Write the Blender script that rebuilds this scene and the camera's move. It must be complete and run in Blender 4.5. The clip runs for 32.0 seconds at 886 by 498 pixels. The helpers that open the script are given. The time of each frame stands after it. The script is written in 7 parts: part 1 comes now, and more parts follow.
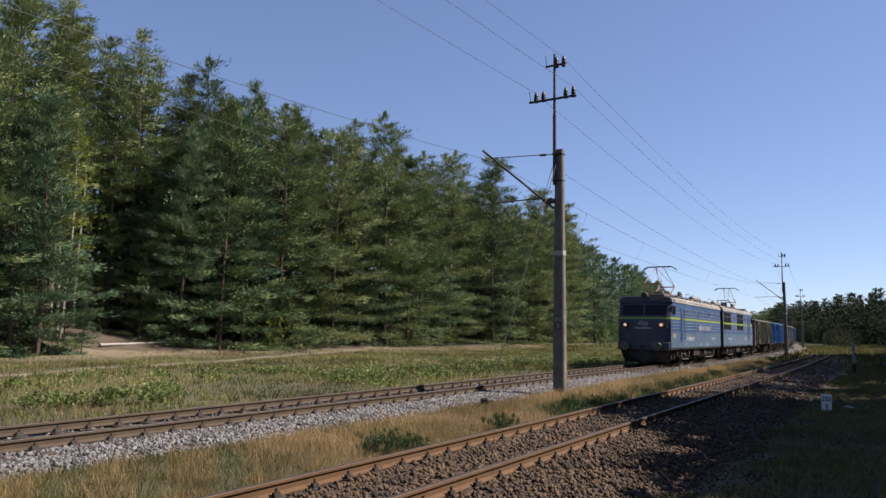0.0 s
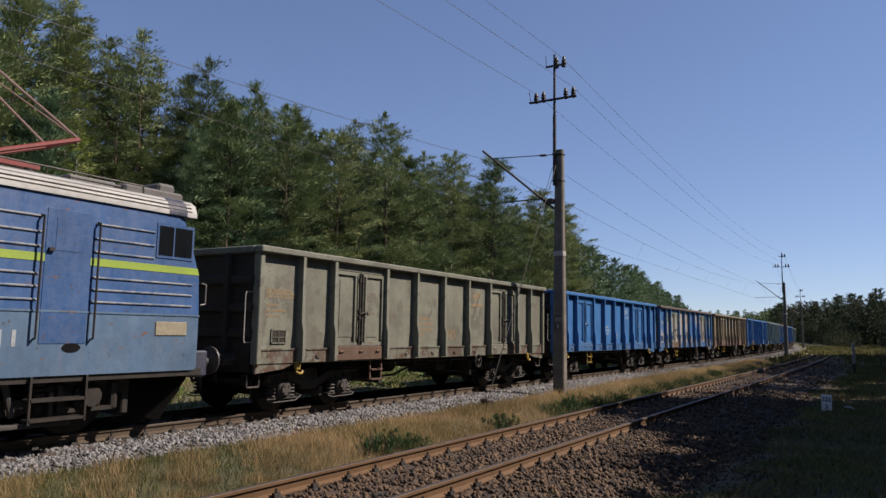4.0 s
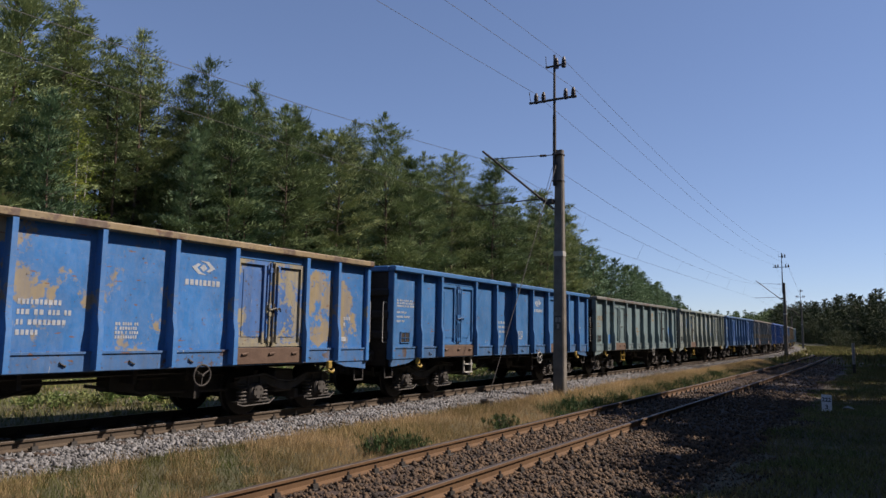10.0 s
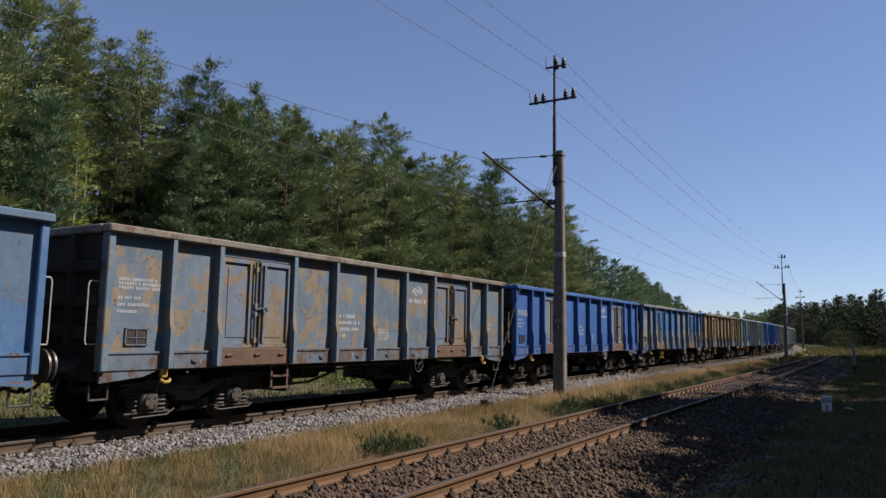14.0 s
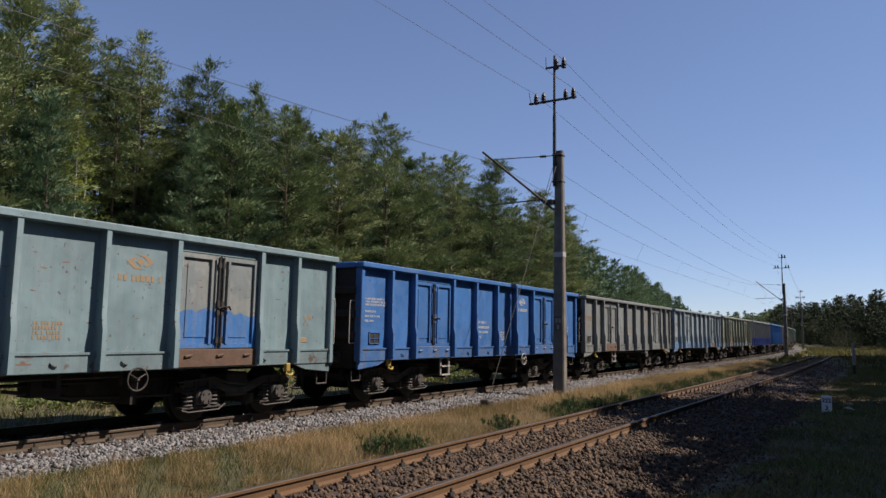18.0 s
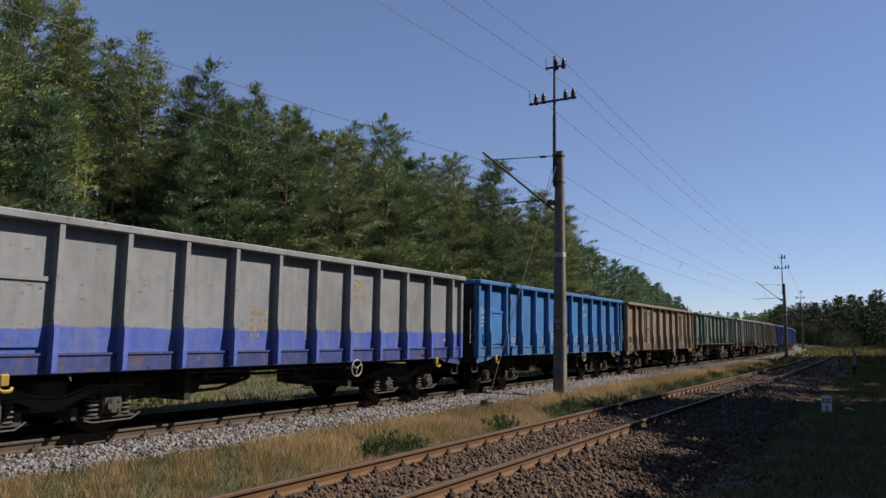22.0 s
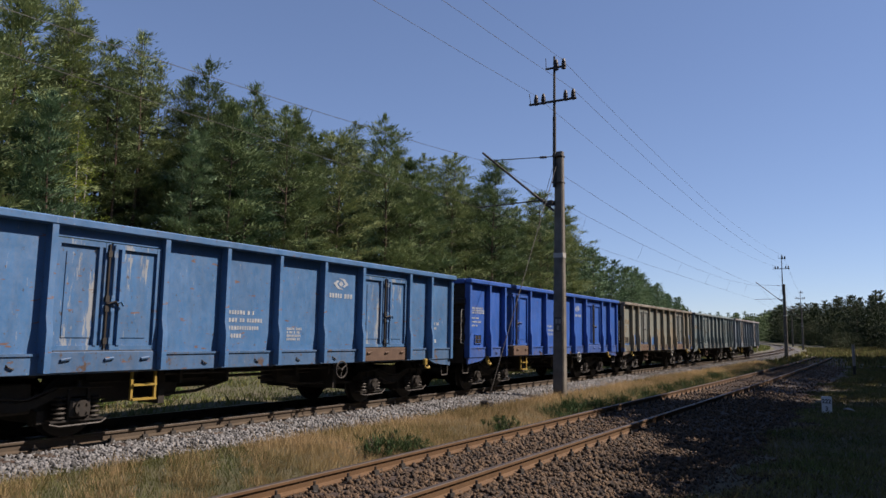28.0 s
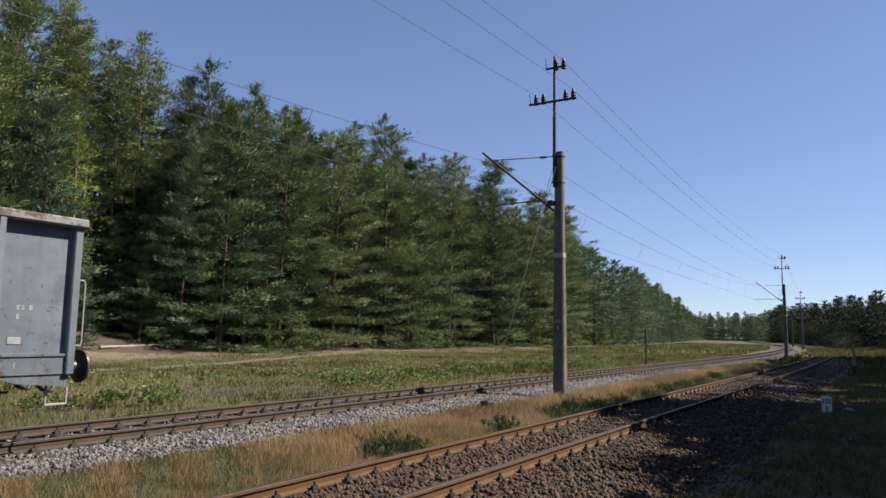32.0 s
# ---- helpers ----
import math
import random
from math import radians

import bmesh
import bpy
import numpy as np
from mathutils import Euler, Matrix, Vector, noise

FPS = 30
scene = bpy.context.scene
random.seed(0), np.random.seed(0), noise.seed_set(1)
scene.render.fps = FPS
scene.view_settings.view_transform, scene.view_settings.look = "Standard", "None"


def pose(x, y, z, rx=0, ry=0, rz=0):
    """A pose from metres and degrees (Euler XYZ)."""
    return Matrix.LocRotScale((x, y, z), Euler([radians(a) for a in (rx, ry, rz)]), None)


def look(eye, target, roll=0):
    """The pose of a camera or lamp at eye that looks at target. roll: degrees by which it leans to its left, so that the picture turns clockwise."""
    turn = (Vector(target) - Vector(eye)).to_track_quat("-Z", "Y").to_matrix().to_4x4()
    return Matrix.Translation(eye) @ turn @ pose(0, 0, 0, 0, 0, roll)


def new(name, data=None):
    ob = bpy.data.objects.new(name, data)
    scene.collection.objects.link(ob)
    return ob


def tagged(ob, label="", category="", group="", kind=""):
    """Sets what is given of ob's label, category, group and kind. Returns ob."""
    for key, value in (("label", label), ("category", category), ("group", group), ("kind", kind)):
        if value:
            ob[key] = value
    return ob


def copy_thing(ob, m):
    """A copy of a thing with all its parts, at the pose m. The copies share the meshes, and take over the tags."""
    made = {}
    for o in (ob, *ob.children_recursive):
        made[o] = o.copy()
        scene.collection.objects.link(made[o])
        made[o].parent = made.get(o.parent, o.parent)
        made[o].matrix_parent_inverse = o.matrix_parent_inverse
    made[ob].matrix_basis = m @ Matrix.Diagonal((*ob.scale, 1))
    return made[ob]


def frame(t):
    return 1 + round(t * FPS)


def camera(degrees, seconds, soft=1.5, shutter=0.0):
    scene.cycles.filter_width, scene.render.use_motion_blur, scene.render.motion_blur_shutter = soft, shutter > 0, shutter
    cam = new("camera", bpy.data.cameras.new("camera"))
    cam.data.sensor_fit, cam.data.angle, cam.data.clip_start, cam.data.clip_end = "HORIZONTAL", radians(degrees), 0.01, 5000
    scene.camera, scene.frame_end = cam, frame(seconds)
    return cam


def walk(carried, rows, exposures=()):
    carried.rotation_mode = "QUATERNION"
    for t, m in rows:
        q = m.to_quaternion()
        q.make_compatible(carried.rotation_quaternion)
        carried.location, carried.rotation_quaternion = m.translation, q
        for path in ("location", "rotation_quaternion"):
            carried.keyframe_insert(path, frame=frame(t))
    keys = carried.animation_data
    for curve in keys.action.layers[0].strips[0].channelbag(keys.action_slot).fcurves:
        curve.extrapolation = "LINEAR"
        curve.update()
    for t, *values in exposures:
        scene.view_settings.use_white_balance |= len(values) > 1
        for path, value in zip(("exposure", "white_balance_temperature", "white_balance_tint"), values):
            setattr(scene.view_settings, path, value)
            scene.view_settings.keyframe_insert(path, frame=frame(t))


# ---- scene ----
# ---- plan: x runs along the main line away from the eye, y towards the forest, z = 0 on the rail heads ----
TRACK_Y = 11.36
CURVE_X, CURVE_R, CURVE_L = 60.0, 950.0, 170.0
PITCH = 14.04          # wagon length over buffers
SIDE_Y = 1.45          # half width of the wagons


def line(s):
    """Place and heading of the main line's axis at s metres along it."""
    if s <= CURVE_X:
        return s, TRACK_Y, 0.0
    d = min(s - CURVE_X, CURVE_L)
    a, rest = d / CURVE_R, s - CURVE_X - d
    return CURVE_X + CURVE_R * math.sin(a) + rest * math.cos(a), TRACK_Y + CURVE_R * (1 - math.cos(a)) + rest * math.sin(a), a


def siding(s):
    """Place and heading of the siding's axis."""
    k = max(0.0, s - 20)
    return s, 5.16 - 0.0086 * s + 0.00023 * k * k, math.atan(-0.0086 + 0.00046 * k)


def train_s(t):
    """Where the coupling behind the locomotive stands at t seconds."""
    u = (t - 16) / 16
    return ((((2.1683 * u - 1.464) * u - 2.2117) * u - 4.6704) * u - 256.2073) * u - 180.3568


# ---- camera ----
cam = camera(63.32, 32.0, soft=1.5)
EYE = Vector((0.0, 0.0, 1.627))
HEAD = math.degrees(math.atan2(0.5180, 0.8473))


def view(drop):
    """The camera's pose, tipped down by so many degrees from its last pose."""
    lift = math.radians(6.732 - drop)
    h = math.radians(HEAD)
    way = Vector((math.cos(lift) * math.cos(h), math.cos(lift) * math.sin(h), math.sin(lift)))
    return look(EYE, EYE + way * 10, 0.954)


walk(cam, [(t, view(d)) for t, d in ((0.0, 0.180), (3.0, 0.155), (6.0, 0.135), (11.0, 0.115), (13.0, 0.085),
                                     (17.0, 0.065), (20.0, 0.06), (23.0, 0.035), (25.0, 0.01), (28.0, 0.0), (32.0, 0.0))],
     exposures=[(t, e, 6900, 25.0) for t, e in ((0.0, 1.0), (1.2, 0.97), (2.0, 0.82), (3.0, 0.7), (7.0, 0.68), (10.0, 0.72),
                                                  (18.0, 0.72), (22.0, 0.68), (25.0, 0.74), (30.0, 0.76), (31.2, 0.8), (32.0, 0.92))])

# ---- light ----
SUN_TO = Vector((0.70, -1.0, 1.22 * math.tan(radians(46)))).normalized()
world = bpy.data.worlds.new("sky")
scene.world = world
world.use_nodes = True
wn = world.node_tree
sky = wn.nodes.new("ShaderNodeTexSky")
sky.sky_type = "NISHITA"
sky.sun_disc = False
sky.sun_elevation = math.asin(SUN_TO.z)
sky.sun_rotation = math.atan2(SUN_TO.x, SUN_TO.y)
sky.air_density, sky.dust_density, sky.ozone_density = 0.8, 0.0, 5.0
# gamma and tint on the sky, evening out its brightness towards the horizon
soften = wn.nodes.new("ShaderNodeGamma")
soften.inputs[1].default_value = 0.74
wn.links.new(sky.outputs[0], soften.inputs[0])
hue = wn.nodes.new("ShaderNodeMix")
hue.data_type, hue.blend_type = "RGBA", "MULTIPLY"
hue.inputs["Factor"].default_value = 1.0
hue.inputs["B"].default_value = (0.865, 1.0, 1.125, 1)
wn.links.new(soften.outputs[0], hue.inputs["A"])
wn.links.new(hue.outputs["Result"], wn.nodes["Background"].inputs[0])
wn.nodes["Background"].inputs[1].default_value = 0.1
sun = new("sun", bpy.data.lights.new("sun", "SUN"))
sun.data.energy, sun.data.angle, sun.data.color = 4.9, radians(0.53), (0.98, 0.94, 0.8)
sun.matrix_world = look(SUN_TO * 50, (0, 0, 0))


# ---- mesh building ----
class Geo:
    """Collects vertices and faces of one mesh."""

    def __init__(self):
        self.v, self.f = [], []

    def add(self, vs, fs):
        o = len(self.v)
        self.v += [tuple(p) for p in vs]
        self.f += [tuple(i + o for i in q) for q in fs]
        return self

    def box(self, x0, x1, y0, y1, z0, z1):
        return self.add([(x, y, z) for x in (x0, x1) for y in (y0, y1) for z in (z0, z1)],
                        [(0, 1, 3, 2), (4, 6, 7, 5), (0, 4, 5, 1), (2, 3, 7, 6), (0, 2, 6, 4), (1, 5, 7, 3)])

    def cbox(self, x0, x1, y0, y1, z0, z1, c=0.01):
        """A box whose edges are chamfered by c."""
        mx, my, mz = (x0 + x1) / 2, (y0 + y1) / 2, (z0 + z1) / 2
        hx, hy, hz = (x1 - x0) / 2, (y1 - y0) / 2, (z1 - z0) / 2
        vs, ids = [], {}
        for sx in (-1, 1):
            for sy in (-1, 1):
                for sz in (-1, 1):
                    for ax in range(3):
                        e = [hx - c, hy - c, hz - c]
                        e[ax] += c
                        ids[(sx, sy, sz, ax)] = len(vs)
                        vs.append((mx + sx * e[0], my + sy * e[1], mz + sz * e[2]))
        fs = []
        S = (-1, 1)
        for s in S:
            fs.append([ids[(s, a, b, 0)] for a, b in ((-1, -1), (1, -1), (1, 1), (-1, 1))][::s])
            fs.append([ids[(a, s, b, 1)] for a, b in ((-1, -1), (-1, 1), (1, 1), (1, -1))][::s])
            fs.append([ids[(a, b, s, 2)] for a, b in ((-1, -1), (1, -1), (1, 1), (-1, 1))][::s])
        for s in S:
            for r in S:
                fs.append([ids[(s, r, -1, 0)], ids[(s, r, -1, 1)], ids[(s, r, 1, 1)], ids[(s, r, 1, 0)]])
                fs.append([ids[(s, -1, r, 0)], ids[(s, -1, r, 2)], ids[(s, 1, r, 2)], ids[(s, 1, r, 0)]])
                fs.append([ids[(-1, s, r, 1)], ids[(-1, s, r, 2)], ids[(1, s, r, 2)], ids[(1, s, r, 1)]])
                for q in S:
                    fs.append([ids[(s, r, q, 0)], ids[(s, r, q, 1)], ids[(s, r, q, 2)]])
        return self.add(vs, fs)

    def prism(self, poly, axis, a, b):
        """Extrudes a polygon of pairs along an axis: x takes (y, z), y takes (x, z), z takes (x, y)."""
        def place(p, w):
            return {"x": (w, p[0], p[1]), "y": (p[0], w, p[1]), "z": (p[0], p[1], w)}[axis]
        n = len(poly)
        vs = [place(p, a) for p in poly] + [place(p, b) for p in poly]
        fs = [tuple(range(n)), tuple(range(2 * n - 1, n - 1, -1))]
        fs += [(i, i + n, (i + 1) % n + n, (i + 1) % n) for i in range(n)]
        return self.add(vs, fs)

    def cyl(self, p, q, r, n=10, r2=None):
        p, q = Vector(p), Vector(q)
        r2 = r if r2 is None else r2
        w = (q - p).normalized()
        a = w.orthogonal().normalized()
        b = w.cross(a)
        vs = []
        for c, rr in ((p, r), (q, r2)):
            vs += [c + (a * math.cos(k * math.tau / n) + b * math.sin(k * math.tau / n)) * rr for k in range(n)]
        fs = [(k, (k + 1) % n, (k + 1) % n + n, k + n) for k in range(n)]
        return self.add(vs, fs + [tuple(range(n - 1, -1, -1)), tuple(range(n, 2 * n))])

    def tube(self, pts, r, n=6):
        for p, q in zip(pts, pts[1:]):
            self.cyl(p, q, r, n)
        return self

    def ring(self, c, axis, r, rt, n=16, m=6):
        c, w = Vector(c), Vector(axis).normalized()
        a = w.orthogonal().normalized()
        b = w.cross(a)
        vs = []
        for i in range(n):
            d = a * math.cos(i * math.tau / n) + b * math.sin(i * math.tau / n)
            vs += [c + d * (r + rt * math.cos(j * math.tau / m)) + w * rt * math.sin(j * math.tau / m) for j in range(m)]
        fs = [(i * m + j, ((i + 1) % n) * m + j, ((i + 1) % n) * m + (j + 1) % m, i * m + (j + 1) % m)
              for i in range(n) for j in range(m)]
        return self.add(vs, fs)

    def lathe(self, c, axis, prof, n=14):
        """Turns a profile of (along, radius) pairs about an axis through c."""
        c, w = Vector(c), Vector(axis).normalized()
        a = w.orthogonal().normalized()
        b = w.cross(a)
        vs = [c + w * h + (a * math.cos(k * math.tau / n) + b * math.sin(k * math.tau / n)) * r for h, r in prof for k in range(n)]
        m = len(prof)
        fs = [(i * n + k, i * n + (k + 1) % n, (i + 1) * n + (k + 1) % n, (i + 1) * n + k) for i in range(m - 1) for k in range(n)]
        return self.add(vs, fs + [tuple(range(n - 1, -1, -1)), tuple(range((m - 1) * n, m * n))])

    def mesh(self, name):
        me = bpy.data.meshes.new(name)
        me.from_pydata(self.v, [], self.f)
        bm = bmesh.new()
        bm.from_mesh(me)
        bmesh.ops.recalc_face_normals(bm, faces=bm.faces)
        bm.to_mesh(me)
        bm.free()
        for p in me.polygons:
            p.use_smooth = True
        me.set_sharp_from_angle(angle=radians(32))
        me.materials.append(None)
        return me


def soup(name, verts, faces):
    """A mesh from arrays: verts (n, 3), faces (m, 3) or (m, 4)."""
    me = bpy.data.meshes.new(name)
    k = faces.shape[1]
    me.vertices.add(len(verts))
    me.vertices.foreach_set("co", np.ascontiguousarray(verts, dtype=np.float32).ravel())
    me.loops.add(faces.size)
    me.loops.foreach_set("vertex_index", np.ascontiguousarray(faces, dtype=np.int32).ravel())
    me.polygons.add(len(faces))
    me.polygons.foreach_set("loop_start", np.arange(0, faces.size, k, dtype=np.int32))
    me.update(calc_edges=True)
    me.validate()
    me.materials.append(None)
    return me


def put(name, me, material, parent=None, label="", m=None):
    """Links a mesh as an object with its own material, under a parent."""
    if isinstance(me, Geo):
        me = me.mesh(name)
    ob = new(name, me)
    ob.material_slots[0].link = "OBJECT"
    ob.material_slots[0].material = material
    if parent is not None:
        ob.parent = parent
    if m is not None:
        ob.matrix_basis = m
    if label:
        ob["label"] = label
    return ob


def part(name, me, material, parent, label="", m=None):
    return put(name, me, material, parent, label, m)


def thing(name, label, category, group="", kind="", m=None):
    ob = new(name)
    ob.empty_display_size = 0.2
    if m is not None:
        ob.matrix_basis = m
    return tagged(ob, label, category, group, kind)


# ---- materials ----
def nodes_of(name):
    m = bpy.data.materials.new(name)
    m.use_nodes = True
    nt = m.node_tree
    return m, nt, nt.nodes["Principled BSDF"]


def tex(nt, kind="ShaderNodeTexNoise", scale=1.0, stretch=(1, 1, 1), shift=0.0, detail=6, rough=0.6, coord="Object"):
    c = nt.nodes.new("ShaderNodeTexCoord")
    mp = nt.nodes.new("ShaderNodeMapping")
    mp.inputs["Scale"].default_value = stretch
    mp.inputs["Location"].default_value = (shift, shift * 0.7, shift * 1.3)
    nt.links.new(c.outputs[coord], mp.inputs[0])
    t = nt.nodes.new(kind)
    nt.links.new(mp.outputs[0], t.inputs["Vector"])
    t.inputs["Scale"].default_value = scale
    if kind == "ShaderNodeTexNoise":
        t.inputs["Detail"].default_value, t.inputs["Roughness"].default_value = detail, rough
    return t


def ramp(nt, src, lo, hi, a=0.0, b=1.0):
    r = nt.nodes.new("ShaderNodeMapRange")
    r.inputs["From Min"].default_value, r.inputs["From Max"].default_value = lo, hi
    r.inputs["To Min"].default_value, r.inputs["To Max"].default_value = a, b
    nt.links.new(src, r.inputs["Value"])
    return r.outputs[0]


def blend(nt, fac, a, b, mode="MIX"):
    x = nt.nodes.new("ShaderNodeMix")
    x.data_type, x.blend_type = "RGBA", mode
    for sock, val in ((x.inputs["Factor"], fac), (x.inputs["A"], a), (x.inputs["B"], b)):
        if isinstance(val, (int, float)):
            sock.default_value = val
        elif isinstance(val, tuple):
            sock.default_value = (*val, 1)
        else:
            nt.links.new(val, sock)
    return x.outputs["Result"]


def times(nt, a, b, op="MULTIPLY"):
    n = nt.nodes.new("ShaderNodeMath")
    n.operation = op
    n.use_clamp = True
    for sock, val in ((n.inputs[0], a), (n.inputs[1], b)):
        if isinstance(val, (int, float)):
            sock.default_value = val
        else:
            nt.links.new(val, sock)
    return n.outputs[0]


def bump(nt, bs, src, strength=0.3, dist=0.02):
    b = nt.nodes.new("ShaderNodeBump")
    b.inputs["Strength"].default_value, b.inputs["Distance"].default_value = strength, dist
    nt.links.new(src, b.inputs["Height"])
    nt.links.new(b.outputs[0], bs.inputs["Normal"])


COLOUR_SCALE = 0.48          # darkens all paint and stone colours alike, balanced against sun, sky and exposure


def surf(name, c1, c2, scale=4.0, rough=0.7, metal=0.0, fine=40.0, bumpy=0.2, lo=0.35, hi=0.65, island=0.0, stretch=(1, 1, 1), glow=0.0, objrand=0.0):
    """A surface of two colours in a coarse and a fine grain."""
    m, nt, bs = nodes_of(name)
    c1, c2 = tuple(COLOUR_SCALE * c for c in c1), tuple(COLOUR_SCALE * c for c in c2)
    a = tex(nt, scale=scale, stretch=stretch)
    f = tex(nt, scale=fine, stretch=stretch)
    col = blend(nt, ramp(nt, a.outputs[0], lo, hi), c1, c2)
    col = blend(nt, ramp(nt, f.outputs[0], 0.3, 0.7, 0.0, 0.5), col, tuple(0.62 * x for x in c1))
    if island:
        g = nt.nodes.new("ShaderNodeNewGeometry")
        col = blend(nt, ramp(nt, g.outputs["Random Per Island"], 0, 1, 0.0, island), col, c2)
        hs = nt.nodes.new("ShaderNodeHueSaturation")
        nt.links.new(ramp(nt, g.outputs["Random Per Island"], 0, 1, 0.15, 2.1), hs.inputs["Value"])
        nt.links.new(col, hs.inputs["Color"])
        col = hs.outputs[0]
    if objrand:
        o = nt.nodes.new("ShaderNodeObjectInfo")
        hs = nt.nodes.new("ShaderNodeHueSaturation")
        nt.links.new(ramp(nt, o.outputs["Random"], 0, 1, 1 - objrand, 1 + objrand), hs.inputs["Value"])
        nt.links.new(ramp(nt, o.outputs["Random"], 0, 1, 0.5 - objrand * 0.06, 0.5 + objrand * 0.06), hs.inputs["Hue"])
        nt.links.new(col, hs.inputs["Color"])
        col = hs.outputs[0]
    nt.links.new(col, bs.inputs["Base Color"])
    nt.links.new(ramp(nt, f.outputs[0], 0.3, 0.7, max(0.05, rough - 0.1), min(1, rough + 0.12)), bs.inputs["Roughness"])
    bs.inputs["Metallic"].default_value = metal
    if bumpy:
        bump(nt, bs, f.outputs[0], bumpy, 0.01)
    if glow:
        bs.inputs["Emission Color"].default_value = (*c1, 1)
        bs.inputs["Emission Strength"].default_value = glow
    return m


def paint(name, base, second=None, amount=0.0, size=0.9, band=None, rust=0.25, dirt=0.5, seed=0.0, streaks=None, drip=False, worn=1.0, faded=0.3):
    """Weathered wagon paint: blotches of a second coat, a painted band below a height, rain streaks, rust and dust."""
    m, nt, bs = nodes_of(name)
    base = tuple(COLOUR_SCALE * c for c in base)
    second = tuple(COLOUR_SCALE * c for c in second) if second else None
    big = tex(nt, scale=0.8, shift=seed, detail=3)
    col = blend(nt, ramp(nt, big.outputs[0], 0.3, 0.7), tuple(0.82 * c for c in base), tuple(min(1, 1.18 * c + 0.004) for c in base))
    if second and amount:
        n = tex(nt, scale=size, shift=seed + 7.3, detail=8 if drip else 6, rough=0.7, stretch=(4.0, 4.0, 0.5) if drip else (1, 1, 1))
        e = 0.62 - 0.3 * amount
        col = blend(nt, ramp(nt, n.outputs[0], e, e + 0.03), col, second)
    if band:
        z = nt.nodes.new("ShaderNodeSeparateXYZ")
        c = nt.nodes.new("ShaderNodeTexCoord")
        nt.links.new(c.outputs["Object"], z.inputs[0])
        w = tex(nt, scale=1.3, shift=seed + 3)
        edge = times(nt, z.outputs[2], ramp(nt, w.outputs[0], 0.3, 0.7, -band[2], band[2]), "ADD")
        edge.node.use_clamp = False
        col = blend(nt, ramp(nt, edge, band[1], band[1] + 0.02, 1.0, 0.0), col, band[0])
    run = tex(nt, scale=2.2, stretch=(3.0, 3.0, 0.22), shift=seed + 1.7, detail=7, rough=0.68)
    fade = tex(nt, scale=1.6, stretch=(2.0, 2.0, 0.5), shift=seed + 8.8, detail=5, rough=0.6)
    col = blend(nt, ramp(nt, fade.outputs[0], 0.52, 0.72, 0.0, faded), col, tuple(min(1, 0.8 * c + 0.09) for c in base))
    rub = tex(nt, scale=7.0, stretch=(2.5, 2.5, 0.3), shift=seed + 4.4, detail=6, rough=0.7)
    col = blend(nt, ramp(nt, rub.outputs[0], 0.69, 0.73, 0.0, 0.75 * worn), col, (0.34, 0.34, 0.32))
    col = blend(nt, ramp(nt, run.outputs[0], 0.46, 0.74, 0.0, min(1.0, dirt * 1.5)), col, streaks or tuple(0.5 * c + 0.03 for c in base))
    spot = tex(nt, scale=6.0, stretch=(1, 1, 0.5), shift=seed + 5.1, detail=8, rough=0.75)
    e = 0.71 - 0.16 * rust
    col = blend(nt, ramp(nt, spot.outputs[0], e, e + 0.05), col, (0.13, 0.062, 0.032))
    gash = tex(nt, scale=4.2, stretch=(1.1, 1.1, 4.5), shift=seed + 3.3, detail=2, rough=0.5)
    e = 0.72 - 0.09 * rust
    col = blend(nt, ramp(nt, gash.outputs[0], e, e + 0.02, 0.0, 0.85), col, (0.12, 0.055, 0.027))
    chip = tex(nt, scale=15.0, stretch=(1, 1, 0.7), shift=seed + 6.6, detail=3)
    col = blend(nt, ramp(nt, chip.outputs[0], 0.68 - 0.05 * rust, 0.71 - 0.05 * rust, 0.0, 0.85), col, (0.045, 0.03, 0.024))
    fleck = tex(nt, scale=9.0, stretch=(2.2, 2.2, 0.5), shift=seed + 9.9, detail=4)
    col = blend(nt, ramp(nt, fleck.outputs[0], 0.68, 0.7, 0.0, 0.6 * worn), col, (0.3, 0.3, 0.29))
    dust = tex(nt, scale=26.0, shift=seed, detail=4)
    col = blend(nt, ramp(nt, dust.outputs[0], 0.4, 0.7, 0.0, 0.13), col, (0.2, 0.18, 0.155))
    nt.links.new(col, bs.inputs["Base Color"])
    nt.links.new(ramp(nt, spot.outputs[0], 0.4, 0.7, 0.42, 0.75), bs.inputs["Roughness"])
    dent = tex(nt, scale=2.6, shift=seed + 2.2, detail=2)
    bump(nt, bs, dent.outputs[0], 0.35, 0.03)
    return m


STEEL = surf("dark_steel", (0.035, 0.032, 0.03), (0.075, 0.06, 0.048), 5, 0.6, 0.2)
GRIME = surf("brake_dust", (0.072, 0.067, 0.062), (0.125, 0.111, 0.098), 6, 0.75, 0.0, fine=60)
WHEEL = surf("wheel_steel", (0.035, 0.032, 0.03), (0.06, 0.05, 0.042), 5, 0.5, 0.5)
RUST = surf("rusty_steel", (0.15, 0.088, 0.058), (0.22, 0.135, 0.09), 5, 0.85)
YELLOW = surf("yellow_paint", (0.62, 0.42, 0.06), (0.45, 0.3, 0.06), 6, 0.6)
WHITEPAINT = surf("white_paint", (0.7, 0.7, 0.66), (0.55, 0.55, 0.5), 6, 0.6)
LETTER = surf("faded_lettering", (0.7, 0.76, 0.82), (0.38, 0.44, 0.52), 9, 0.6, bumpy=0.0)
BUFFER = surf("greased_buffer", (0.1, 0.1, 0.105), (0.24, 0.23, 0.225), 7, 0.45, 0.5)
HOSE = surf("black_rubber", (0.022, 0.022, 0.023), (0.05, 0.047, 0.044), 7, 0.6)
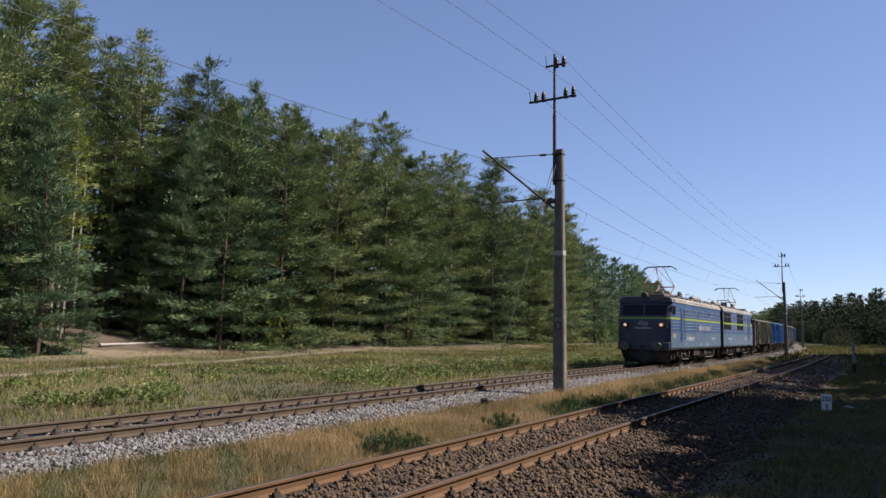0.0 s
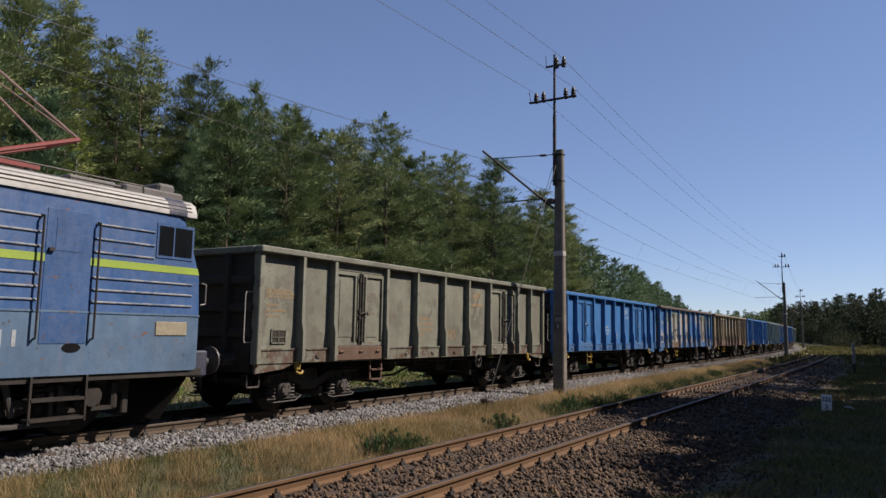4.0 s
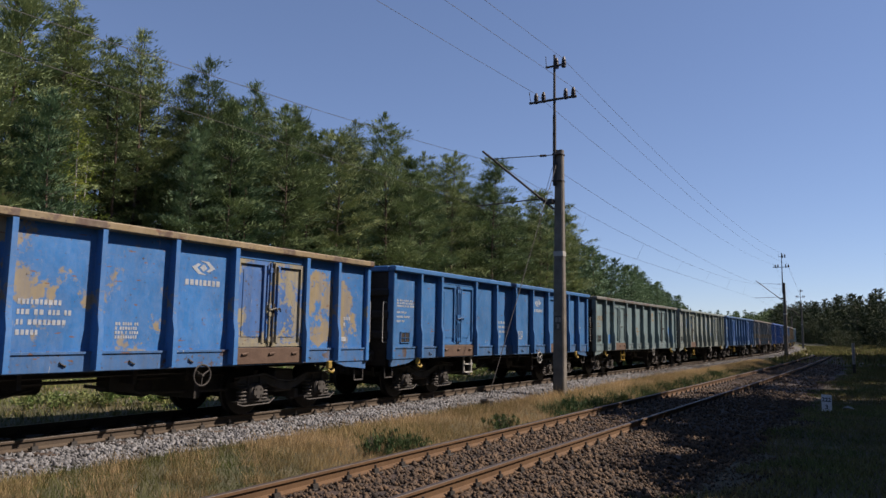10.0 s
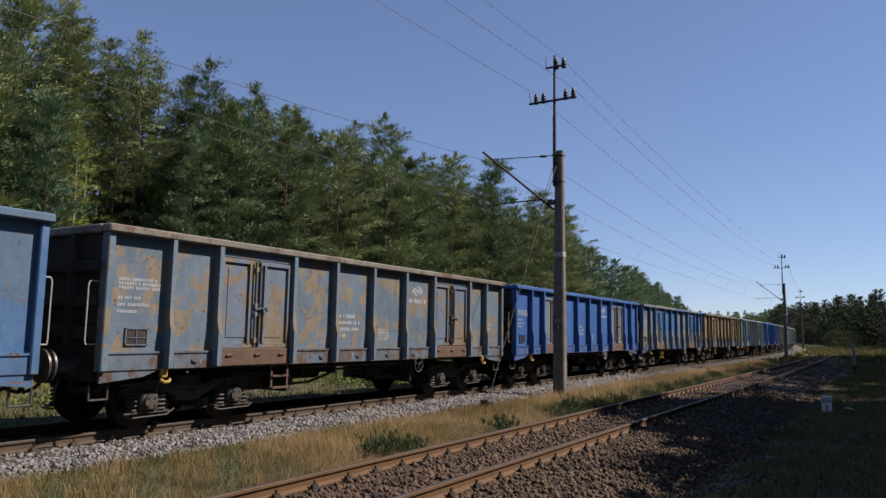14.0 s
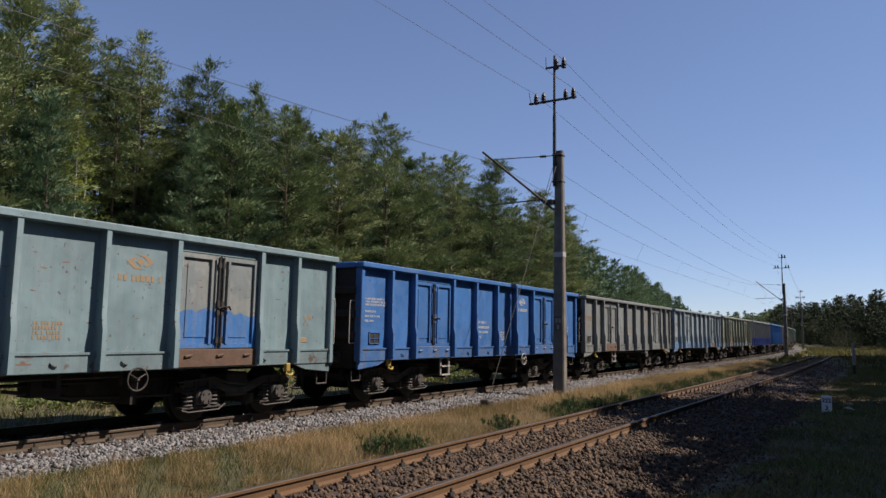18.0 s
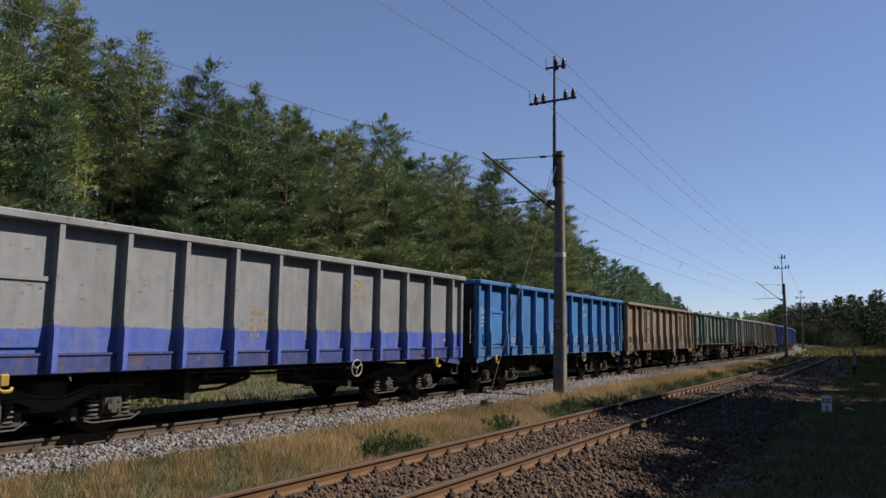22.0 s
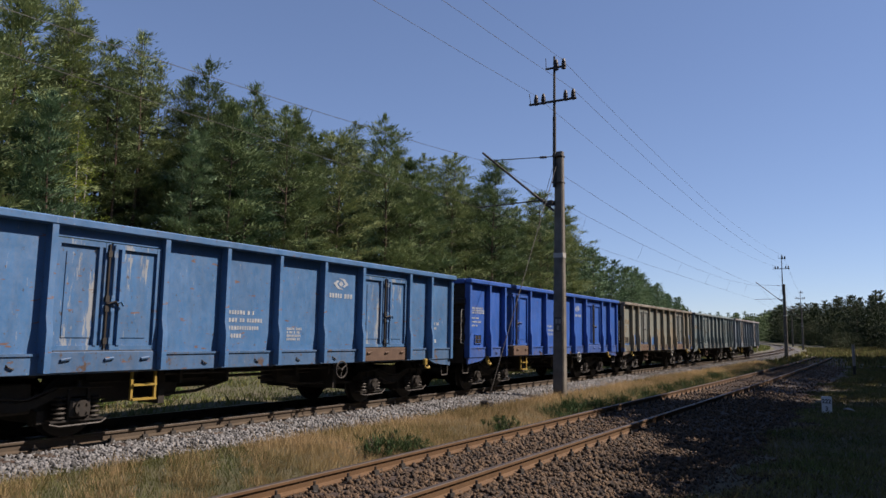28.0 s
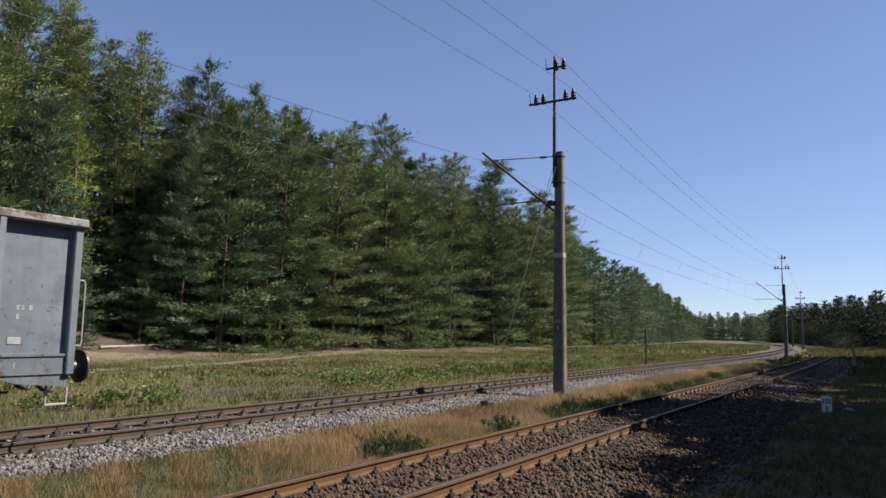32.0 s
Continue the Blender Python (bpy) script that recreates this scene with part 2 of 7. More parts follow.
# near-black colour stands in for the shade on the wagon ends
ENDWALL = surf("sooty_wagon_end", (0.05, 0.046, 0.043), (0.085, 0.07, 0.06), 2.2, 0.9, fine=30, bumpy=0.4)
RAILSIDE = surf("rail_brown", (0.158, 0.077, 0.027), (0.23, 0.119, 0.046), 3, 0.8)
MAINRAIL = surf("dark_brown_rail", (0.1, 0.07, 0.044), (0.155, 0.11, 0.07), 3, 0.8)
RAILTOP = surf("rail_head", (0.42, 0.38, 0.35), (0.3, 0.25, 0.22), 8, 0.32, 0.85, bumpy=0.05)
RUSTHEAD = surf("dull_rail_head", (0.16, 0.12, 0.09), (0.11, 0.08, 0.058), 8, 0.55, 0.4, bumpy=0.05)
WOOD = surf("creosoted_sleeper", (0.08, 0.05, 0.034), (0.13, 0.083, 0.056), 4, 0.9, 0, fine=50, bumpy=0.5, stretch=(4, 0.6, 4), objrand=0.25)
CONCRETE = surf("weathered_concrete", (0.33, 0.305, 0.265), (0.16, 0.148, 0.128), 2, 0.9, 0, fine=70, bumpy=0.4)
STONE = surf("grey_ballast_stone", (0.5, 0.505, 0.515), (0.1, 0.1, 0.104), 3, 0.8, 0, fine=30, bumpy=0.3, island=0.75)
STONE_RED = surf("rust_stained_ballast", (0.25, 0.15, 0.078), (0.045, 0.026, 0.014), 3, 0.85, 0, fine=30, bumpy=0.3, island=0.7)
BED = surf("grey_ballast_bed", (0.17, 0.168, 0.168), (0.06, 0.058, 0.056), 9, 0.95, 0, fine=28, bumpy=0.9)
BED_RED = surf("brown_ballast_bed", (0.07, 0.045, 0.033), (0.035, 0.024, 0.018), 6, 0.95, 0, fine=28, bumpy=0.9)
BARK = surf("pine_bark", (0.2, 0.125, 0.085), (0.11, 0.08, 0.062), 3, 0.95, 0, fine=25, bumpy=0.8, stretch=(2, 2, 0.5))
BIRCHBARK = surf("birch_bark", (0.62, 0.6, 0.55), (0.25, 0.23, 0.21), 3, 0.85, 0, fine=18, bumpy=0.4, stretch=(0.6, 0.6, 3), lo=0.5, hi=0.65)
TWIG = surf("dead_branch", (0.12, 0.09, 0.07), (0.08, 0.065, 0.055), 4, 0.95)
CERAMIC = surf("brown_insulator", (0.045, 0.028, 0.022), (0.03, 0.02, 0.018), 5, 0.6, bumpy=0.0)
WIRE = surf("copper_wire", (0.06, 0.06, 0.06), (0.045, 0.045, 0.045), 3, 0.6, 0.1, bumpy=0.0)
GALV = surf("dark_galvanised_steel", (0.075, 0.072, 0.07), (0.12, 0.105, 0.09), 3, 0.6, 0.4)


def leafy(name, c1, c2, island=0.5, trans=0.25, objrand=0.3, patch=0.0, clump=0.9):
    """Foliage: two greens, varied from tuft to tuft and tree to tree, with some light through it."""
    m, nt, bs = nodes_of(name)
    g = nt.nodes.new("ShaderNodeNewGeometry")
    o = nt.nodes.new("ShaderNodeObjectInfo")
    a = tex(nt, scale=clump, detail=3)
    col = blend(nt, ramp(nt, a.outputs[0], 0.38, 0.62), c1, c2)
    hs = nt.nodes.new("ShaderNodeHueSaturation")
    nt.links.new(col, hs.inputs["Color"])
    wide = tex(nt, scale=0.13, detail=3, shift=5.0)
    nt.links.new(times(nt, ramp(nt, g.outputs["Random Per Island"], 0, 1, 1 - island, 1 + island), ramp(nt, wide.outputs[0], 0.36, 0.64, 1 - patch, 1 + patch)), hs.inputs["Value"])
    hs.inputs["Value"].links[0].from_node.use_clamp = False
    h2 = nt.nodes.new("ShaderNodeHueSaturation")
    nt.links.new(hs.outputs[0], h2.inputs["Color"])
    nt.links.new(ramp(nt, o.outputs["Random"], 0, 1, 1 - objrand, 1 + objrand), h2.inputs["Value"])
    nt.links.new(ramp(nt, o.outputs["Random"], 0, 1, 0.5 + 0.02, 0.5 - 0.03), h2.inputs["Hue"])
    nt.links.new(h2.outputs[0], bs.inputs["Base Color"])
    bs.inputs["Roughness"].default_value = 0.65
    bs.inputs["Specular IOR Level"].default_value = 0.12
    tr = nt.nodes.new("ShaderNodeBsdfTranslucent")
    nt.links.new(h2.outputs[0], tr.inputs["Color"])
    mx = nt.nodes.new("ShaderNodeMixShader")
    mx.inputs[0].default_value = trans
    nt.links.new(bs.outputs[0], mx.inputs[1])
    nt.links.new(tr.outputs[0], mx.inputs[2])
    nt.links.new(mx.outputs[0], nt.nodes["Material Output"].inputs["Surface"])
    return m


NEEDLES = leafy("pine_needles", (0.058, 0.1, 0.045), (0.17, 0.22, 0.096), island=0.1, trans=0.14, objrand=0.3, clump=1.25)
NEEDLES_TALL = leafy("olive_needles", (0.058, 0.096, 0.046), (0.168, 0.208, 0.094), island=0.1, trans=0.2, objrand=0.3, clump=1.25)
NEEDLES_BLUE = leafy("blue_green_needles", (0.048, 0.096, 0.054), (0.13, 0.206, 0.112), island=0.1, trans=0.14, objrand=0.3, clump=1.25)
# darker copy of the needles: the backlit wood's shade put into the colour
NEEDLES_SHADE = leafy("dense_needles", (0.026, 0.043, 0.021), (0.06, 0.08, 0.036), island=0.2, trans=0.03)
BIRCHLEAF = leafy("birch_leaves", (0.1, 0.16, 0.03), (0.145, 0.19, 0.04), trans=0.4)
DRYGRASS = leafy("dry_grass", (0.43, 0.3, 0.168), (0.27, 0.195, 0.096), 0.35, 0.35, 0.0, 0.25)
GREENGRASS = leafy("green_grass", (0.075, 0.115, 0.03), (0.16, 0.15, 0.058), 0.35, 0.35, 0.0, 0.4)
MEADOWGRASS = leafy("meadow_blades", (0.078, 0.11, 0.032), (0.16, 0.156, 0.06), 0.35, 0.3, 0.0, 0.45, 0.6)
WEED = leafy("weed_leaves", (0.085, 0.125, 0.038), (0.15, 0.16, 0.058), 0.35, 0.3, 0.0, 0.4)
HERB = leafy("herb_leaves", (0.095, 0.135, 0.042), (0.17, 0.18, 0.07), 0.3, 0.3, 0.0, 0.3)
BLOOM = leafy("pale_blooms", (0.5, 0.5, 0.4), (0.6, 0.58, 0.48), 0.2, 0.3, 0.0)
DARKGRASS = leafy("shade_grass", (0.075, 0.1, 0.033), (0.145, 0.132, 0.053), 0.4, 0.25, 0.0, 0.3)
BROOM = leafy("broom_sprigs", (0.035, 0.062, 0.024), (0.055, 0.08, 0.032), 0.4, 0.2, 0.0)


# ---- ground and tracks ----
def bend(x):
    """How far the main line has swung to the side at x."""
    d = np.clip(np.asarray(x, float) - CURVE_X, 0, CURVE_L)
    return d * d / (2 * CURVE_R) + np.clip(np.asarray(x, float) - CURVE_X - CURVE_L, 0, 2500) * math.tan(CURVE_L / CURVE_R)


def hill(x, y):
    """Ground height, in arrays."""
    x, y = np.asarray(x, float), np.asarray(y, float)
    v = y - bend(x)
    z = np.interp(v, [-40, -6, 0, 2.6, 3.2, 7.0, 7.6, 8.6, 9.15, 9.5, 13.2, 13.7, 15, 30, 45, 60, 72, 100],
                  [0.4, -0.05, -0.34, -0.38, -0.46, -0.44, -0.24, -0.2, -0.25, -0.6, -0.6, -0.38, -0.32, -0.3, -0.2, 0.6, 4.0, 9.0])
    rise = np.clip((v - 44.5) / 11, 0, 1) * np.clip((42 - x) / 14, 0, 1)
    z = z + rise * 3.2
    calm = np.where((v > 2.6) & (v < 14), 0.25, 1.0)
    return z + calm * (0.05 * np.sin(x * 0.9 + y * 0.31) * np.sin(y * 0.83 - x * 0.2) + 0.08 * np.sin(x * 0.21 + 1) * np.sin(y * 0.17))


def make_ground():
    m, nt, bs = nodes_of("meadow_soil")
    a = tex(nt, scale=0.35, detail=6)
    b = tex(nt, scale=3.0, detail=8, rough=0.7)
    c = tex(nt, scale=40.0, detail=4)
    col = blend(nt, ramp(nt, a.outputs[0], 0.4, 0.6), (0.038, 0.046, 0.016), (0.064, 0.058, 0.026))
    col = blend(nt, ramp(nt, b.outputs[0], 0.5, 0.7), col, (0.0892, 0.0706, 0.0442))
    # brown soil tones on the bank beside the siding
    sp0 = nt.nodes.new("ShaderNodeSeparateXYZ")
    tc0 = nt.nodes.new("ShaderNodeTexCoord")
    nt.links.new(tc0.outputs["Object"], sp0.inputs[0])
    col = blend(nt, ramp(nt, sp0.outputs[1], 3.2, 4.2, 1.0, 0.0), col, blend(nt, ramp(nt, b.outputs[0], 0.4, 0.62), (0.05, 0.047, 0.027), (0.085, 0.068, 0.042)))
    # two sandy wheel tracks and the bare strip along the trees
    tc = nt.nodes.new("ShaderNodeTexCoord")
    sp = nt.nodes.new("ShaderNodeSeparateXYZ")
    nt.links.new(tc.outputs["Object"], sp.inputs[0])
    w = ramp(nt, tex(nt, scale=0.12, detail=3).outputs[0], 0.3, 0.7, -2.2, 2.2)
    v = nt.nodes.new("ShaderNodeMath")
    v.operation = "ADD"
    nt.links.new(sp.outputs[1], v.inputs[0])
    nt.links.new(w, v.inputs[1])
    slant = nt.nodes.new("ShaderNodeMath")
    slant.operation = "MULTIPLY_ADD"
    slant.inputs[1].default_value = -0.37
    nt.links.new(sp.outputs[0], slant.inputs[0])
    nt.links.new(sp.outputs[1], slant.inputs[2])
    for mid, half, src in ((22.2, 0.5, slant.outputs[0]), (42.8, 2.4, v.outputs[0])):
        d = nt.nodes.new("ShaderNodeMath")
        d.operation = "COMPARE"
        d.inputs[1].default_value, d.inputs[2].default_value = mid, half
        nt.links.new(src, d.inputs[0])
        col = blend(nt, times(nt, d.outputs[0], ramp(nt, b.outputs[0], 0.36, 0.5)), col, (0.185, 0.158, 0.105))
    close = nt.nodes.new("ShaderNodeMath")
    close.operation = "LESS_THAN"
    close.inputs[1].default_value = 150.0
    nt.links.new(sp.outputs[0], close.inputs[0])
    litter = nt.nodes.new("ShaderNodeMath")
    litter.operation = "GREATER_THAN"
    litter.inputs[1].default_value = 45.0
    nt.links.new(v.outputs[0], litter.inputs[0])
    col = blend(nt, times(nt, litter.outputs[0], close.outputs[0]), col, blend(nt, ramp(nt, b.outputs[0], 0.4, 0.6), (0.088, 0.062, 0.044), (0.05, 0.036, 0.026)))
    col = blend(nt, ramp(nt, c.outputs[0], 0.35, 0.65, 0.0, 0.5), col, (0.07, 0.06, 0.035))
    nt.links.new(col, bs.inputs["Base Color"])
    bs.inputs["Roughness"].default_value = 0.95
    bump(nt, bs, b.outputs[0], 0.8, 0.08)
    xs = np.concatenate([-np.geomspace(2500, 70, 14), np.arange(-60, 130, 1.5), np.geomspace(131, 3000, 60)])
    ys = np.concatenate([-np.geomspace(2500, 45, 12), np.arange(-40, 70, 1.0), np.geomspace(71, 2600, 40)])
    X, Y = np.meshgrid(xs, ys, indexing="ij")
    Z = hill(X, Y)
    n, k = X.shape
    i = np.arange(n * k).reshape(n, k)
    f = np.stack([i[:-1, :-1], i[1:, :-1], i[1:, 1:], i[:-1, 1:]], -1).reshape(-1, 4)
    me = soup("ground", np.stack([X, Y, Z], -1).reshape(-1, 3), f)
    for p in me.polygons:
        p.use_smooth = True
    ob = put("ground", me, m)
    tagged(ob, "grassy meadow soil with sandy wheel tracks and needle litter", "ground", kind="structure")


def sweep(geo, path, prof, s0, s1, step, closed=False):
    """Carries a profile of (offset, height) along a track from s0 to s1."""
    ss = [s0]
    while ss[-1] < s1:
        ss.append(min(s1, ss[-1] + (step if ss[-1] < 100 else step * 3)))
    vs, n = [], len(prof)
    for s in ss:
        x, y, h = path(s)
        for o, z in prof:
            vs.append((x - math.sin(h) * o, y + math.cos(h) * o, z))
    m = n if closed else n - 1
    fs = [(i * n + j, (i + 1) * n + j, (i + 1) * n + (j + 1) % n, i * n + (j + 1) % n) for i in range(len(ss) - 1) for j in range(m)]
    if closed:
        fs += [tuple(range(n)), tuple(range((len(ss) - 1) * n, len(ss) * n))]
    return geo.add(vs, fs)


def rocks(rng, pts, lo, hi):
    """Loose angular stones at points (n, 3)."""
    n = len(pts)
    base = np.array([(1, 0, 0), (-1, 0, 0), (0, 1, 0), (0, -1, 0), (0, 0, 1), (0, 0, -1)], float)
    size = rng.uniform(lo, hi, (n, 1, 1)) * rng.uniform(0.7, 1.5, (n, 1, 3))
    v = (base[None] + rng.uniform(-0.42, 0.42, (n, 6, 3))) * size
    a, b = rng.uniform(0, 6.28, n), rng.uniform(-0.9, 0.9, n)
    ca, sa, cb, sb = np.cos(a), np.sin(a), np.cos(b), np.sin(b)
    R = np.zeros((n, 3, 3))
    R[:, 0, 0], R[:, 0, 1], R[:, 1, 0], R[:, 1, 1], R[:, 2, 2] = ca, -sa, sa, ca, 1
    T = np.zeros((n, 3, 3))
    T[:, 0, 0], T[:, 1, 1], T[:, 1, 2], T[:, 2, 1], T[:, 2, 2] = 1, cb, -sb, sb, cb
    v = np.einsum("nij,nkj->nki", R @ T, v) + pts[:, None, :]
    q = np.array([(0, 2, 4), (2, 1, 4), (1, 3, 4), (3, 0, 4), (2, 0, 5), (1, 2, 5), (3, 1, 5), (0, 3, 5)])
    f = (q[None] + 6 * np.arange(n)[:, None, None]).reshape(-1, 3)
    return v.reshape(-1, 3), f


RAIL = [(-0.07, -0.16), (-0.07, -0.145), (-0.012, -0.12), (-0.012, -0.045), (-0.036, -0.035), (-0.036, -0.005),
        (0.036, -0.005), (0.036, -0.035), (0.012, -0.045), (0.012, -0.12), (0.07, -0.145), (0.07, -0.16)]
HEADP = [(-0.036, -0.006), (-0.03, 0.0), (0.03, 0.0), (0.036, -0.006)]


def make_track(name, path, dz, s0, s1, bed, bedmat, sidemat, headmat, near, label):
    tr = thing(name, label, "railway track", kind="structure")
    part("ballast_bed", sweep(Geo(), path, [(o, z + dz) for o, z in bed], s0, s1, 2.0), bedmat, tr)
    for side in (-0.753, 0.753):
        r = part("rail", sweep(Geo(), path, [(o + side, z + dz) for o, z in RAIL], s0, s1, 2.0, True), sidemat, tr)
        part("rail_head", sweep(Geo(), path, [(o + side, z + dz) for o, z in HEADP], s0, s1, 2.0), headmat, r, "worn shiny running surface")
        rails.append(r)
    sl = Geo().cbox(-0.125, 0.125, -1.3, 1.3, -0.34, -0.168, 0.015).mesh("sleeper")
    plate = Geo().cbox(-0.08, 0.08, -0.17, 0.17, -0.17, -0.15, 0.006)
    for y in (-0.1, 0.1):
        plate.prism([(y - 0.03, -0.152), (y + 0.03, -0.152), (y + 0.02, -0.1), (y - 0.02, -0.1)], "x", -0.045, 0.045)
        plate.cyl((0, y, -0.11), (0, y, -0.055), 0.016, 6)
    plate = plate.mesh("rail_clip")
    plain = Geo().box(-0.08, 0.08, -0.17, 0.17, -0.17, -0.15).box(-0.045, 0.045, -0.13, -0.08, -0.15, -0.07).box(-0.045, 0.045, 0.08, 0.13, -0.15, -0.07).mesh("rail_clip")
    far_s, far_c = Geo(), Geo()
    s = s0
    k = 0
    while s < 160:
        x, y, h = path(s)
        m = pose(x, y, dz, 0, 0, math.degrees(h) + 0.8 * math.sin(k * 2.3))
        if near[0] <= s <= near[1]:
            part("sleeper", sl, WOOD, tr, m=m)
            for side in (-0.753, 0.753):
                part("rail_clip", plate, STEEL, tr, m=m @ Matrix.Translation((0, side, 0)))
        else:
            if s > 83 and path is siding:
                break
            for src, dst, sides in ((sl, far_s, (0.0,)), (plain, far_c, (-0.753, 0.753))):
                for side in sides:
                    mm = m @ Matrix.Translation((0, side, 0))
                    dst.add([mm @ v.co for v in src.vertices], [tuple(p.vertices) for p in src.polygons])
        s += 0.6 + 0.03 * math.sin(k * 1.7)
        k += 1
    part("far_sleepers", far_s, WOOD, tr)["kind"] = "stuff"
    part("far_rail_clips", far_c, STEEL, tr)["kind"] = "stuff"
    return tr


rails = []
make_ground()
MAIN_BED = [(-3.0, -0.62), (-2.15, -0.27), (-1.7, -0.215), (-0.9, -0.2), (0, -0.22), (0.9, -0.2), (1.8, -0.24), (2.75, -0.66)]
SIDE_BED = [(-3.6, -0.47), (-2.4, -0.27), (-1.5, -0.175), (-0.95, -0.16), (-0.9, -0.19), (-0.6, -0.185), (0, -0.18), (0.6, -0.185), (0.9, -0.19), (1.5, -0.24), (2.2, -0.46)]
main_track = make_track("main_track", line, 0.0, -45.0, 640.0, MAIN_BED, BED, MAINRAIL, RAILTOP, (2, 46),
                        "main line with brown rails on grey ballast")
side_track = make_track("side_track", siding, -0.053, -30.0, 84.0, SIDE_BED, BED_RED, RAILSIDE, RUSTHEAD, (2, 40),
                        "rusty siding rails on dark wooden sleepers")


def make_stones():
    rng = np.random.default_rng(4)

    def scatter(n, s0, s1, o0, o1, bed, path, dz, power=1.0):
        s = s0 + (s1 - s0) * rng.random(n) ** power
        o = rng.uniform(o0, o1, n)
        p = np.array([path(v) for v in s])
        z = np.interp(o, [b[0] for b in bed], [b[1] for b in bed]) + dz + rng.uniform(-0.012, 0.03, n)
        return np.stack([p[:, 0] - np.sin(p[:, 2]) * o, p[:, 1] + np.cos(p[:, 2]) * o, z], -1)
    a = np.concatenate([scatter(27000, 3, 34, -2.3, -0.85, MAIN_BED, line, 0), scatter(4500, 3, 30, -0.7, 2.0, MAIN_BED, line, 0),
                        scatter(11000, 34, 130, -2.35, -0.85, MAIN_BED, line, 0.0)])
    v, f = rocks(rng, a, 0.014, 0.04)
    ob = part("loose_stones", soup("loose_stones", v, f), STONE, main_track, "pale grey crushed stone")
    ob["kind"] = "stuff"
    b = np.concatenate([scatter(19000, 3, 15, -3.3, 1.2, SIDE_BED, siding, -0.053), scatter(8000, 15, 28, -3.0, 1.2, SIDE_BED, siding, -0.053), scatter(5000, 28, 60, -2.6, 1.2, SIDE_BED, siding, -0.053)])
    x, y = 3.5 + 40 * rng.random(9000) ** 1.6, rng.normal(1.9, 0.55, 9000)
    spill = np.stack([x, y + bend(x), hill(x, y + bend(x)) + rng.uniform(-0.008, 0.012, 9000)], -1)
    v, f = rocks(rng, spill, 0.008, 0.026)
    tagged(put("bank_gravel", soup("bank_gravel", v, f), STONE_RED), "brown gravel spilt over the bank", "gravel", kind="stuff")
    v, f = rocks(rng, b, 0.014, 0.04)
    ob = part("loose_stones", soup("loose_stones", v, f), STONE_RED, side_track, "rust-brown crushed stone")
    ob["kind"] = "stuff"


make_stones()


# ---- grass ----
def blades(rng, x, y, h, w, lean=0.5, up=0.0, thin=False):
    """Grass blades, two triangles each, at places in arrays."""
    n = len(x)
    z = hill(x, y) + up
    a = rng.uniform(0, 6.283, n)
    d = np.stack([np.cos(a), np.sin(a)], -1)
    l = rng.uniform(0.1, lean, n)[:, None] * h[:, None]
    b = rng.uniform(0, 6.283, n)
    side = np.stack([np.cos(b), np.sin(b)], -1) * (w / 2)[:, None]
    p = np.stack([x, y], -1)
    if thin:
        v = np.zeros((n, 3, 3))
        v[:, 0, :2], v[:, 1, :2], v[:, 2, :2] = p - side, p + side, p + d * l
        v[:, 0, 2] = v[:, 1, 2] = z - 0.02
        v[:, 2, 2] = z + h
        return v.reshape(-1, 3), np.arange(3 * n).reshape(-1, 3)
    v = np.zeros((n, 5, 3))
    v[:, 0, :2], v[:, 1, :2] = p - side, p + side
    v[:, 2, :2], v[:, 3, :2] = p + d * l * 0.35 + side * 0.8, p + d * l * 0.35 - side * 0.8
    v[:, 4, :2] = p + d * l
    v[:, 0, 2] = v[:, 1, 2] = z - 0.02
    v[:, 2, 2] = v[:, 3, 2] = z + h * 0.55
    v[:, 4, 2] = z + h
    o = 5 * np.arange(n)[:, None, None]
    f = (np.array([(0, 1, 2), (0, 2, 3), (3, 2, 4)])[None] + o).reshape(-1, 3)
    return v.reshape(-1, 3), f


def patchy(x, y, s, t):
    return (np.sin(x * s + 1.3 * np.sin(y * s * 0.7)) * np.sin(y * s * 1.1 + 2.1 + np.sin(x * s * 0.6)) > t)


def turf(name, label, mat, n, xr, yr, hr, wr, seed, mask=None, power=1.6, lean=0.6, clump=0):
    rng = np.random.default_rng(seed)
    if clump:
        cx = xr[0] + (xr[1] - xr[0]) * rng.random(n // clump) ** power
        cy = rng.uniform(yr[0], yr[1], n // clump)
        x = np.repeat(cx, clump) + rng.normal(0, 0.11, n // clump * clump)
        y = np.repeat(cy, clump) + rng.normal(0, 0.11, n // clump * clump)
        k = np.repeat(rng.uniform(0.3, 1.45, n // clump), clump)
    else:
        x = xr[0] + (xr[1] - xr[0]) * rng.random(n) ** power
        y = rng.uniform(yr[0], yr[1], n)
        k = 1.0
    y = y + bend(x)
    h = rng.uniform(hr[0], hr[1], len(x)) * k
    w = rng.uniform(wr[0], wr[1], len(x)) * (1 + np.clip(x, 0, 80) / 35)
    if mask is not None:
        keep = mask(x, y)
        x, y, h, w = x[keep], y[keep], h[keep], w[keep]
    v, f = blades(rng, x, y, h, w, lean, thin=True)
    ob = put(name, soup(name, v, f), mat)
    tagged(ob, label, "grass", kind="stuff")


def off_path(x, y):
    return (np.abs(y - 0.37 * x - 22.2) > 0.8) | (x > 55)


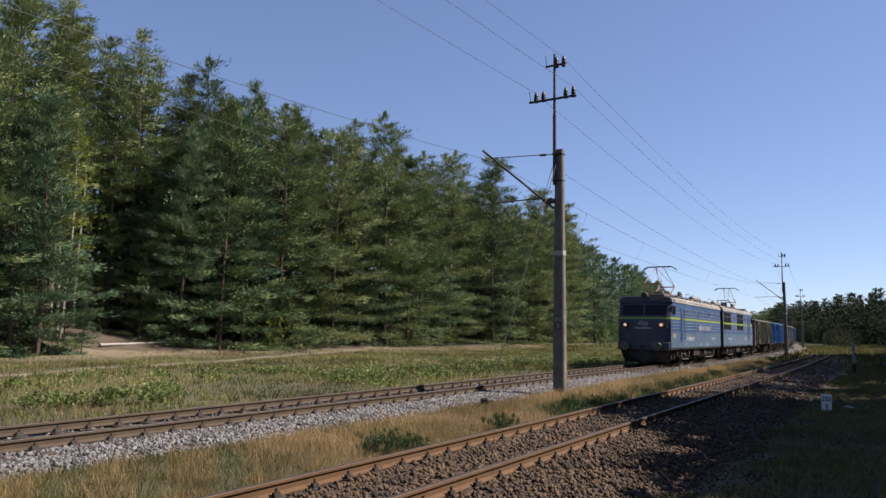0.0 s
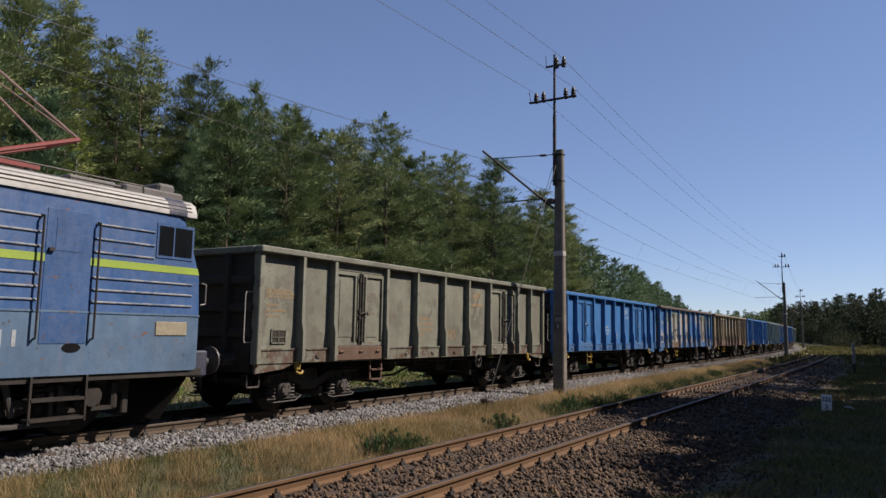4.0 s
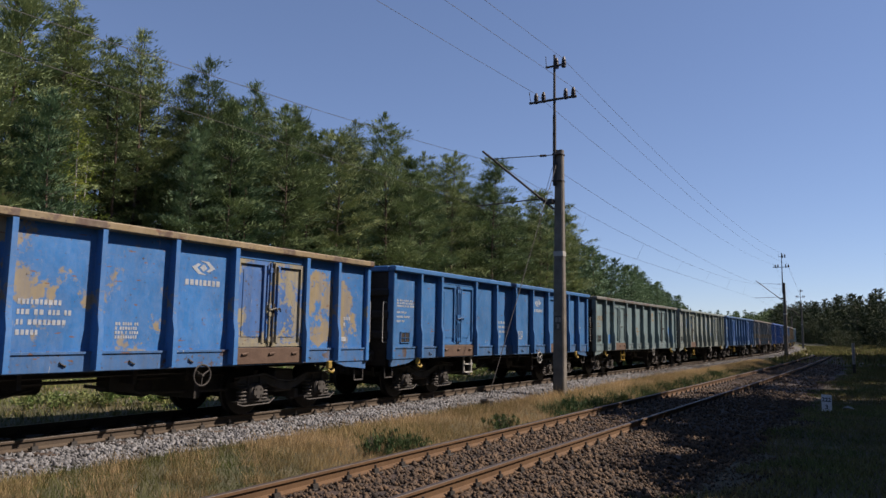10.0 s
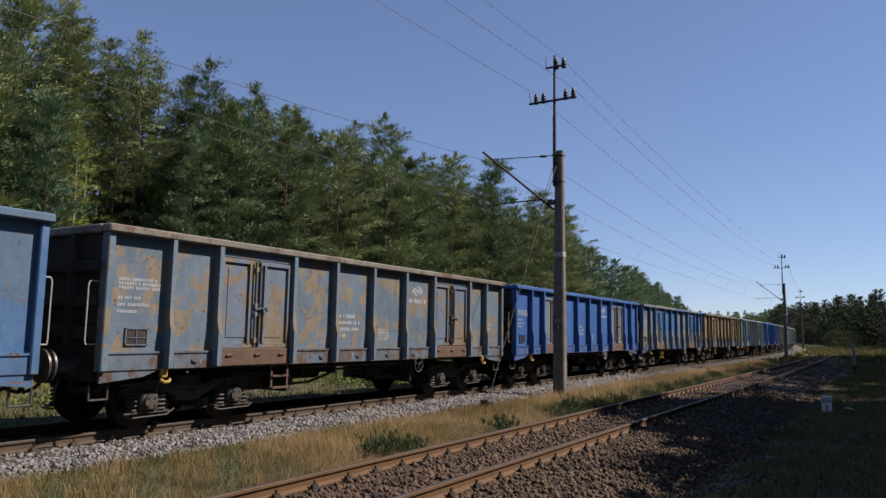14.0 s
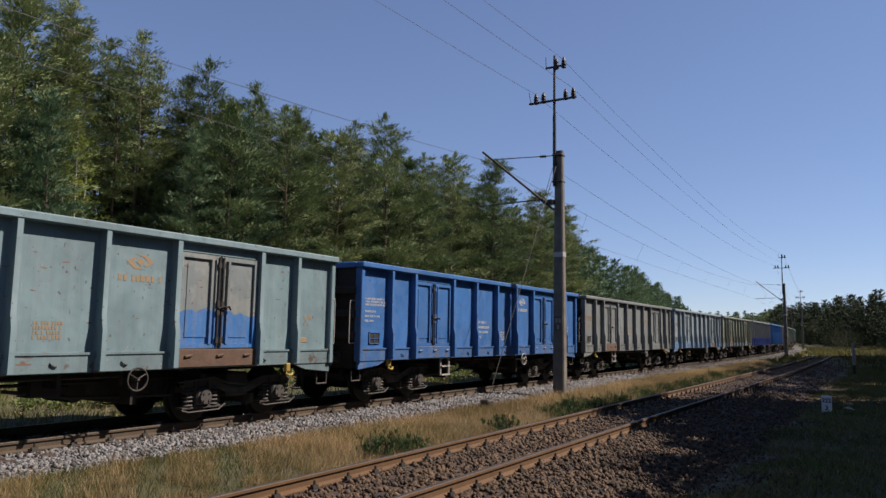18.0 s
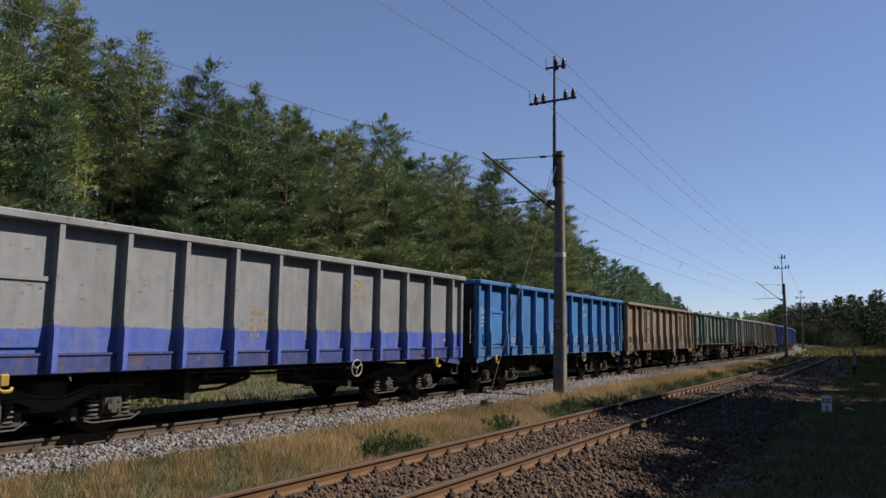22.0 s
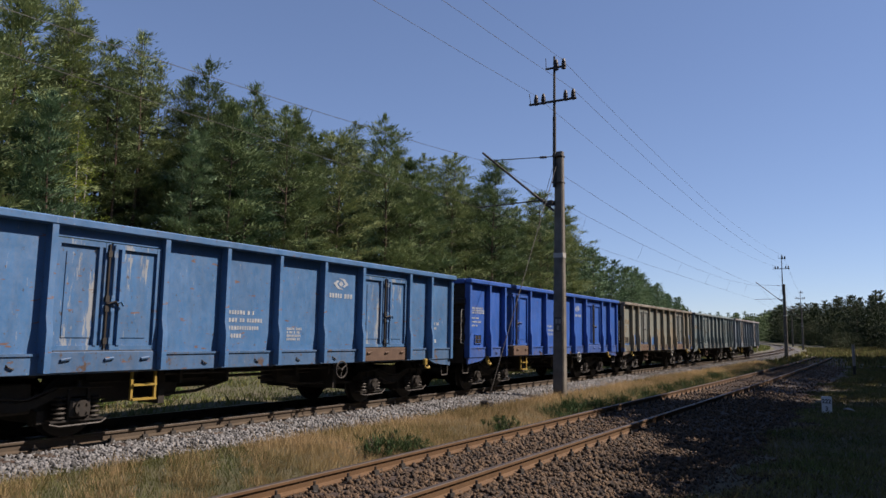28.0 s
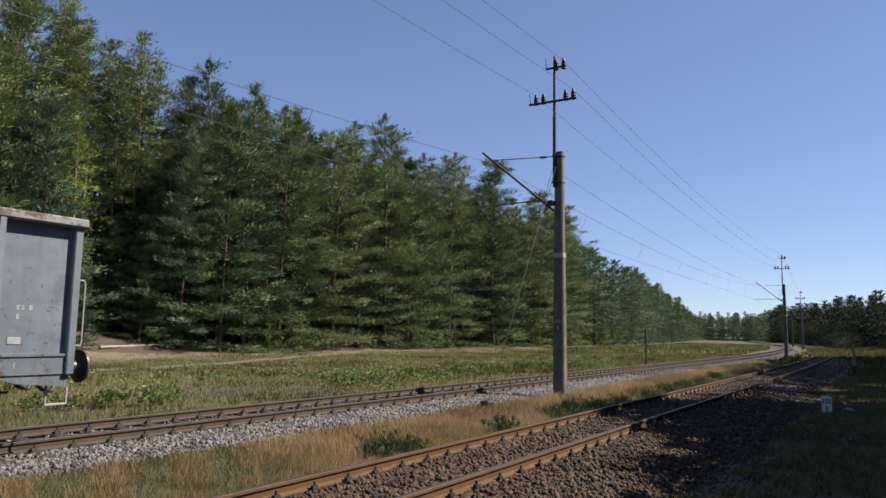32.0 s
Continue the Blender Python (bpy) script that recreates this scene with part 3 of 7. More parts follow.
turf("dry_grass", "straw-coloured dry grass between the two tracks", DRYGRASS, 135000, (2.0, 62), (6.75, 8.75), (0.04, 0.22), (0.003, 0.0075), 11, clump=12, lean=1.0,
     mask=lambda x, y: (x > 8.0) | (np.sin(x * 5.1 + y * 3) * np.sin(y * 7.3) > 0.1))
turf("verge_grass", "short green grass between the two tracks", GREENGRASS, 80000, (2.0, 70), (6.6, 9.0), (0.03, 0.14), (0.004, 0.009), 12, lean=1.1,
     mask=lambda x, y: patchy(x, y, 0.8, 0.3) | (x < 8.2) | ((x > 24) & (y < 7.6 + bend(x))))
turf("verge_weeds", "low green weeds beside the siding rail", BROOM, 14000, (17, 66), (6.65, 7.5), (0.04, 0.24), (0.01, 0.02), 22, clump=28, lean=1.6)
turf("meadow_grass", "green and brown meadow grass beside the main line", MEADOWGRASS, 110000, (4, 95), (13.4, 36), (0.05, 0.2), (0.01, 0.022), 13, power=1.3, lean=1.1,
     mask=lambda x, y: off_path(x, y))
turf("meadow_straw", "withered stalks in the meadow", DRYGRASS, 34000, (4, 95), (13.4, 42), (0.1, 0.28), (0.007, 0.014), 14, power=1.2, lean=0.9,
     mask=lambda x, y: patchy(x, y, 0.35, -0.1) & off_path(x, y))
turf("meadow_weeds", "leafy green weeds in the meadow", WEED, 46000, (6, 90), (13.6, 33), (0.06, 0.26), (0.022, 0.045), 15, power=1.2, lean=1.0,
     mask=lambda x, y: patchy(x, y, 0.5, -0.05) & off_path(x, y), clump=10)
turf("far_meadow_grass", "thin grass on the sandy strip before the trees", GREENGRASS, 24000, (15, 130), (30, 43), (0.06, 0.18), (0.015, 0.03), 16, power=1.1, lean=1.0,
     mask=lambda x, y: off_path(x, y) & patchy(x, y, 0.4, -0.3))
turf("distant_grass", "sunlit grass in the curve", GREENGRASS, 9000, (90, 260), (14.5, 40), (0.2, 0.5), (0.05, 0.09), 17, power=1.0)
turf("distant_bank_grass", "dull grass beyond the end of the siding", DARKGRASS, 12000, (60, 200), (-8, 8), (0.15, 0.5), (0.05, 0.1), 19, power=1.0)
turf("bank_grass", "shaded grass on the bank beside the siding", DARKGRASS, 150000, (4, 60), (-4, 2.8), (0.03, 0.12), (0.01, 0.02), 18, power=1.6, lean=1.4,
     mask=lambda x, y: y - bend(x) < 2.0 + 0.4 * np.sin(x * 0.9) + 0.35 * np.sin(x * 2.3 + y * 3))
turf("bank_straw", "dry stalks and litter on the dark bank", DRYGRASS, 5000, (4, 60), (-3, 3.0), (0.02, 0.06), (0.004, 0.01), 23, power=1.4, lean=3.0)


# ---- trees ----
def herbs():
    """Leafy clumps of weeds in the meadow, thickest along the line."""
    rng = np.random.default_rng(41)
    n = 620
    x = 9 + 66 * rng.random(n) ** 1.2
    v = 14.4 + np.abs(rng.normal(0, 4.5, n)) + rng.uniform(0, 1.5, n)
    keep = patchy(x, v, 0.33, -0.35) & off_path(x, v + bend(x)) & (x > 14 + 6 * np.sin(v))
    x, v = x[keep], v[keep]
    y = v + bend(x)
    h = rng.uniform(0.12, 0.5, len(x)) * np.clip(1.3 - (v - 14) * 0.05, 0.5, 1.2)
    C, D = [], []
    for px, py, ph in zip(x, y, h):
        m = int(10 + 34 * ph)
        r = 0.16 + 0.5 * ph
        c = np.stack([px + rng.normal(0, r * 0.6, m), py + rng.normal(0, r * 0.6, m), np.zeros(m)], -1)
        c[:, 2] = float(hill(px, py)) + ph * rng.uniform(0.25, 1.0, m) * (1 - 0.5 * np.hypot(c[:, 0] - px, c[:, 1] - py) / (1.5 * r))
        C.append(c)
        D.append(np.stack([(c[:, 0] - px) / r, (c[:, 1] - py) / r, np.full(m, 0.35)], -1) * 0.6)
    vv, f = fans(rng, np.concatenate(C), np.concatenate(D), 4, 0.13, 0.04, 0.6)
    tagged(put("meadow_herbs", soup("meadow_herbs", vv, f), HERB), "leafy clumps of green weeds along the line", "weeds", kind="stuff")
    # pale flower heads
    k = rng.permutation(len(x))[:150]
    c = np.repeat(np.stack([x[k], y[k], hill(x[k], y[k]) + h[k] * 1.05], -1), 5, 0) + rng.normal(0, 0.16, (len(k) * 5, 3)) * np.array([1, 1, 0.25])
    vv, f = fans(rng, c, np.tile((0, 0, 1.0), (len(c), 1)), 5, 0.035, 0.014)
    tagged(put("flower_heads", soup("flower_heads", vv, f), BLOOM), "small whitish flower heads among the weeds", "flowers", kind="stuff")


def fans(rng, c, d, n, length, width, flat=1.0):
    """n thin leaf triangles from each centre c, spread about the directions d."""
    k = len(c)
    dirs = d[:, None, :] * 0.8 + rng.normal(0, 0.5, (k, n, 3)) * np.array([1, 1, flat])
    dirs[:, :, 2] += 0.18
    dirs /= np.linalg.norm(dirs, axis=2, keepdims=True) + 1e-6
    side = np.cross(dirs, rng.normal(0, 1, (k, n, 3)))
    side /= np.linalg.norm(side, axis=2, keepdims=True) + 1e-6
    L = rng.uniform(0.6, 1.15, (k, n, 1)) * length
    W = rng.uniform(0.6, 1.2, (k, n, 1)) * width
    v = np.zeros((k, n, 3, 3))
    o = c[:, None, :]
    v[:, :, 0] = o - dirs * L * 0.1
    v[:, :, 1] = o + dirs * L * 0.75 + side * W
    v[:, :, 2] = o + dirs * L - side * W
    f = np.arange(k * n * 3).reshape(-1, 3)
    return v.reshape(-1, 3), f


def sprays(rng, c, d, n, length, width, spread):
    """n needle sprays round each pad centre c: flat upturned tufts that lie along the bough's way d, thickest on top."""
    k = len(c)
    o = rng.normal(0, 0.5, (k, n, 3)) * spread[:, None, None] * np.array([1, 1, 0.4])
    out = o / (spread[:, None, None] + 1e-6)
    dirs = d[:, None, :] * 0.7 + out * np.array([0.6, 0.6, 0.4]) + rng.normal(0, 0.22, (k, n, 3))
    dirs[:, :, 2] += 0.22
    dirs /= np.linalg.norm(dirs, axis=2, keepdims=True) + 1e-6
    up = rng.normal(0, 0.34, (k, 1, 3)) + rng.normal(0, 0.2, (k, n, 3)) + d[:, None, :] * 0.35 + np.array([0, 0, 1.0])
    side = np.cross(dirs, up)
    side /= np.linalg.norm(side, axis=2, keepdims=True) + 1e-6
    L = rng.uniform(0.55, 1.2, (k, n, 1)) * length
    W = rng.uniform(0.6, 1.25, (k, n, 1)) * width
    v = np.zeros((k, n, 3, 3))
    q = c[:, None, :] + o
    v[:, :, 0] = q - dirs * L * 0.45 - side * W * 0.8
    v[:, :, 1] = q - dirs * L * 0.35 + side * W * 0.8
    v[:, :, 2] = q + dirs * L * 0.55
    return v.reshape(-1, 3), np.arange(k * n * 3).reshape(-1, 3)


def tree_meshes(seed, H, base, R, kind, n, leaf, step, boughs=(4, 7), pad=0.62, gaps=0.12):
    """Trunk, limbs and crown of one tree. base: the share of the stem that is bare; n sprays in each of the pads along a bough."""
    rng = np.random.default_rng(seed)
    bx, by = rng.normal(0, 0.012, 2)

    def stem(z):
        return np.array([bx * z + 0.1 * math.sin(z * 0.35 + seed), by * z + 0.1 * math.sin(z * 0.3 + 2 * seed), z])
    r0 = 0.0068 * H + 0.03
    tr, n_seg = Geo(), 9
    ring = []
    for i in range(n_seg + 1):
        z = H * 0.985 * i / n_seg
        c, r = stem(z), r0 * (1 - 0.93 * i / n_seg) * (1.25 if i == 0 else 1)
        ring += [(c[0] + r * math.cos(j * 1.0472), c[1] + r * math.sin(j * 1.0472), z - (0.3 if i == 0 else 0)) for j in range(6)]
    tr.add(ring, [(i * 6 + j, i * 6 + (j + 1) % 6, (i + 1) * 6 + (j + 1) % 6, (i + 1) * 6 + j) for i in range(n_seg) for j in range(6)])
    limbs = Geo()

    def spike(p, q, r):
        a = Vector(q - p).orthogonal().normalized() * r
        b = Vector(q - p).cross(a).normalized() * r
        limbs.add([p + np.array(a), p - np.array(a) * 0.5 + np.array(b) * 0.87, p - np.array(a) * 0.5 - np.array(b) * 0.87, q], [(0, 1, 3), (1, 2, 3), (2, 0, 3)])
    C, D, S = [], [], []
    z = H * base
    lobe = rng.uniform(0, 6.28, 3)
    while z < H * 0.97:
        u = (z / H - base) / (1 - base)
        if kind == "cone":
            prof = (1 - u) ** 0.7 * (0.8 + 0.2 * min(1, u * 5)) + 0.1
        elif kind == "round":
            prof = math.sin(math.pi * (0.26 + 0.7 * u)) ** 0.8
        else:
            prof = math.sin(math.pi * (0.12 + 0.83 * u)) ** 0.65 * (1 - 0.2 * u)
        prof *= 1 + 0.22 * math.sin(z * 1.1 + lobe[0]) * (1 - 0.5 * u)
        first = rng.uniform(0, 6.283)
        many = int(rng.integers(*boughs))
        for b in range(many):
            if rng.random() < gaps:
                continue
            az = first + b * math.tau / many + rng.normal(0, 0.35)
            L = R * prof * rng.uniform(0.62, 1.15) * (1 + 0.18 * math.sin(2 * az + lobe[1]))
            el = radians(-9 + 46 * u + rng.normal(0, 7))
            p0 = stem(z + rng.uniform(-0.25, 0.25))
            d = np.array([math.cos(az) * math.cos(el), math.sin(az) * math.cos(el), math.sin(el)])
            tip = p0 + d * L + np.array([0, 0, 0.05 * L * L * 0.5])
            spike(p0, tip, 0.014 + 0.009 * L)
            across = np.array([-math.sin(az), math.cos(az), 0])
            t = 1.0
            while t > (0.3 if L > 1.2 else 0.15):
                w = rng.normal(0, 0.16) * L * (1.1 - 0.5 * t)
                C.append(p0 + (tip - p0) * t + across * w + np.array([0, 0, rng.normal(0.0, 0.07)]))
                D.append(d * 0.9 + across * np.sign(w) * 0.3)
                S.append(pad * rng.uniform(0.7, 1.2) * (0.62 + 0.38 * min(1.0, L / 2.2)))
                t -= 0.62 * pad / max(L, 0.6) * rng.uniform(0.85, 1.35)
        z += step * rng.uniform(0.75, 1.25)
    top = stem(H * 0.985)
    for k in range(3):
        C.append(top - np.array([0, 0, 0.28 * k]))
        D.append(np.array([0, 0, 1.0]))
        S.append(0.28 + 0.1 * k)
    for h in np.arange(H * 0.15, H * base, 0.9):
        az, L = rng.uniform(0, 6.283), rng.uniform(0.5, 1.6)
        p0 = stem(h)
        spike(p0, p0 + np.array([math.cos(az) * L, math.sin(az) * L, rng.uniform(-0.4, 0.2)]), 0.02)
    v, f = sprays(rng, np.array(C), np.array(D), n, *leaf, np.array(S))
    return tr.mesh("trunk"), limbs.mesh("branchwork") if leaf[0] < 0.7 else None, soup("crown", v, f)


def make_tree(name, label, meshes, bark, leaves, group):
    t = thing(name, label, "tree", group)
    part("trunk", meshes[0], bark, t)
    if meshes[1]:
        part("branchwork", meshes[1], TWIG, t)["kind"] = "stuff"
    part("crown", meshes[2], leaves, t)
    return t


herbs()
EDGE = [make_tree("pine_tree", "dense green pine with branches down to the ground", tree_meshes(20 + i, H, 0.03, R, k, 54, (0.42, 0.05), 1.05, (5, 7), 0.78, 0.1), BARK, nd, "forest edge pines")
        for i, (H, R, k, nd) in enumerate(((20.5, 4.2, "round", NEEDLES), (18.5, 3.8, "cone", NEEDLES_BLUE), (22, 4.1, "round", NEEDLES), (17, 3.6, "cone", NEEDLES)))]
TALL = [make_tree("tall_pine", "tall pine with a bare stem and a high crown", tree_meshes(40 + i, H, b, R, "top", 38, (0.4, 0.052), 0.95, (4, 6), 0.72, 0.13), BARK, nd, "forest pines")
        for i, (H, b, R, nd) in enumerate(((25, 0.42, 2.6, NEEDLES_TALL), (24, 0.36, 2.8, NEEDLES), (26.5, 0.48, 2.4, NEEDLES_TALL), (23.5, 0.3, 3.0, NEEDLES_TALL)))]
FAR_MESHES = [tree_meshes(60 + i, H, b, R, k, 13, (0.6, 0.17), 1.15, (5, 7), 0.95, 0.03) for i, (H, b, R, k) in enumerate(((21, 0.06, 3.6, "round"), (19, 0.05, 3.3, "cone"), (22.5, 0.2, 3.2, "top")))]
FAR = [make_tree("distant_pine", "distant dark green pine in the wood", q, BARK, NEEDLES_SHADE, "distant pines") for q in FAR_MESHES]
CURVE = [make_tree("distant_pine", "distant green pine at the edge of the wood along the curve", q, BARK, NEEDLES_BLUE, "pines along the curve") for q in FAR_MESHES[:2]]
BIRCH = [make_tree("birch_tree", "slender white-stemmed birch with yellow-green leaves", tree_meshes(80 + i, H, 0.3, 1.5, "top", 10, (0.2, 0.1), 0.7, (3, 5), 0.5), BIRCHBARK, BIRCHLEAF, "birches")
         for i, H in enumerate((17, 13))]
LOW = [tree_meshes(60 + i, H, b, R, k, 6, (1.1, 0.34), 1.75, (4, 6), 1.3) for i, (H, b, R, k) in enumerate(((21, 0.06, 3.6, "round"), (19, 0.05, 3.3, "cone"), (22.5, 0.2, 3.2, "top")))]
THICK = [tree_meshes(60 + i, H, 0.03, R, k, 7, (0.85, 0.36), 1.5, (5, 7), 1.2, 0.03) for i, (H, R, k) in enumerate(((21, 4.2, "round"), (19, 3.9, "cone"), (22, 4.0, "round")))]
USED = set()


def plant(kinds, i, x, y, s=1.0, turn=0.0):
    src = kinds[i % len(kinds)]
    z = float(hill(x, y)) - 0.05
    s = s * (float(np.interp(x, [30, 46, 110, 140], [0.97, 1.07, 1.07, 1.0])) if kinds is TALL else 1.0)
    m = pose(x, y, z, 0, 0, turn) @ Matrix.Diagonal((s, s, s * 1.0, 1))
    if src.name not in USED:
        USED.add(src.name)
        src.matrix_basis = m
        return src
    return copy_thing(src, m)


def forest():
    rng = random.Random(5)
    deep, shady = [], []
    # front row along the meadow
    for k, s in enumerate((24.0, 44.5, 48.0, 52.5, 56.5, 61, 65, 69, 73.5, 78, 82, 86.5, 91, 95, 99.5, 104, 108, 113, 117.5, 122, 127, 132)):
        plant(EDGE, k, s, 47.5 + rng.uniform(-1.2, 1.4) + float(bend(s)), rng.uniform(0.9, 1.2), rng.uniform(0, 360))
    for k, (x, y, c) in enumerate(((20.6, 44.0, 0.95), (24.4, 43.2, 0.8), (17.5, 45.5, 1.0), (26.6, 44.2, 0.32), (22.6, 46.5, 0.75), (22.8, 43.4, 0.72), (25.0, 44.6, 0.6), (27.6, 43.8, 0.26), (33.6, 50.5, 0.45), (31.0, 54.0, 0.6), (28.6, 53.0, 0.55), (41.6, 49.4, 0.95), (38.4, 50.6, 0.8), (37.4, 46.8, 0.85), (40.6, 45.8, 1.06), (43.6, 46.6, 1.0), (35.2, 48.6, 0.5))):
        plant(EDGE, 3 - 2 * (k % 2), x, y, c, 40 + 70 * k)
    # the stand behind it
    for row, (y0, s0, ds) in enumerate(((51.5, 19, 3.1), (55.8, 17, 3.5))):
        s, k = s0, row
        while s < 140 + row * 8:
            plant(TALL, k, s + rng.uniform(-1, 1), y0 + rng.uniform(-1.4, 1.4) + float(bend(s)), rng.uniform(0.88, 1.06), rng.uniform(0, 360))
            s += ds * rng.uniform(0.8, 1.2)
            k += 1
    for k, (s, y, c) in enumerate(((27.6, 46.2, 0.9), (28.0, 47.6, 1.05), (27.5, 49.5, 1.0), (31.0, 50.5, 1.05), (29.3, 50.6, 1.5), (33.0, 52.5, 1.0), (25.5, 50.0, 1.15))):
        plant(BIRCH, k, s, y, c, k * 70)
    for k, (s, y, c) in enumerate(((33.5, 52, 1.06), (36.0, 51.4, 1.03), (40.5, 51.8, 1.0), (42.2, 50.6, 1.04), (45.0, 51.2, 1.0), (47.6, 51.0, 0.98), (50.5, 51.5, 0.96), (54, 51.2, 0.95), (34.6, 54.5, 0.95), (31.8, 53.5, 1.0), (37.6, 55, 1.0), (38.6, 52.5, 0.98), (43.2, 50.8, 0.98), (29.0, 51, 1.04))):
        plant(TALL, k, s, y, c, 40 * k)
    # more of the stand, seen between the stems, and young trees below it
    for row, (y0, ds) in enumerate(((60.5, 4.2), (66, 4.8), (74, 5.5))):
        s, k = 22.0, row
        while s < 190:
            deep.append((k, s + rng.uniform(-1.5, 1.5), y0 + rng.uniform(-2, 2) + float(bend(s)), rng.uniform(0.95, 1.15), rng.uniform(0, 360)))
            s += ds * rng.uniform(0.8, 1.2)
            k += 1
    for k in range(13):
        s = 20 + 9.2 * k + rng.uniform(-1.5, 1.5)
        if not 26 < s < 35:
            plant(EDGE, k, s, 50.5 + rng.uniform(-1, 1.5) + float(bend(s)), rng.uniform(0.4, 0.6), rng.uniform(0, 360))
    for k, (x, y, c) in enumerate(((27.5, 57, 0.5), (30.5, 58.5, 0.6), (33.5, 57.5, 0.55), (36.5, 59, 0.6), (24.5, 58, 0.6), (32, 61, 0.75), (28.5, 62, 0.8), (36, 63, 0.8), (40, 58, 0.6), (21, 57, 0.6))):
        deep.append((k, x, y, c, 67 * k))
    for k in range(46):
        s = 37 + 2.4 * k
        deep.append((0, s, 54.5 + 1.5 * (k % 2) + float(bend(s)), rng.uniform(0.5, 0.68), 47 * k))
        deep.append((0, s + 1.2, 58.0 + float(bend(s)), rng.uniform(0.75, 0.9), 83 * k))
    for k in range(44):
        deep.append((k % 2, 4 + 1.1 * k, 65 + 4.5 * (k % 3) + rng.uniform(-1, 1), rng.uniform(0.4, 0.6), 51 * k))
    # the forest edge along the curve
    s, k = 140.0, 0
    while s < 950:
        for row in range(3):
            spot = (k + row, s + rng.uniform(-2, 2), 47 + row * 5.5 + rng.uniform(-2, 2) + float(bend(s)), rng.uniform(0.84, 1.04), rng.uniform(0, 360))
            if row == 0 and s < 400:
                plant(CURVE, *spot)
                plant(CURVE, k + 1, s + 2.5, 45.3 + rng.uniform(-0.8, 0.8) + float(bend(s)), rng.uniform(0.25, 0.5), rng.uniform(0, 360))
            else:
                deep.append(spot)
            k += 1
        s += 5.0 + (s - 140) * 0.012
    # the wood on the far side of the curve
    s, k = 205.0, 0
    while s < 900:
        for row in range(3):
            spot = (k + row, s + rng.uniform(-2, 2), float(bend(s)) - 4 - row * 7 + rng.uniform(-2, 2), rng.uniform(0.9, 1.1) * float(np.interp(s, [200, 320, 520], [0.6, 0.72, 1.02])), rng.uniform(0, 360))
            if row == 0 and s < 420:
                plant(FAR, *spot)
            else:
                (shady if s < 480 else deep).append(spot)
            k += 1
        s += 5.5 + (s - 200) * 0.018
    for k in range(64):
        s = 112 + 1.6 * k + rng.uniform(-2, 2)
        plant(FAR, k, s, float(bend(s)) + 1.0 - 7 * (k % 3) + rng.uniform(-2, 1) - (8 if s < 150 else 0), rng.uniform(0.27, 0.36) + (k % 3) * 0.03, rng.uniform(0, 360))
    for k in range(110):
        s = 88 + 1.5 * k
        shady.append((k % 2, s, float(bend(s)) - 8 - 3.2 * (k % 3) + rng.uniform(-1, 1), rng.uniform(0.1, 0.2), k * 43))
        shady.append((k % 2, s + 22, float(bend(s + 22)) - 10 - 4.0 * (k % 4) + rng.uniform(-2, 2), rng.uniform(0.32, 0.47), k * 59))
        shady.append((k % 2, 170 + 2.4 * k, float(bend(170 + 2.4 * k)) - 20 - 7.0 * (k % 5) + rng.uniform(-2, 2), rng.uniform(0.45, 0.6), k * 71))
        shady.append((k % 2, 200 + 3.2 * k, float(bend(200 + 3.2 * k)) - 3 - 2.0 * (k % 2) + rng.uniform(-1, 1), rng.uniform(0.18, 0.3), k * 37))
        deep.append((k % 2, 250 + 5.0 * k, float(bend(250 + 5.0 * k)) + 45 + rng.uniform(-1, 1), rng.uniform(0.22, 0.36), k * 29))
        shady.append((k % 2, 150 + 1.5 * k, float(bend(150 + 1.5 * k)) - 7 - 3.5 * (k % 6) + rng.uniform(-1, 1), rng.uniform(0.3, 0.5), k * 41))
        deep.append((k % 2, 780 + rng.uniform(0, 20), 30 + 1.6 * k, rng.uniform(0.4, 0.6), k * 31))
    def low(x):
        return float(np.interp(x, [16, 21, 27, 44, 60], [0.6, 0.74, 1.0, 1.0, 1.3]))
    # unseen pines on the bank behind the eye, added and sized to shade the siding
    for k in range(34):
        x = 13.5 + 2.6 * k
        plant(FAR, k % 2, x, -6.0 - 0.8 * (k % 2) - (1.0 if k < 2 else 0), (0.68 + 0.05 * (k % 3)) * low(x), k * 50)
        if k % 2:
            deep.append((k // 2 % 2, x + 2, -10.0 - 0.9 * (k % 3), 0.84 * low(x), k * 70))
    for k in range(38):
        deep.append((k % 2, 10.0 + 2.4 * k, -8.2 + 0.6 * (k % 3), 0.78 * low(10.0 + 2.4 * k), k * 33))
    for k, (x, y, c) in enumerate(((8.8, -4.9, 0.5), (11.0, -5.2, 0.56), (7.0, -5.8, 0.45), (12.4, -7.4, 0.72))):
        deep.append((k % 2, x, y, c, k * 90))
    # more unseen small trees, set to fill gaps in the bank's shade
    for k in range(26):
        x = 6.6 + 0.85 * k
        c = float(np.interp(x, [6, 10, 17, 20, 26], [0.3, 0.39, 0.41, 0.46, 0.6]))
        deep.append((0, x, -3.8 - 0.5 * (k % 2), c, k * 61))
        deep.append((0, x + 0.4, -5.2 - 0.4 * (k % 2), c * (1.0 if x < 15 else 1.2), k * 83))
    for x, y, c in ((7.6, -2.9, 0.3), (8.6, -3.2, 0.33), (9.6, -3.0, 0.36), (10.6, -3.2, 0.38), (11.8, -3.1, 0.4), (6.9, -3.4, 0.3)):
        deep.append((0, x, y, c, 40 * x))
    for k in range(60):
        s = 108 + 2.1 * k
        shady.append((k % 2, s, float(bend(s)) - 15 - 5 * (k % 2) - (8 if s < 150 else 0), rng.uniform(0.24, 0.34), k * 53))
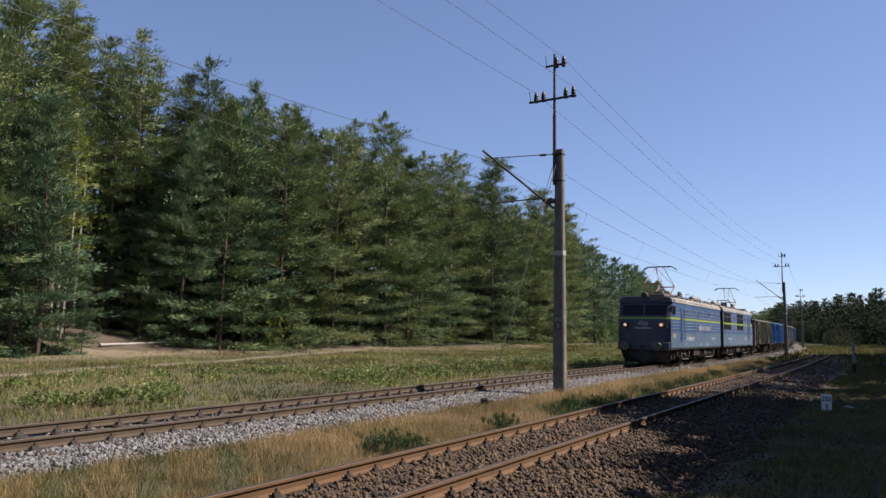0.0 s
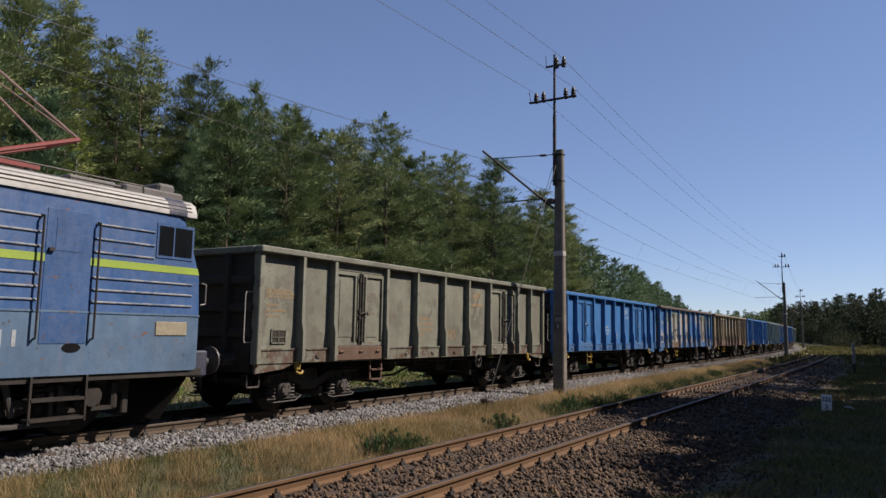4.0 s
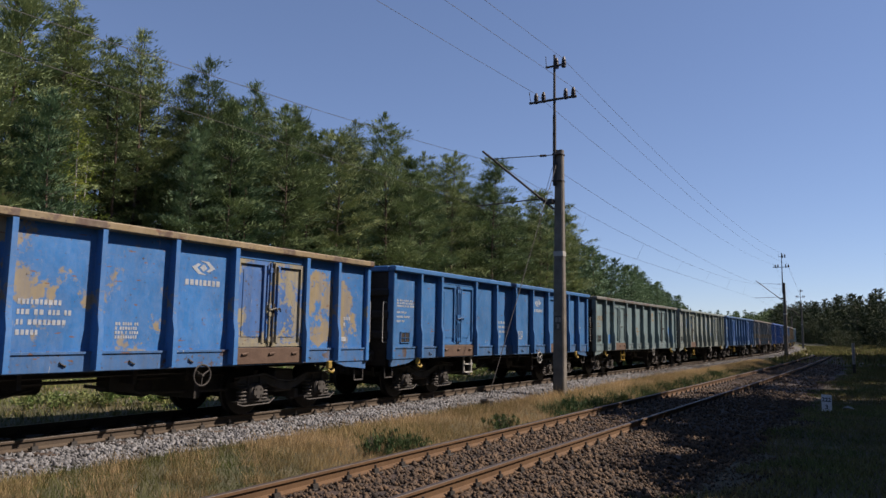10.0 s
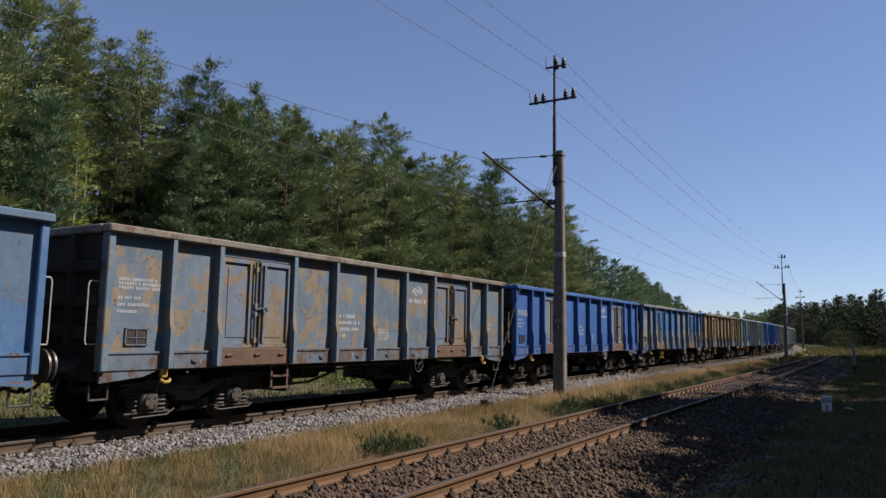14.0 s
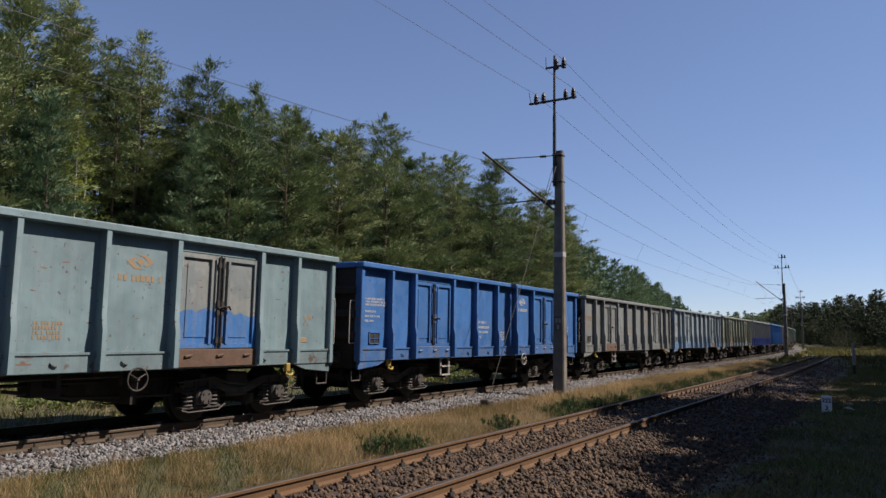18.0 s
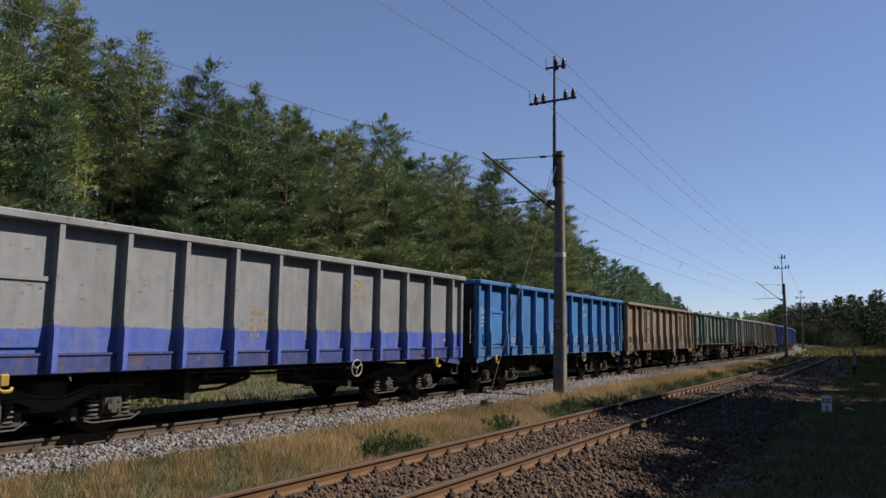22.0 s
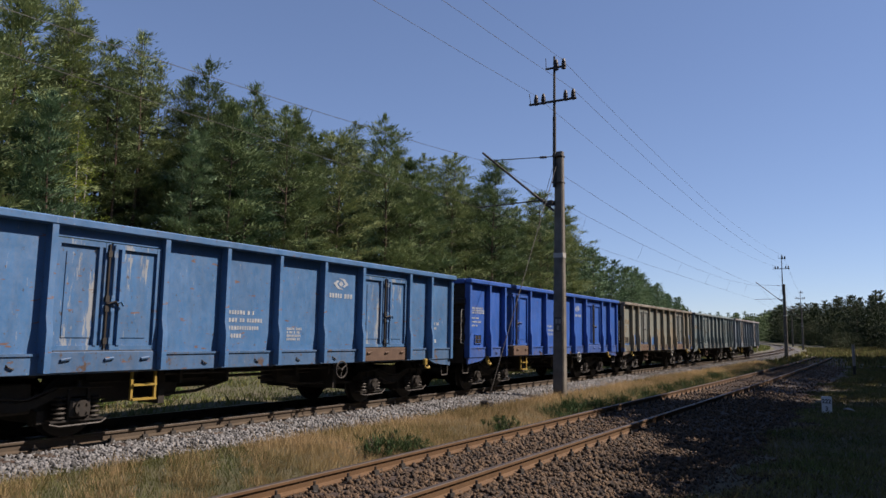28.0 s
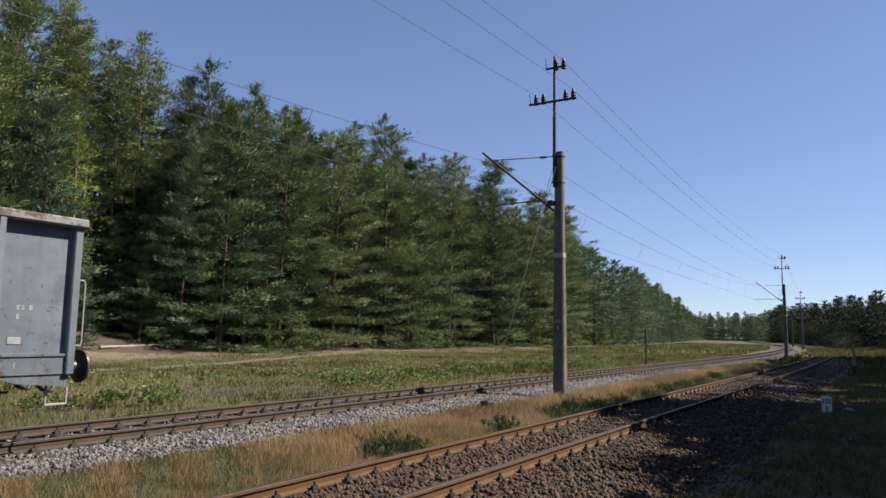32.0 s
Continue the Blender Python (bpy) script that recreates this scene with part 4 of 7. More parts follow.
    # both woods carried on unseen behind the eye, added to block skylight from there
    for k in range(31):
        deep.append((k, 1.0 - 3.2 * k + rng.uniform(-1, 1), -9.5 - 6 * (k % 3) + rng.uniform(-1, 1), rng.uniform(0.85, 1.1), k * 29))
        deep.append((k, 15.0 - 3.4 * k + rng.uniform(-1, 1), 49 + 5 * (k % 3) + rng.uniform(-1, 1), rng.uniform(0.9, 1.1), k * 31))
    for k in range(30):
        deep.append((k % 2, 655 + rng.uniform(0, 40), 96 + 1.3 * k + rng.uniform(-2, 2), rng.uniform(0.95, 1.2), k * 37))
    # the wood that closes the view where the line runs on
    for k in range(170):
        deep.append((k, 800 + rng.uniform(0, 90), 125 + rng.uniform(-95, 80), rng.uniform(1.1, 1.4), k * 47))
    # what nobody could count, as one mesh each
    for spots, mat, kit, label in ((deep, NEEDLES, LOW, "dense pine wood behind the forest edge"), (shady, NEEDLES_SHADE, THICK, "dark pine thicket on the shaded side of the line")):
        vs, fs, o = [], [], 0
        for k, x, y, c, a in spots:
            for me in (kit[k % 3][0], kit[k % 3][2]):
                co = np.empty(len(me.vertices) * 3, np.float32)
                me.vertices.foreach_get("co", co)
                co = co.reshape(-1, 3) * c
                r = radians(a)
                co = np.stack([co[:, 0] * math.cos(r) - co[:, 1] * math.sin(r) + x, co[:, 0] * math.sin(r) + co[:, 1] * math.cos(r) + y, co[:, 2] + float(hill(x, y)) - 0.05], -1)
                me.calc_loop_triangles()
                ix = np.empty(len(me.loop_triangles) * 3, np.int32)
                me.loop_triangles.foreach_get("vertices", ix)
                vs.append(co)
                fs.append(ix.reshape(-1, 3) + o)
                o += len(co)
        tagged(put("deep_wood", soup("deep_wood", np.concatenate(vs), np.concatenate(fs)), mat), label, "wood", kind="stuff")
    for src in EDGE + TALL + FAR + CURVE + BIRCH:
        if src.name not in USED:
            plant([src], 0, -80, 60)


forest()


# ---- wagons ----
def bogie_parts():
    """Meshes of a cast-frame freight bogie about its pivot."""
    k = {}
    g = Geo()
    for y in (-1.02, 1.02):
        a, b = y - 0.05, y + 0.05
        top = [(-1.3, 0.66), (-1.18, 0.74), (-0.62, 0.74), (-0.45, 0.68), (-0.25, 0.6), (0.0, 0.57), (0.25, 0.6), (0.45, 0.68), (0.62, 0.74), (1.18, 0.74), (1.3, 0.66)]
        low = [(1.26, 0.6), (0.66, 0.62), (0.48, 0.57), (0.25, 0.48), (0.0, 0.44), (-0.25, 0.48), (-0.48, 0.57), (-0.66, 0.62), (-1.26, 0.6)]
        g.prism(top + low, "y", a, b)
        o = -0.07 if y < 0 else 0.07
        for x in (-0.9, 0.9):
            g.box(x - 0.42, x + 0.42, y - 0.09, y + 0.09, 0.255, 0.285)
            for d in (-0.15, 0.15):
                g.box(x + d - 0.025, x + d + 0.025, a - 0.04, b + 0.04, 0.28, 0.72)
            g.tube([(x - 0.45, y + o * 1.6, 0.24), (x - 0.3, y + o * 1.6, 0.2), (x + 0.35, y + o * 1.6, 0.21), (x + 0.5, y + o * 1.6, 0.3)], 0.016, 5)
            g.cyl((x, y + o, 0.74), (x, y + o, 0.84), 0.04, 8)
        g.tube([(-1.45, y + o * 1.8, 0.72), (-0.7, y + o * 1.8, 0.78), (-0.35, y + o * 1.8, 0.66), (0.1, y + o * 1.8, 0.62), (0.5, y + o * 1.8, 0.76), (1.4, y + o * 1.8, 0.74)], 0.018, 5)
    g.cbox(-0.26, 0.26, -1.0, 1.0, 0.4, 0.84, 0.03)
    for x in (-0.42, 0.42):
        g.box(x - 0.05, x + 0.05, -0.95, 0.95, 0.24, 0.42)
        for y in (-0.753, 0.753):
            g.prism([(x * 1.05 - 0.05, 0.2), (x * 1.05 + 0.05, 0.2), (x * 1.0 + 0.04, 0.68), (x * 1.0 - 0.04, 0.68)], "y", y - 0.06, y + 0.06)
    for y in (-0.4, 0.4):
        g.box(-1.3, 1.3, y - 0.05, y + 0.05, 0.5, 0.72)
    for x in (-1.2, 1.2):
        g.box(x - 0.05, x + 0.05, -1.0, 1.0, 0.52, 0.62)
    k["bogie"] = g.mesh("bogie")
    w = Geo()
    w.cyl((0, -1.05, 0), (0, 1.05, 0), 0.075, 10)
    for y, sg in ((-0.753, 1), (0.753, -1)):
        w.lathe((0, y, 0), (0, 1, 0), [(-0.065, 0.38), (-0.065, 0.45), (-0.06, 0.46), (0.035 * 1, 0.465), (0.06, 0.49), (0.07, 0.49), (0.07, 0.4), (0.02, 0.36), (0.02, 0.14), (0.08, 0.12)] if sg > 0 else
                [(-0.08, 0.12), (-0.02, 0.14), (-0.02, 0.36), (-0.07, 0.4), (-0.07, 0.49), (-0.06, 0.49), (-0.035, 0.465), (0.06, 0.46), (0.065, 0.45), (0.065, 0.38)], 20)
        for j in range(4):
            a = j * math.pi / 2 + 0.4
            c = (0.25 * math.cos(a), y - sg * 0.05, 0.25 * math.sin(a))
            w.cyl((c[0], c[1] - 0.03, c[2]), (c[0], c[1] + 0.03, c[2]), 0.05, 6)
    k["wheelset"] = w.mesh("wheelset")
    b = Geo().cbox(-0.16, 0.16, -0.11, 0.11, -0.15, 0.13, 0.03)
    b.cyl((0, -0.16, -0.01), (0, 0.1, -0.01), 0.12, 12)
    for x in (-0.06, 0.06):
        for z in (-0.07, 0.05):
            b.cyl((x, -0.18, z), (x, -0.15, z), 0.016, 6)
    k["axle_box"] = b.mesh("axle_box")
    s = Geo()
    for i in range(5):
        s.ring((0, 0, -0.13 + 0.07 * i), (0, 0, 1), 0.082, 0.022, 9, 4)
    s.cyl((0, 0, -0.16), (0, 0, 0.17), 0.045, 6)
    k["spring"] = s.mesh("spring")
    return k


BOGIE = bogie_parts()


def add_bogie(wagon, x, frame_mat, spring_mat=None):
    bg = part("bogie", BOGIE["bogie"], frame_mat, wagon, m=Matrix.Translation((x, 0, 0)))
    for ax in (-0.9, 0.9):
        ws = part("wheelset", BOGIE["wheelset"], WHEEL, bg, m=Matrix.Translation((ax, 0, 0.46)))
        wheels.append((ws, wagon, ax + x, 0.46))
        for y in (-1.06, 1.06):
            part("axle_box", BOGIE["axle_box"], frame_mat, bg, m=pose(ax, y, 0.46, 0, 0, 0 if y < 0 else 180))
            for d in (-0.27, 0.27):
                part("spring", BOGIE["spring"], spring_mat or frame_mat, bg, m=Matrix.Translation((ax + d, y - 0.02 * (1 if y > 0 else -1), 0.44)))
    return bg


wheels = []
HALF = 6.55
Z_SILL, Z_FLOOR, Z_TOP = 0.97, 1.24, 3.27
POSTS = (-5.42, -4.44, -2.58, -1.3, 0.0, 1.3, 2.58, 4.44, 5.42)
DOORS = ((-4.39, -2.63), (2.63, 4.39))
POSTS_B = tuple(-5.94 + 1.08 * i for i in range(12))


def rib_mesh(name, w=0.075, foot=Z_SILL + 0.03):
    """A pressed side stanchion, deeper below than above, about x = 0 on the near side."""
    y = -SIDE_Y
    g = Geo()
    vs = []
    for z, d in ((foot, 0.2), (1.6, 0.2), (1.8, 0.155), (3.15, 0.15)):
        vs += [(-w - 0.02, y + 0.01, z), (-w, y - 0.012, z), (-w * 0.95, y - d, z), (w * 0.95, y - d, z), (w, y - 0.012, z), (w + 0.02, y + 0.01, z)]
    g.add(vs, [(i * 6 + j, i * 6 + (j + 1) % 6, (i + 1) * 6 + (j + 1) % 6, (i + 1) * 6 + j) for i in range(3) for j in range(6)] + [tuple(range(6)), tuple(range(18, 24))])
    return g.mesh(name)


def panel_mesh(x0, x1):
    """A side sheet between two stanchions, slightly pressed."""
    y = -SIDE_Y
    g = Geo().box(x0 - 0.02, x1 + 0.02, y - 0.004, y + 0.02, Z_FLOOR - 0.02, 3.14)
    return g.mesh("side_panel")


def leaf_mesh(w, flip):
    """A door leaf with its raised frame, hinge side at x = 0."""
    y = -SIDE_Y
    s = -1 if flip else 1
    g = Geo()

    def bx(a, b, *r):
        g.box(min(a * s, b * s), max(a * s, b * s), *r)
    bx(0.01, w - 0.01, y - 0.03, y + 0.02, 1.31, 2.97)
    for a, b in ((0.01, 0.09), (w - 0.09, w - 0.01)):
        bx(a, b, y - 0.075, y - 0.025, 1.31, 2.97)
    for a, b in ((1.31, 1.38), (2.89, 2.97)):
        bx(0.09, w - 0.09, y - 0.07, y - 0.025, a, b)
    bx(0.2, w - 0.2, y - 0.042, y - 0.028, 1.5, 2.78)
    bx(w - 0.2, w - 0.15, y - 0.085, y - 0.028, 1.38, 2.89)
    return g.mesh("door_leaf")


def wagon_kit():
    k = {}
    y = SIDE_Y
    k["rib"] = rib_mesh("stanchion", 0.042)
    k["wide_rib"] = rib_mesh("door_post", 0.048)
    k["short_rib"] = rib_mesh("stanchion", 0.045, Z_FLOOR)
    k["panel"] = {}
    g = Geo()
    g.cbox(-HALF + 0.03, HALF - 0.03, -y - 0.05, -y + 0.09, Z_SILL, Z_FLOOR, 0.012)
    g.box(-HALF + 0.03, HALF - 0.03, -y - 0.07, -y + 0.02, Z_FLOOR - 0.01, Z_FLOOR + 0.025)
    k["sill"] = g.mesh("side_sill")
    g = Geo()
    for e in (-1, 1):
        a, b = sorted((e * (HALF - 0.02), e * (HALF - 1.15)))
        g = Geo()
        g.prism([(e * (HALF - 0.02), Z_SILL + 0.03), (e * (HALF - 1.15), Z_SILL + 0.03), (e * (HALF - 0.75), 0.87), (e * (HALF - 0.02), 0.8)], "y", -y - 0.028, -y + 0.03)
        k["skirt", e] = g.mesh("end_skirt")
    g = Geo()
    g.cbox(-HALF - 0.06, HALF + 0.06, -y - 0.165, -y + 0.05, 3.14, Z_TOP, 0.02)
    g.cbox(-HALF - 0.06, HALF + 0.06, y - 0.05, y + 0.13, 3.13, Z_TOP, 0.02)
    for e in (-1, 1):
        a, b = sorted((e * (HALF - 0.08), e * (HALF + 0.08)))
        g.cbox(a, b, -y + 0.05, y - 0.05, 3.13, Z_TOP, 0.02)
    k["top_rail"] = g.mesh("top_rail")
    g = Geo().box(-HALF + 0.02, HALF - 0.02, y - 0.02, y + 0.005, Z_SILL, 3.14)
    for x in POSTS:
        g.box(x - 0.07, x + 0.07, y, y + 0.1, Z_SILL, 3.13)
    k["far_side"] = g.mesh("side_wall")
    g = Geo().box(-HALF + 0.03, HALF - 0.03, -y + 0.03, y - 0.03, 1.16, 1.22)
    for yy in (-0.35, 0.35):
        g.box(-HALF, HALF, yy - 0.08, yy + 0.08, 0.85, 1.17)
    for x in (-4.5, -2.9, -1.4, 0, 1.4, 2.9, 4.5):
        g.box(x - 0.06, x + 0.06, -y + 0.04, y - 0.04, 0.93, 1.17)
    for e in (-1, 1):
        a, b = sorted((e * (HALF - 0.12), e * HALF))
        g.box(a, b, -1.33, 1.33, 0.82, 1.2)
    g.cyl((-1.1, 0.3, 0.72), (0.2, 0.3, 0.72), 0.2, 12)
    g.tube([(-4, -0.75, 0.8), (-1.5, -0.75, 0.78), (1.5, -0.75, 0.78), (4, -0.75, 0.8)], 0.03, 5)
    g.box(0.7, 1.15, -0.9, -0.55, 0.6, 0.95)
    g.tube([(-2.2, -1.2, 0.9), (2.0, -1.2, 0.88)], 0.025, 5)
    for x in (-1.9, -0.9, 0.9, 1.9):
        g.box(x - 0.03, x + 0.03, -1.25, -0.7, 0.74, 0.95)
    for e in (-1, 1):
        g.box(e * 2.75 - 0.45, e * 2.75 + 0.45, -0.62, 0.62, 0.5, 0.95)
        g.box(e * 2.2 - 0.06, e * 2.2 + 0.06, -1.15, 1.0, 0.42, 0.95)
        g.cyl((e * 1.6, -0.55, 0.62), (e * 1.6, 0.2, 0.62), 0.17, 10)
        g.tube([(e * 3.1, -0.9, 0.5), (e * 1.3, -0.9, 0.56), (e * 0.4, -0.7, 0.7)], 0.03, 5)
    k["underframe"] = g.mesh("underframe")
    k["end_wall"] = Geo().box(-0.012, 0.012, -y + 0.04, y - 0.04, 1.2, 3.14).mesh("end_wall")
    k["end_brace"] = []
    for z in (1.55, 2.05, 2.6):
        g = Geo()
        k["end_brace"].append(g)
        g.prism([(-0.012, z - 0.11), (-0.1, z - 0.06), (-0.1, z + 0.06), (-0.012, z + 0.11)], "y", -y + 0.05, y - 0.05)
    for yy in (-0.75, 0.75):
        k["end_brace"].append(Geo().box(-0.14, 0, yy - 0.06, yy + 0.06, 0.95, 3.13))
    k["end_brace"] = [q.mesh("end_brace") for q in k["end_brace"]]
    k["corner_post"] = Geo().cbox(-0.06, 0.06, -y - 0.1, -y + 0.08, Z_SILL, 3.14, 0.015).mesh("corner_post")
    g = Geo().lathe((0, 0, 0), (1, 0, 0), [(0.0, 0.14), (0.03, 0.14), (0.03, 0.105), (0.28, 0.105), (0.28, 0.085), (0.44, 0.085), (0.46, 0.12), (0.5, 0.25), (0.53, 0.25), (0.548, 0.2)], 18)
    k["buffer"] = g.mesh("buffer")
    g = Geo().tube([(0, 0, 0.02), (0.3, 0, 0.0), (0.42, 0, -0.06), (0.45, 0, 0.05)], 0.04, 6)
    g.ring((0.5, 0, -0.1), (0, 1, 0), 0.11, 0.022, 12, 5)
    k["coupler"] = g.mesh("coupling_hook")
    g = Geo()
    g.tube([(0.05, -0.35, -0.12), (0.25, -0.37, -0.35), (0.45, -0.3, -0.4), (0.6, -0.2, -0.2)], 0.028, 6)
    k["hose"] = g.mesh("brake_hose")
    k["grab"] = Geo().tube([(0, 0, 1.38), (0.16, 0, 1.38), (0.17, 0, 1.45), (0.17, 0, 2.3), (0.15, 0, 2.36), (0, 0, 2.36)], 0.012, 6).mesh("grab_iron")
    g = Geo().tube([(0, 0, Z_SILL), (0, 0, 0.55), (0.3, 0, 0.55), (0.3, 0, 0.78)], 0.018, 6)
    k["corner_step"] = g.mesh("corner_step")
    g = Geo()
    for x in (0.0, 0.42):
        g.box(x - 0.02, x + 0.02, -0.02, 0.02, 0.52, Z_SILL + 0.02)
    for z in (0.54, 0.76):
        g.box(0, 0.42, -0.06, 0.04, z - 0.015, z + 0.015)
    k["step"] = g.mesh("door_step")
    g = Geo().ring((0, 0, 0), (0, 1, 0), 0.22, 0.017, 20, 6)
    for j in range(3):
        a = j * math.tau / 3 + 0.5
        g.cyl((0, 0, 0), (0.22 * math.cos(a), 0, 0.22 * math.sin(a)), 0.013, 5)
    g.cyl((0, -0.03, 0), (0, 0.35, 0), 0.03, 8)
    k["handwheel"] = g.mesh("brake_wheel")
    g = Geo().cbox(-0.06, 0.06, -0.05, 0.03, -0.08, 0.08, 0.015)
    g.tube([(-0.09, -0.06, -0.1), (-0.05, -0.09, -0.14), (0.05, -0.09, -0.14), (0.09, -0.06, -0.1)], 0.025, 6)
    k["hook"] = g.mesh("rope_hook")
    g = Geo()
    for z in (1.45, 1.95, 2.1, 2.8):
        g.box(-0.03, 0.03, -0.04, 0.02, z - 0.05, z + 0.05)
    g.cyl((0, -0.02, 1.33), (0, -0.02, 2.95), 0.02, 6)
    g.tube([(0, -0.04, 2.02), (0.1, -0.09, 2.06), (0.16, -0.06, 2.0)], 0.018, 5)
    k["latch"] = g.mesh("door_latch")
    g = Geo().cbox(-0.9, 0.9, -y - 0.09, -y + 0.05, Z_SILL + 0.02, 1.29, 0.01)
    for x in (-0.62, 0.05, 0.66):
        g.cyl((x - 0.07, -y - 0.105, 1.17), (x + 0.07, -y - 0.105, 1.19), 0.022, 6)
    k["threshold"] = g.mesh("door_threshold")
    g = Geo()
    for x in (-4.9, -1.7, -0.5, 0.6, 1.7, 4.6):
        g.tube([(x, -y - 0.03, 1.13), (x, -y - 0.07, 1.1), (x + 0.08, -y - 0.07, 1.06), (x + 0.1, -y - 0.03, 1.08)], 0.012, 5)
    k["eyes"] = g.mesh("lashing_eyes")
    for i, (x0, x1) in enumerate(DOORS):
        w = (x1 - x0) / 2
        k["leaf"] = [leaf_mesh(w - 0.01, False), leaf_mesh(w - 0.01, True)]
    return k


KIT = wagon_kit()


def bars(x, z, rows, h=0.07, gap=0.05, rng=None):
    """Rows of plain bars that stand for lettering: (width) per row, broken into blocks."""
    g = Geo()
    y = -SIDE_Y - 0.006
    for i, w in enumerate(rows):
        zz = z - i * (h + gap)
        a = x
        while a < x + w - 0.02:
            b = min(x + w, a + h * rng.uniform(0.45, 0.75))
            g.box(a, b, y - 0.002, y + 0.006, zz - h, zz)
            a = b + h * (0.28 if rng.random() < 0.8 else 0.9)
    return g


def emblem(x, z, r=0.2):
    """A plain mark: a diamond between two swept chevrons."""
    g = Geo()
    y = -SIDE_Y - 0.006
    g.prism([(x - 0.42 * r, z), (x, z + 0.36 * r), (x + 0.42 * r, z), (x, z - 0.36 * r)], "y", y - 0.002, y + 0.006)
    for s in (-1, 1):
        g.prism([(x + s * 1.3 * r, z), (x + s * 0.55 * r, z + s * 0.62 * r), (x - s * 0.45 * r, z + s * 0.66 * r), (x + s * 0.3 * r, z + s * 0.42 * r), (x + s * 0.75 * r, z),
                 (x + s * 0.3 * r, z - s * 0.3 * r), (x + s * 0.62 * r, z - s * 0.4 * r)], "y", y - 0.002, y + 0.006)
    return g


def make_wagon(i, kind, body, door, sill, frame_mat, label, rng, step_mat, mark_mat, wheel_mat, panels=None, rim=None):
    w = thing("open_wagon", label, "freight wagon", "open wagons of the train")
    part("underframe", KIT["underframe"], STEEL, w)
    part("side_wall", KIT["far_side"], body, w)
    if i != 23:
        part("side_sill", KIT["sill"], sill, w)
    else:
        part("floor_edge", Geo().cbox(-HALF + 0.03, HALF - 0.03, -SIDE_Y - 0.03, -SIDE_Y + 0.06, Z_FLOOR - 0.05, Z_FLOOR + 0.03, 0.01), sill, w)
        part("side_sill", Geo().cbox(-HALF + 0.03, HALF - 0.03, -0.95, -0.85, 0.93, 1.17, 0.01), STEEL, w)
        for x in POSTS[1:-1]:
            part("bracket", Geo().prism([(-SIDE_Y - 0.02, 1.19), (-SIDE_Y + 0.06, 0.94), (-0.95, 0.94), (-0.95, 1.19)], "x", x - 0.07, x + 0.07), STEEL, w)
        for k in range(9):
            x = -2.46 + 0.56 * k
            part("lettering", bars(x, 2.95, (0.22,), 0.38, 0.05, rng), YELLOWMARK, w, "large faded yellow letters")
    part("top_rail", KIT["top_rail"], rim or body, w)
    for e in (-1, 1):
        part("end_wall", KIT["end_wall"], ENDWALL, w, m=Matrix.Translation((e * (HALF - 0.02), 0, 0)) @ Matrix.Rotation(0 if e < 0 else math.pi, 4, "Z"))
        part("corner_post", KIT["corner_post"], body, w, m=Matrix.Translation((e * (HALF - 0.04), 0, 0)))
        if i != 23:
            part("end_skirt", KIT["skirt", e], sill, w)
        for q in KIT["end_brace"]:
            part("end_brace", q, ENDWALL, w, m=Matrix.Translation((e * (HALF - 0.02), 0, 0)) @ Matrix.Rotation(0 if e < 0 else math.pi, 4, "Z"))
        for y in (-0.875, 0.875):
            part("buffer", KIT["buffer"], BUFFER, w, m=pose(e * HALF, y, 1.05, 0, 0, 0 if e > 0 else 180))
        part("coupling_hook", KIT["coupler"], STEEL, w, m=pose(e * HALF, 0, 1.04, 0, 0, 0 if e > 0 else 180))
        for y in (0.0, 0.66):
            part("brake_hose", KIT["hose"], HOSE, w, m=pose(e * HALF, y * e, 1.04, 0, 0, 0 if e > 0 else 180))
        if e < 0:
            fr = Geo()
            for a, b, c, d in ((-0.2, 0.2, 0.0, 0.02), (-0.2, 0.2, 0.26, 0.28), (-0.2, -0.18, 0.0, 0.28), (0.18, 0.2, 0.0, 0.28), (-0.2, 0.2, 0.12, 0.13), (-0.01, 0.0, 0.0, 0.28)):
                fr.box(e * 5.95 + a, e * 5.95 + b, -SIDE_Y - 0.03, -SIDE_Y, 1.36 + c, 1.36 + d)
            lh = part("label_holder", Geo().box(e * 5.95 - 0.19, e * 5.95 + 0.19, -SIDE_Y - 0.016, -SIDE_Y, 1.37, 1.63), STEEL, w)
            part("frame", fr, body, lh)
        else:
            part("lettering", bars(5.75, 1.95, (0.22, 0.12), 0.07, 0.06, rng), mark_mat, w, "faded white lettering")
            part("label_plate", Geo().cbox(5.66, 5.84, -SIDE_Y - 0.012, -SIDE_Y, 1.4, 1.5, 0.003), mark_mat, w)
        part("rope_hook", KIT["hook"], YELLOW, w, "yellow rope hook", m=Matrix.Translation((e * 5.35 - 0.1, -SIDE_Y - 0.06, 0.92)))
        add_bogie(w, e * 4.5, frame_mat)
    part("grab_iron", KIT["grab"], WHITEPAINT, w, "white grab iron", m=Matrix.Translation((HALF, -SIDE_Y + 0.02, 0)))
    part("grab_iron", KIT["grab"], WHITEPAINT, w, "white grab iron", m=pose(-HALF, -SIDE_Y + 0.1, 0, 0, 0, 180))
    part("corner_step", KIT["corner_step"], WHITEPAINT if i in (3, 13, 31) else GRIME, w, m=Matrix.Translation((HALF - 0.25, -SIDE_Y + 0.1, 0)))
    part("corner_step", KIT["corner_step"], WHITEPAINT if i in (3, 13, 31) else GRIME, w, m=pose(-HALF + 0.25, -SIDE_Y + 0.1, 0, 0, 0, 180))
    part("brake_wheel", KIT["handwheel"], wheel_mat, w, "spoked brake wheel", m=Matrix.Translation((2.0, -SIDE_Y - 0.05, 0.84)) @ Matrix.Diagonal((0.8, 1, 0.8, 1)))
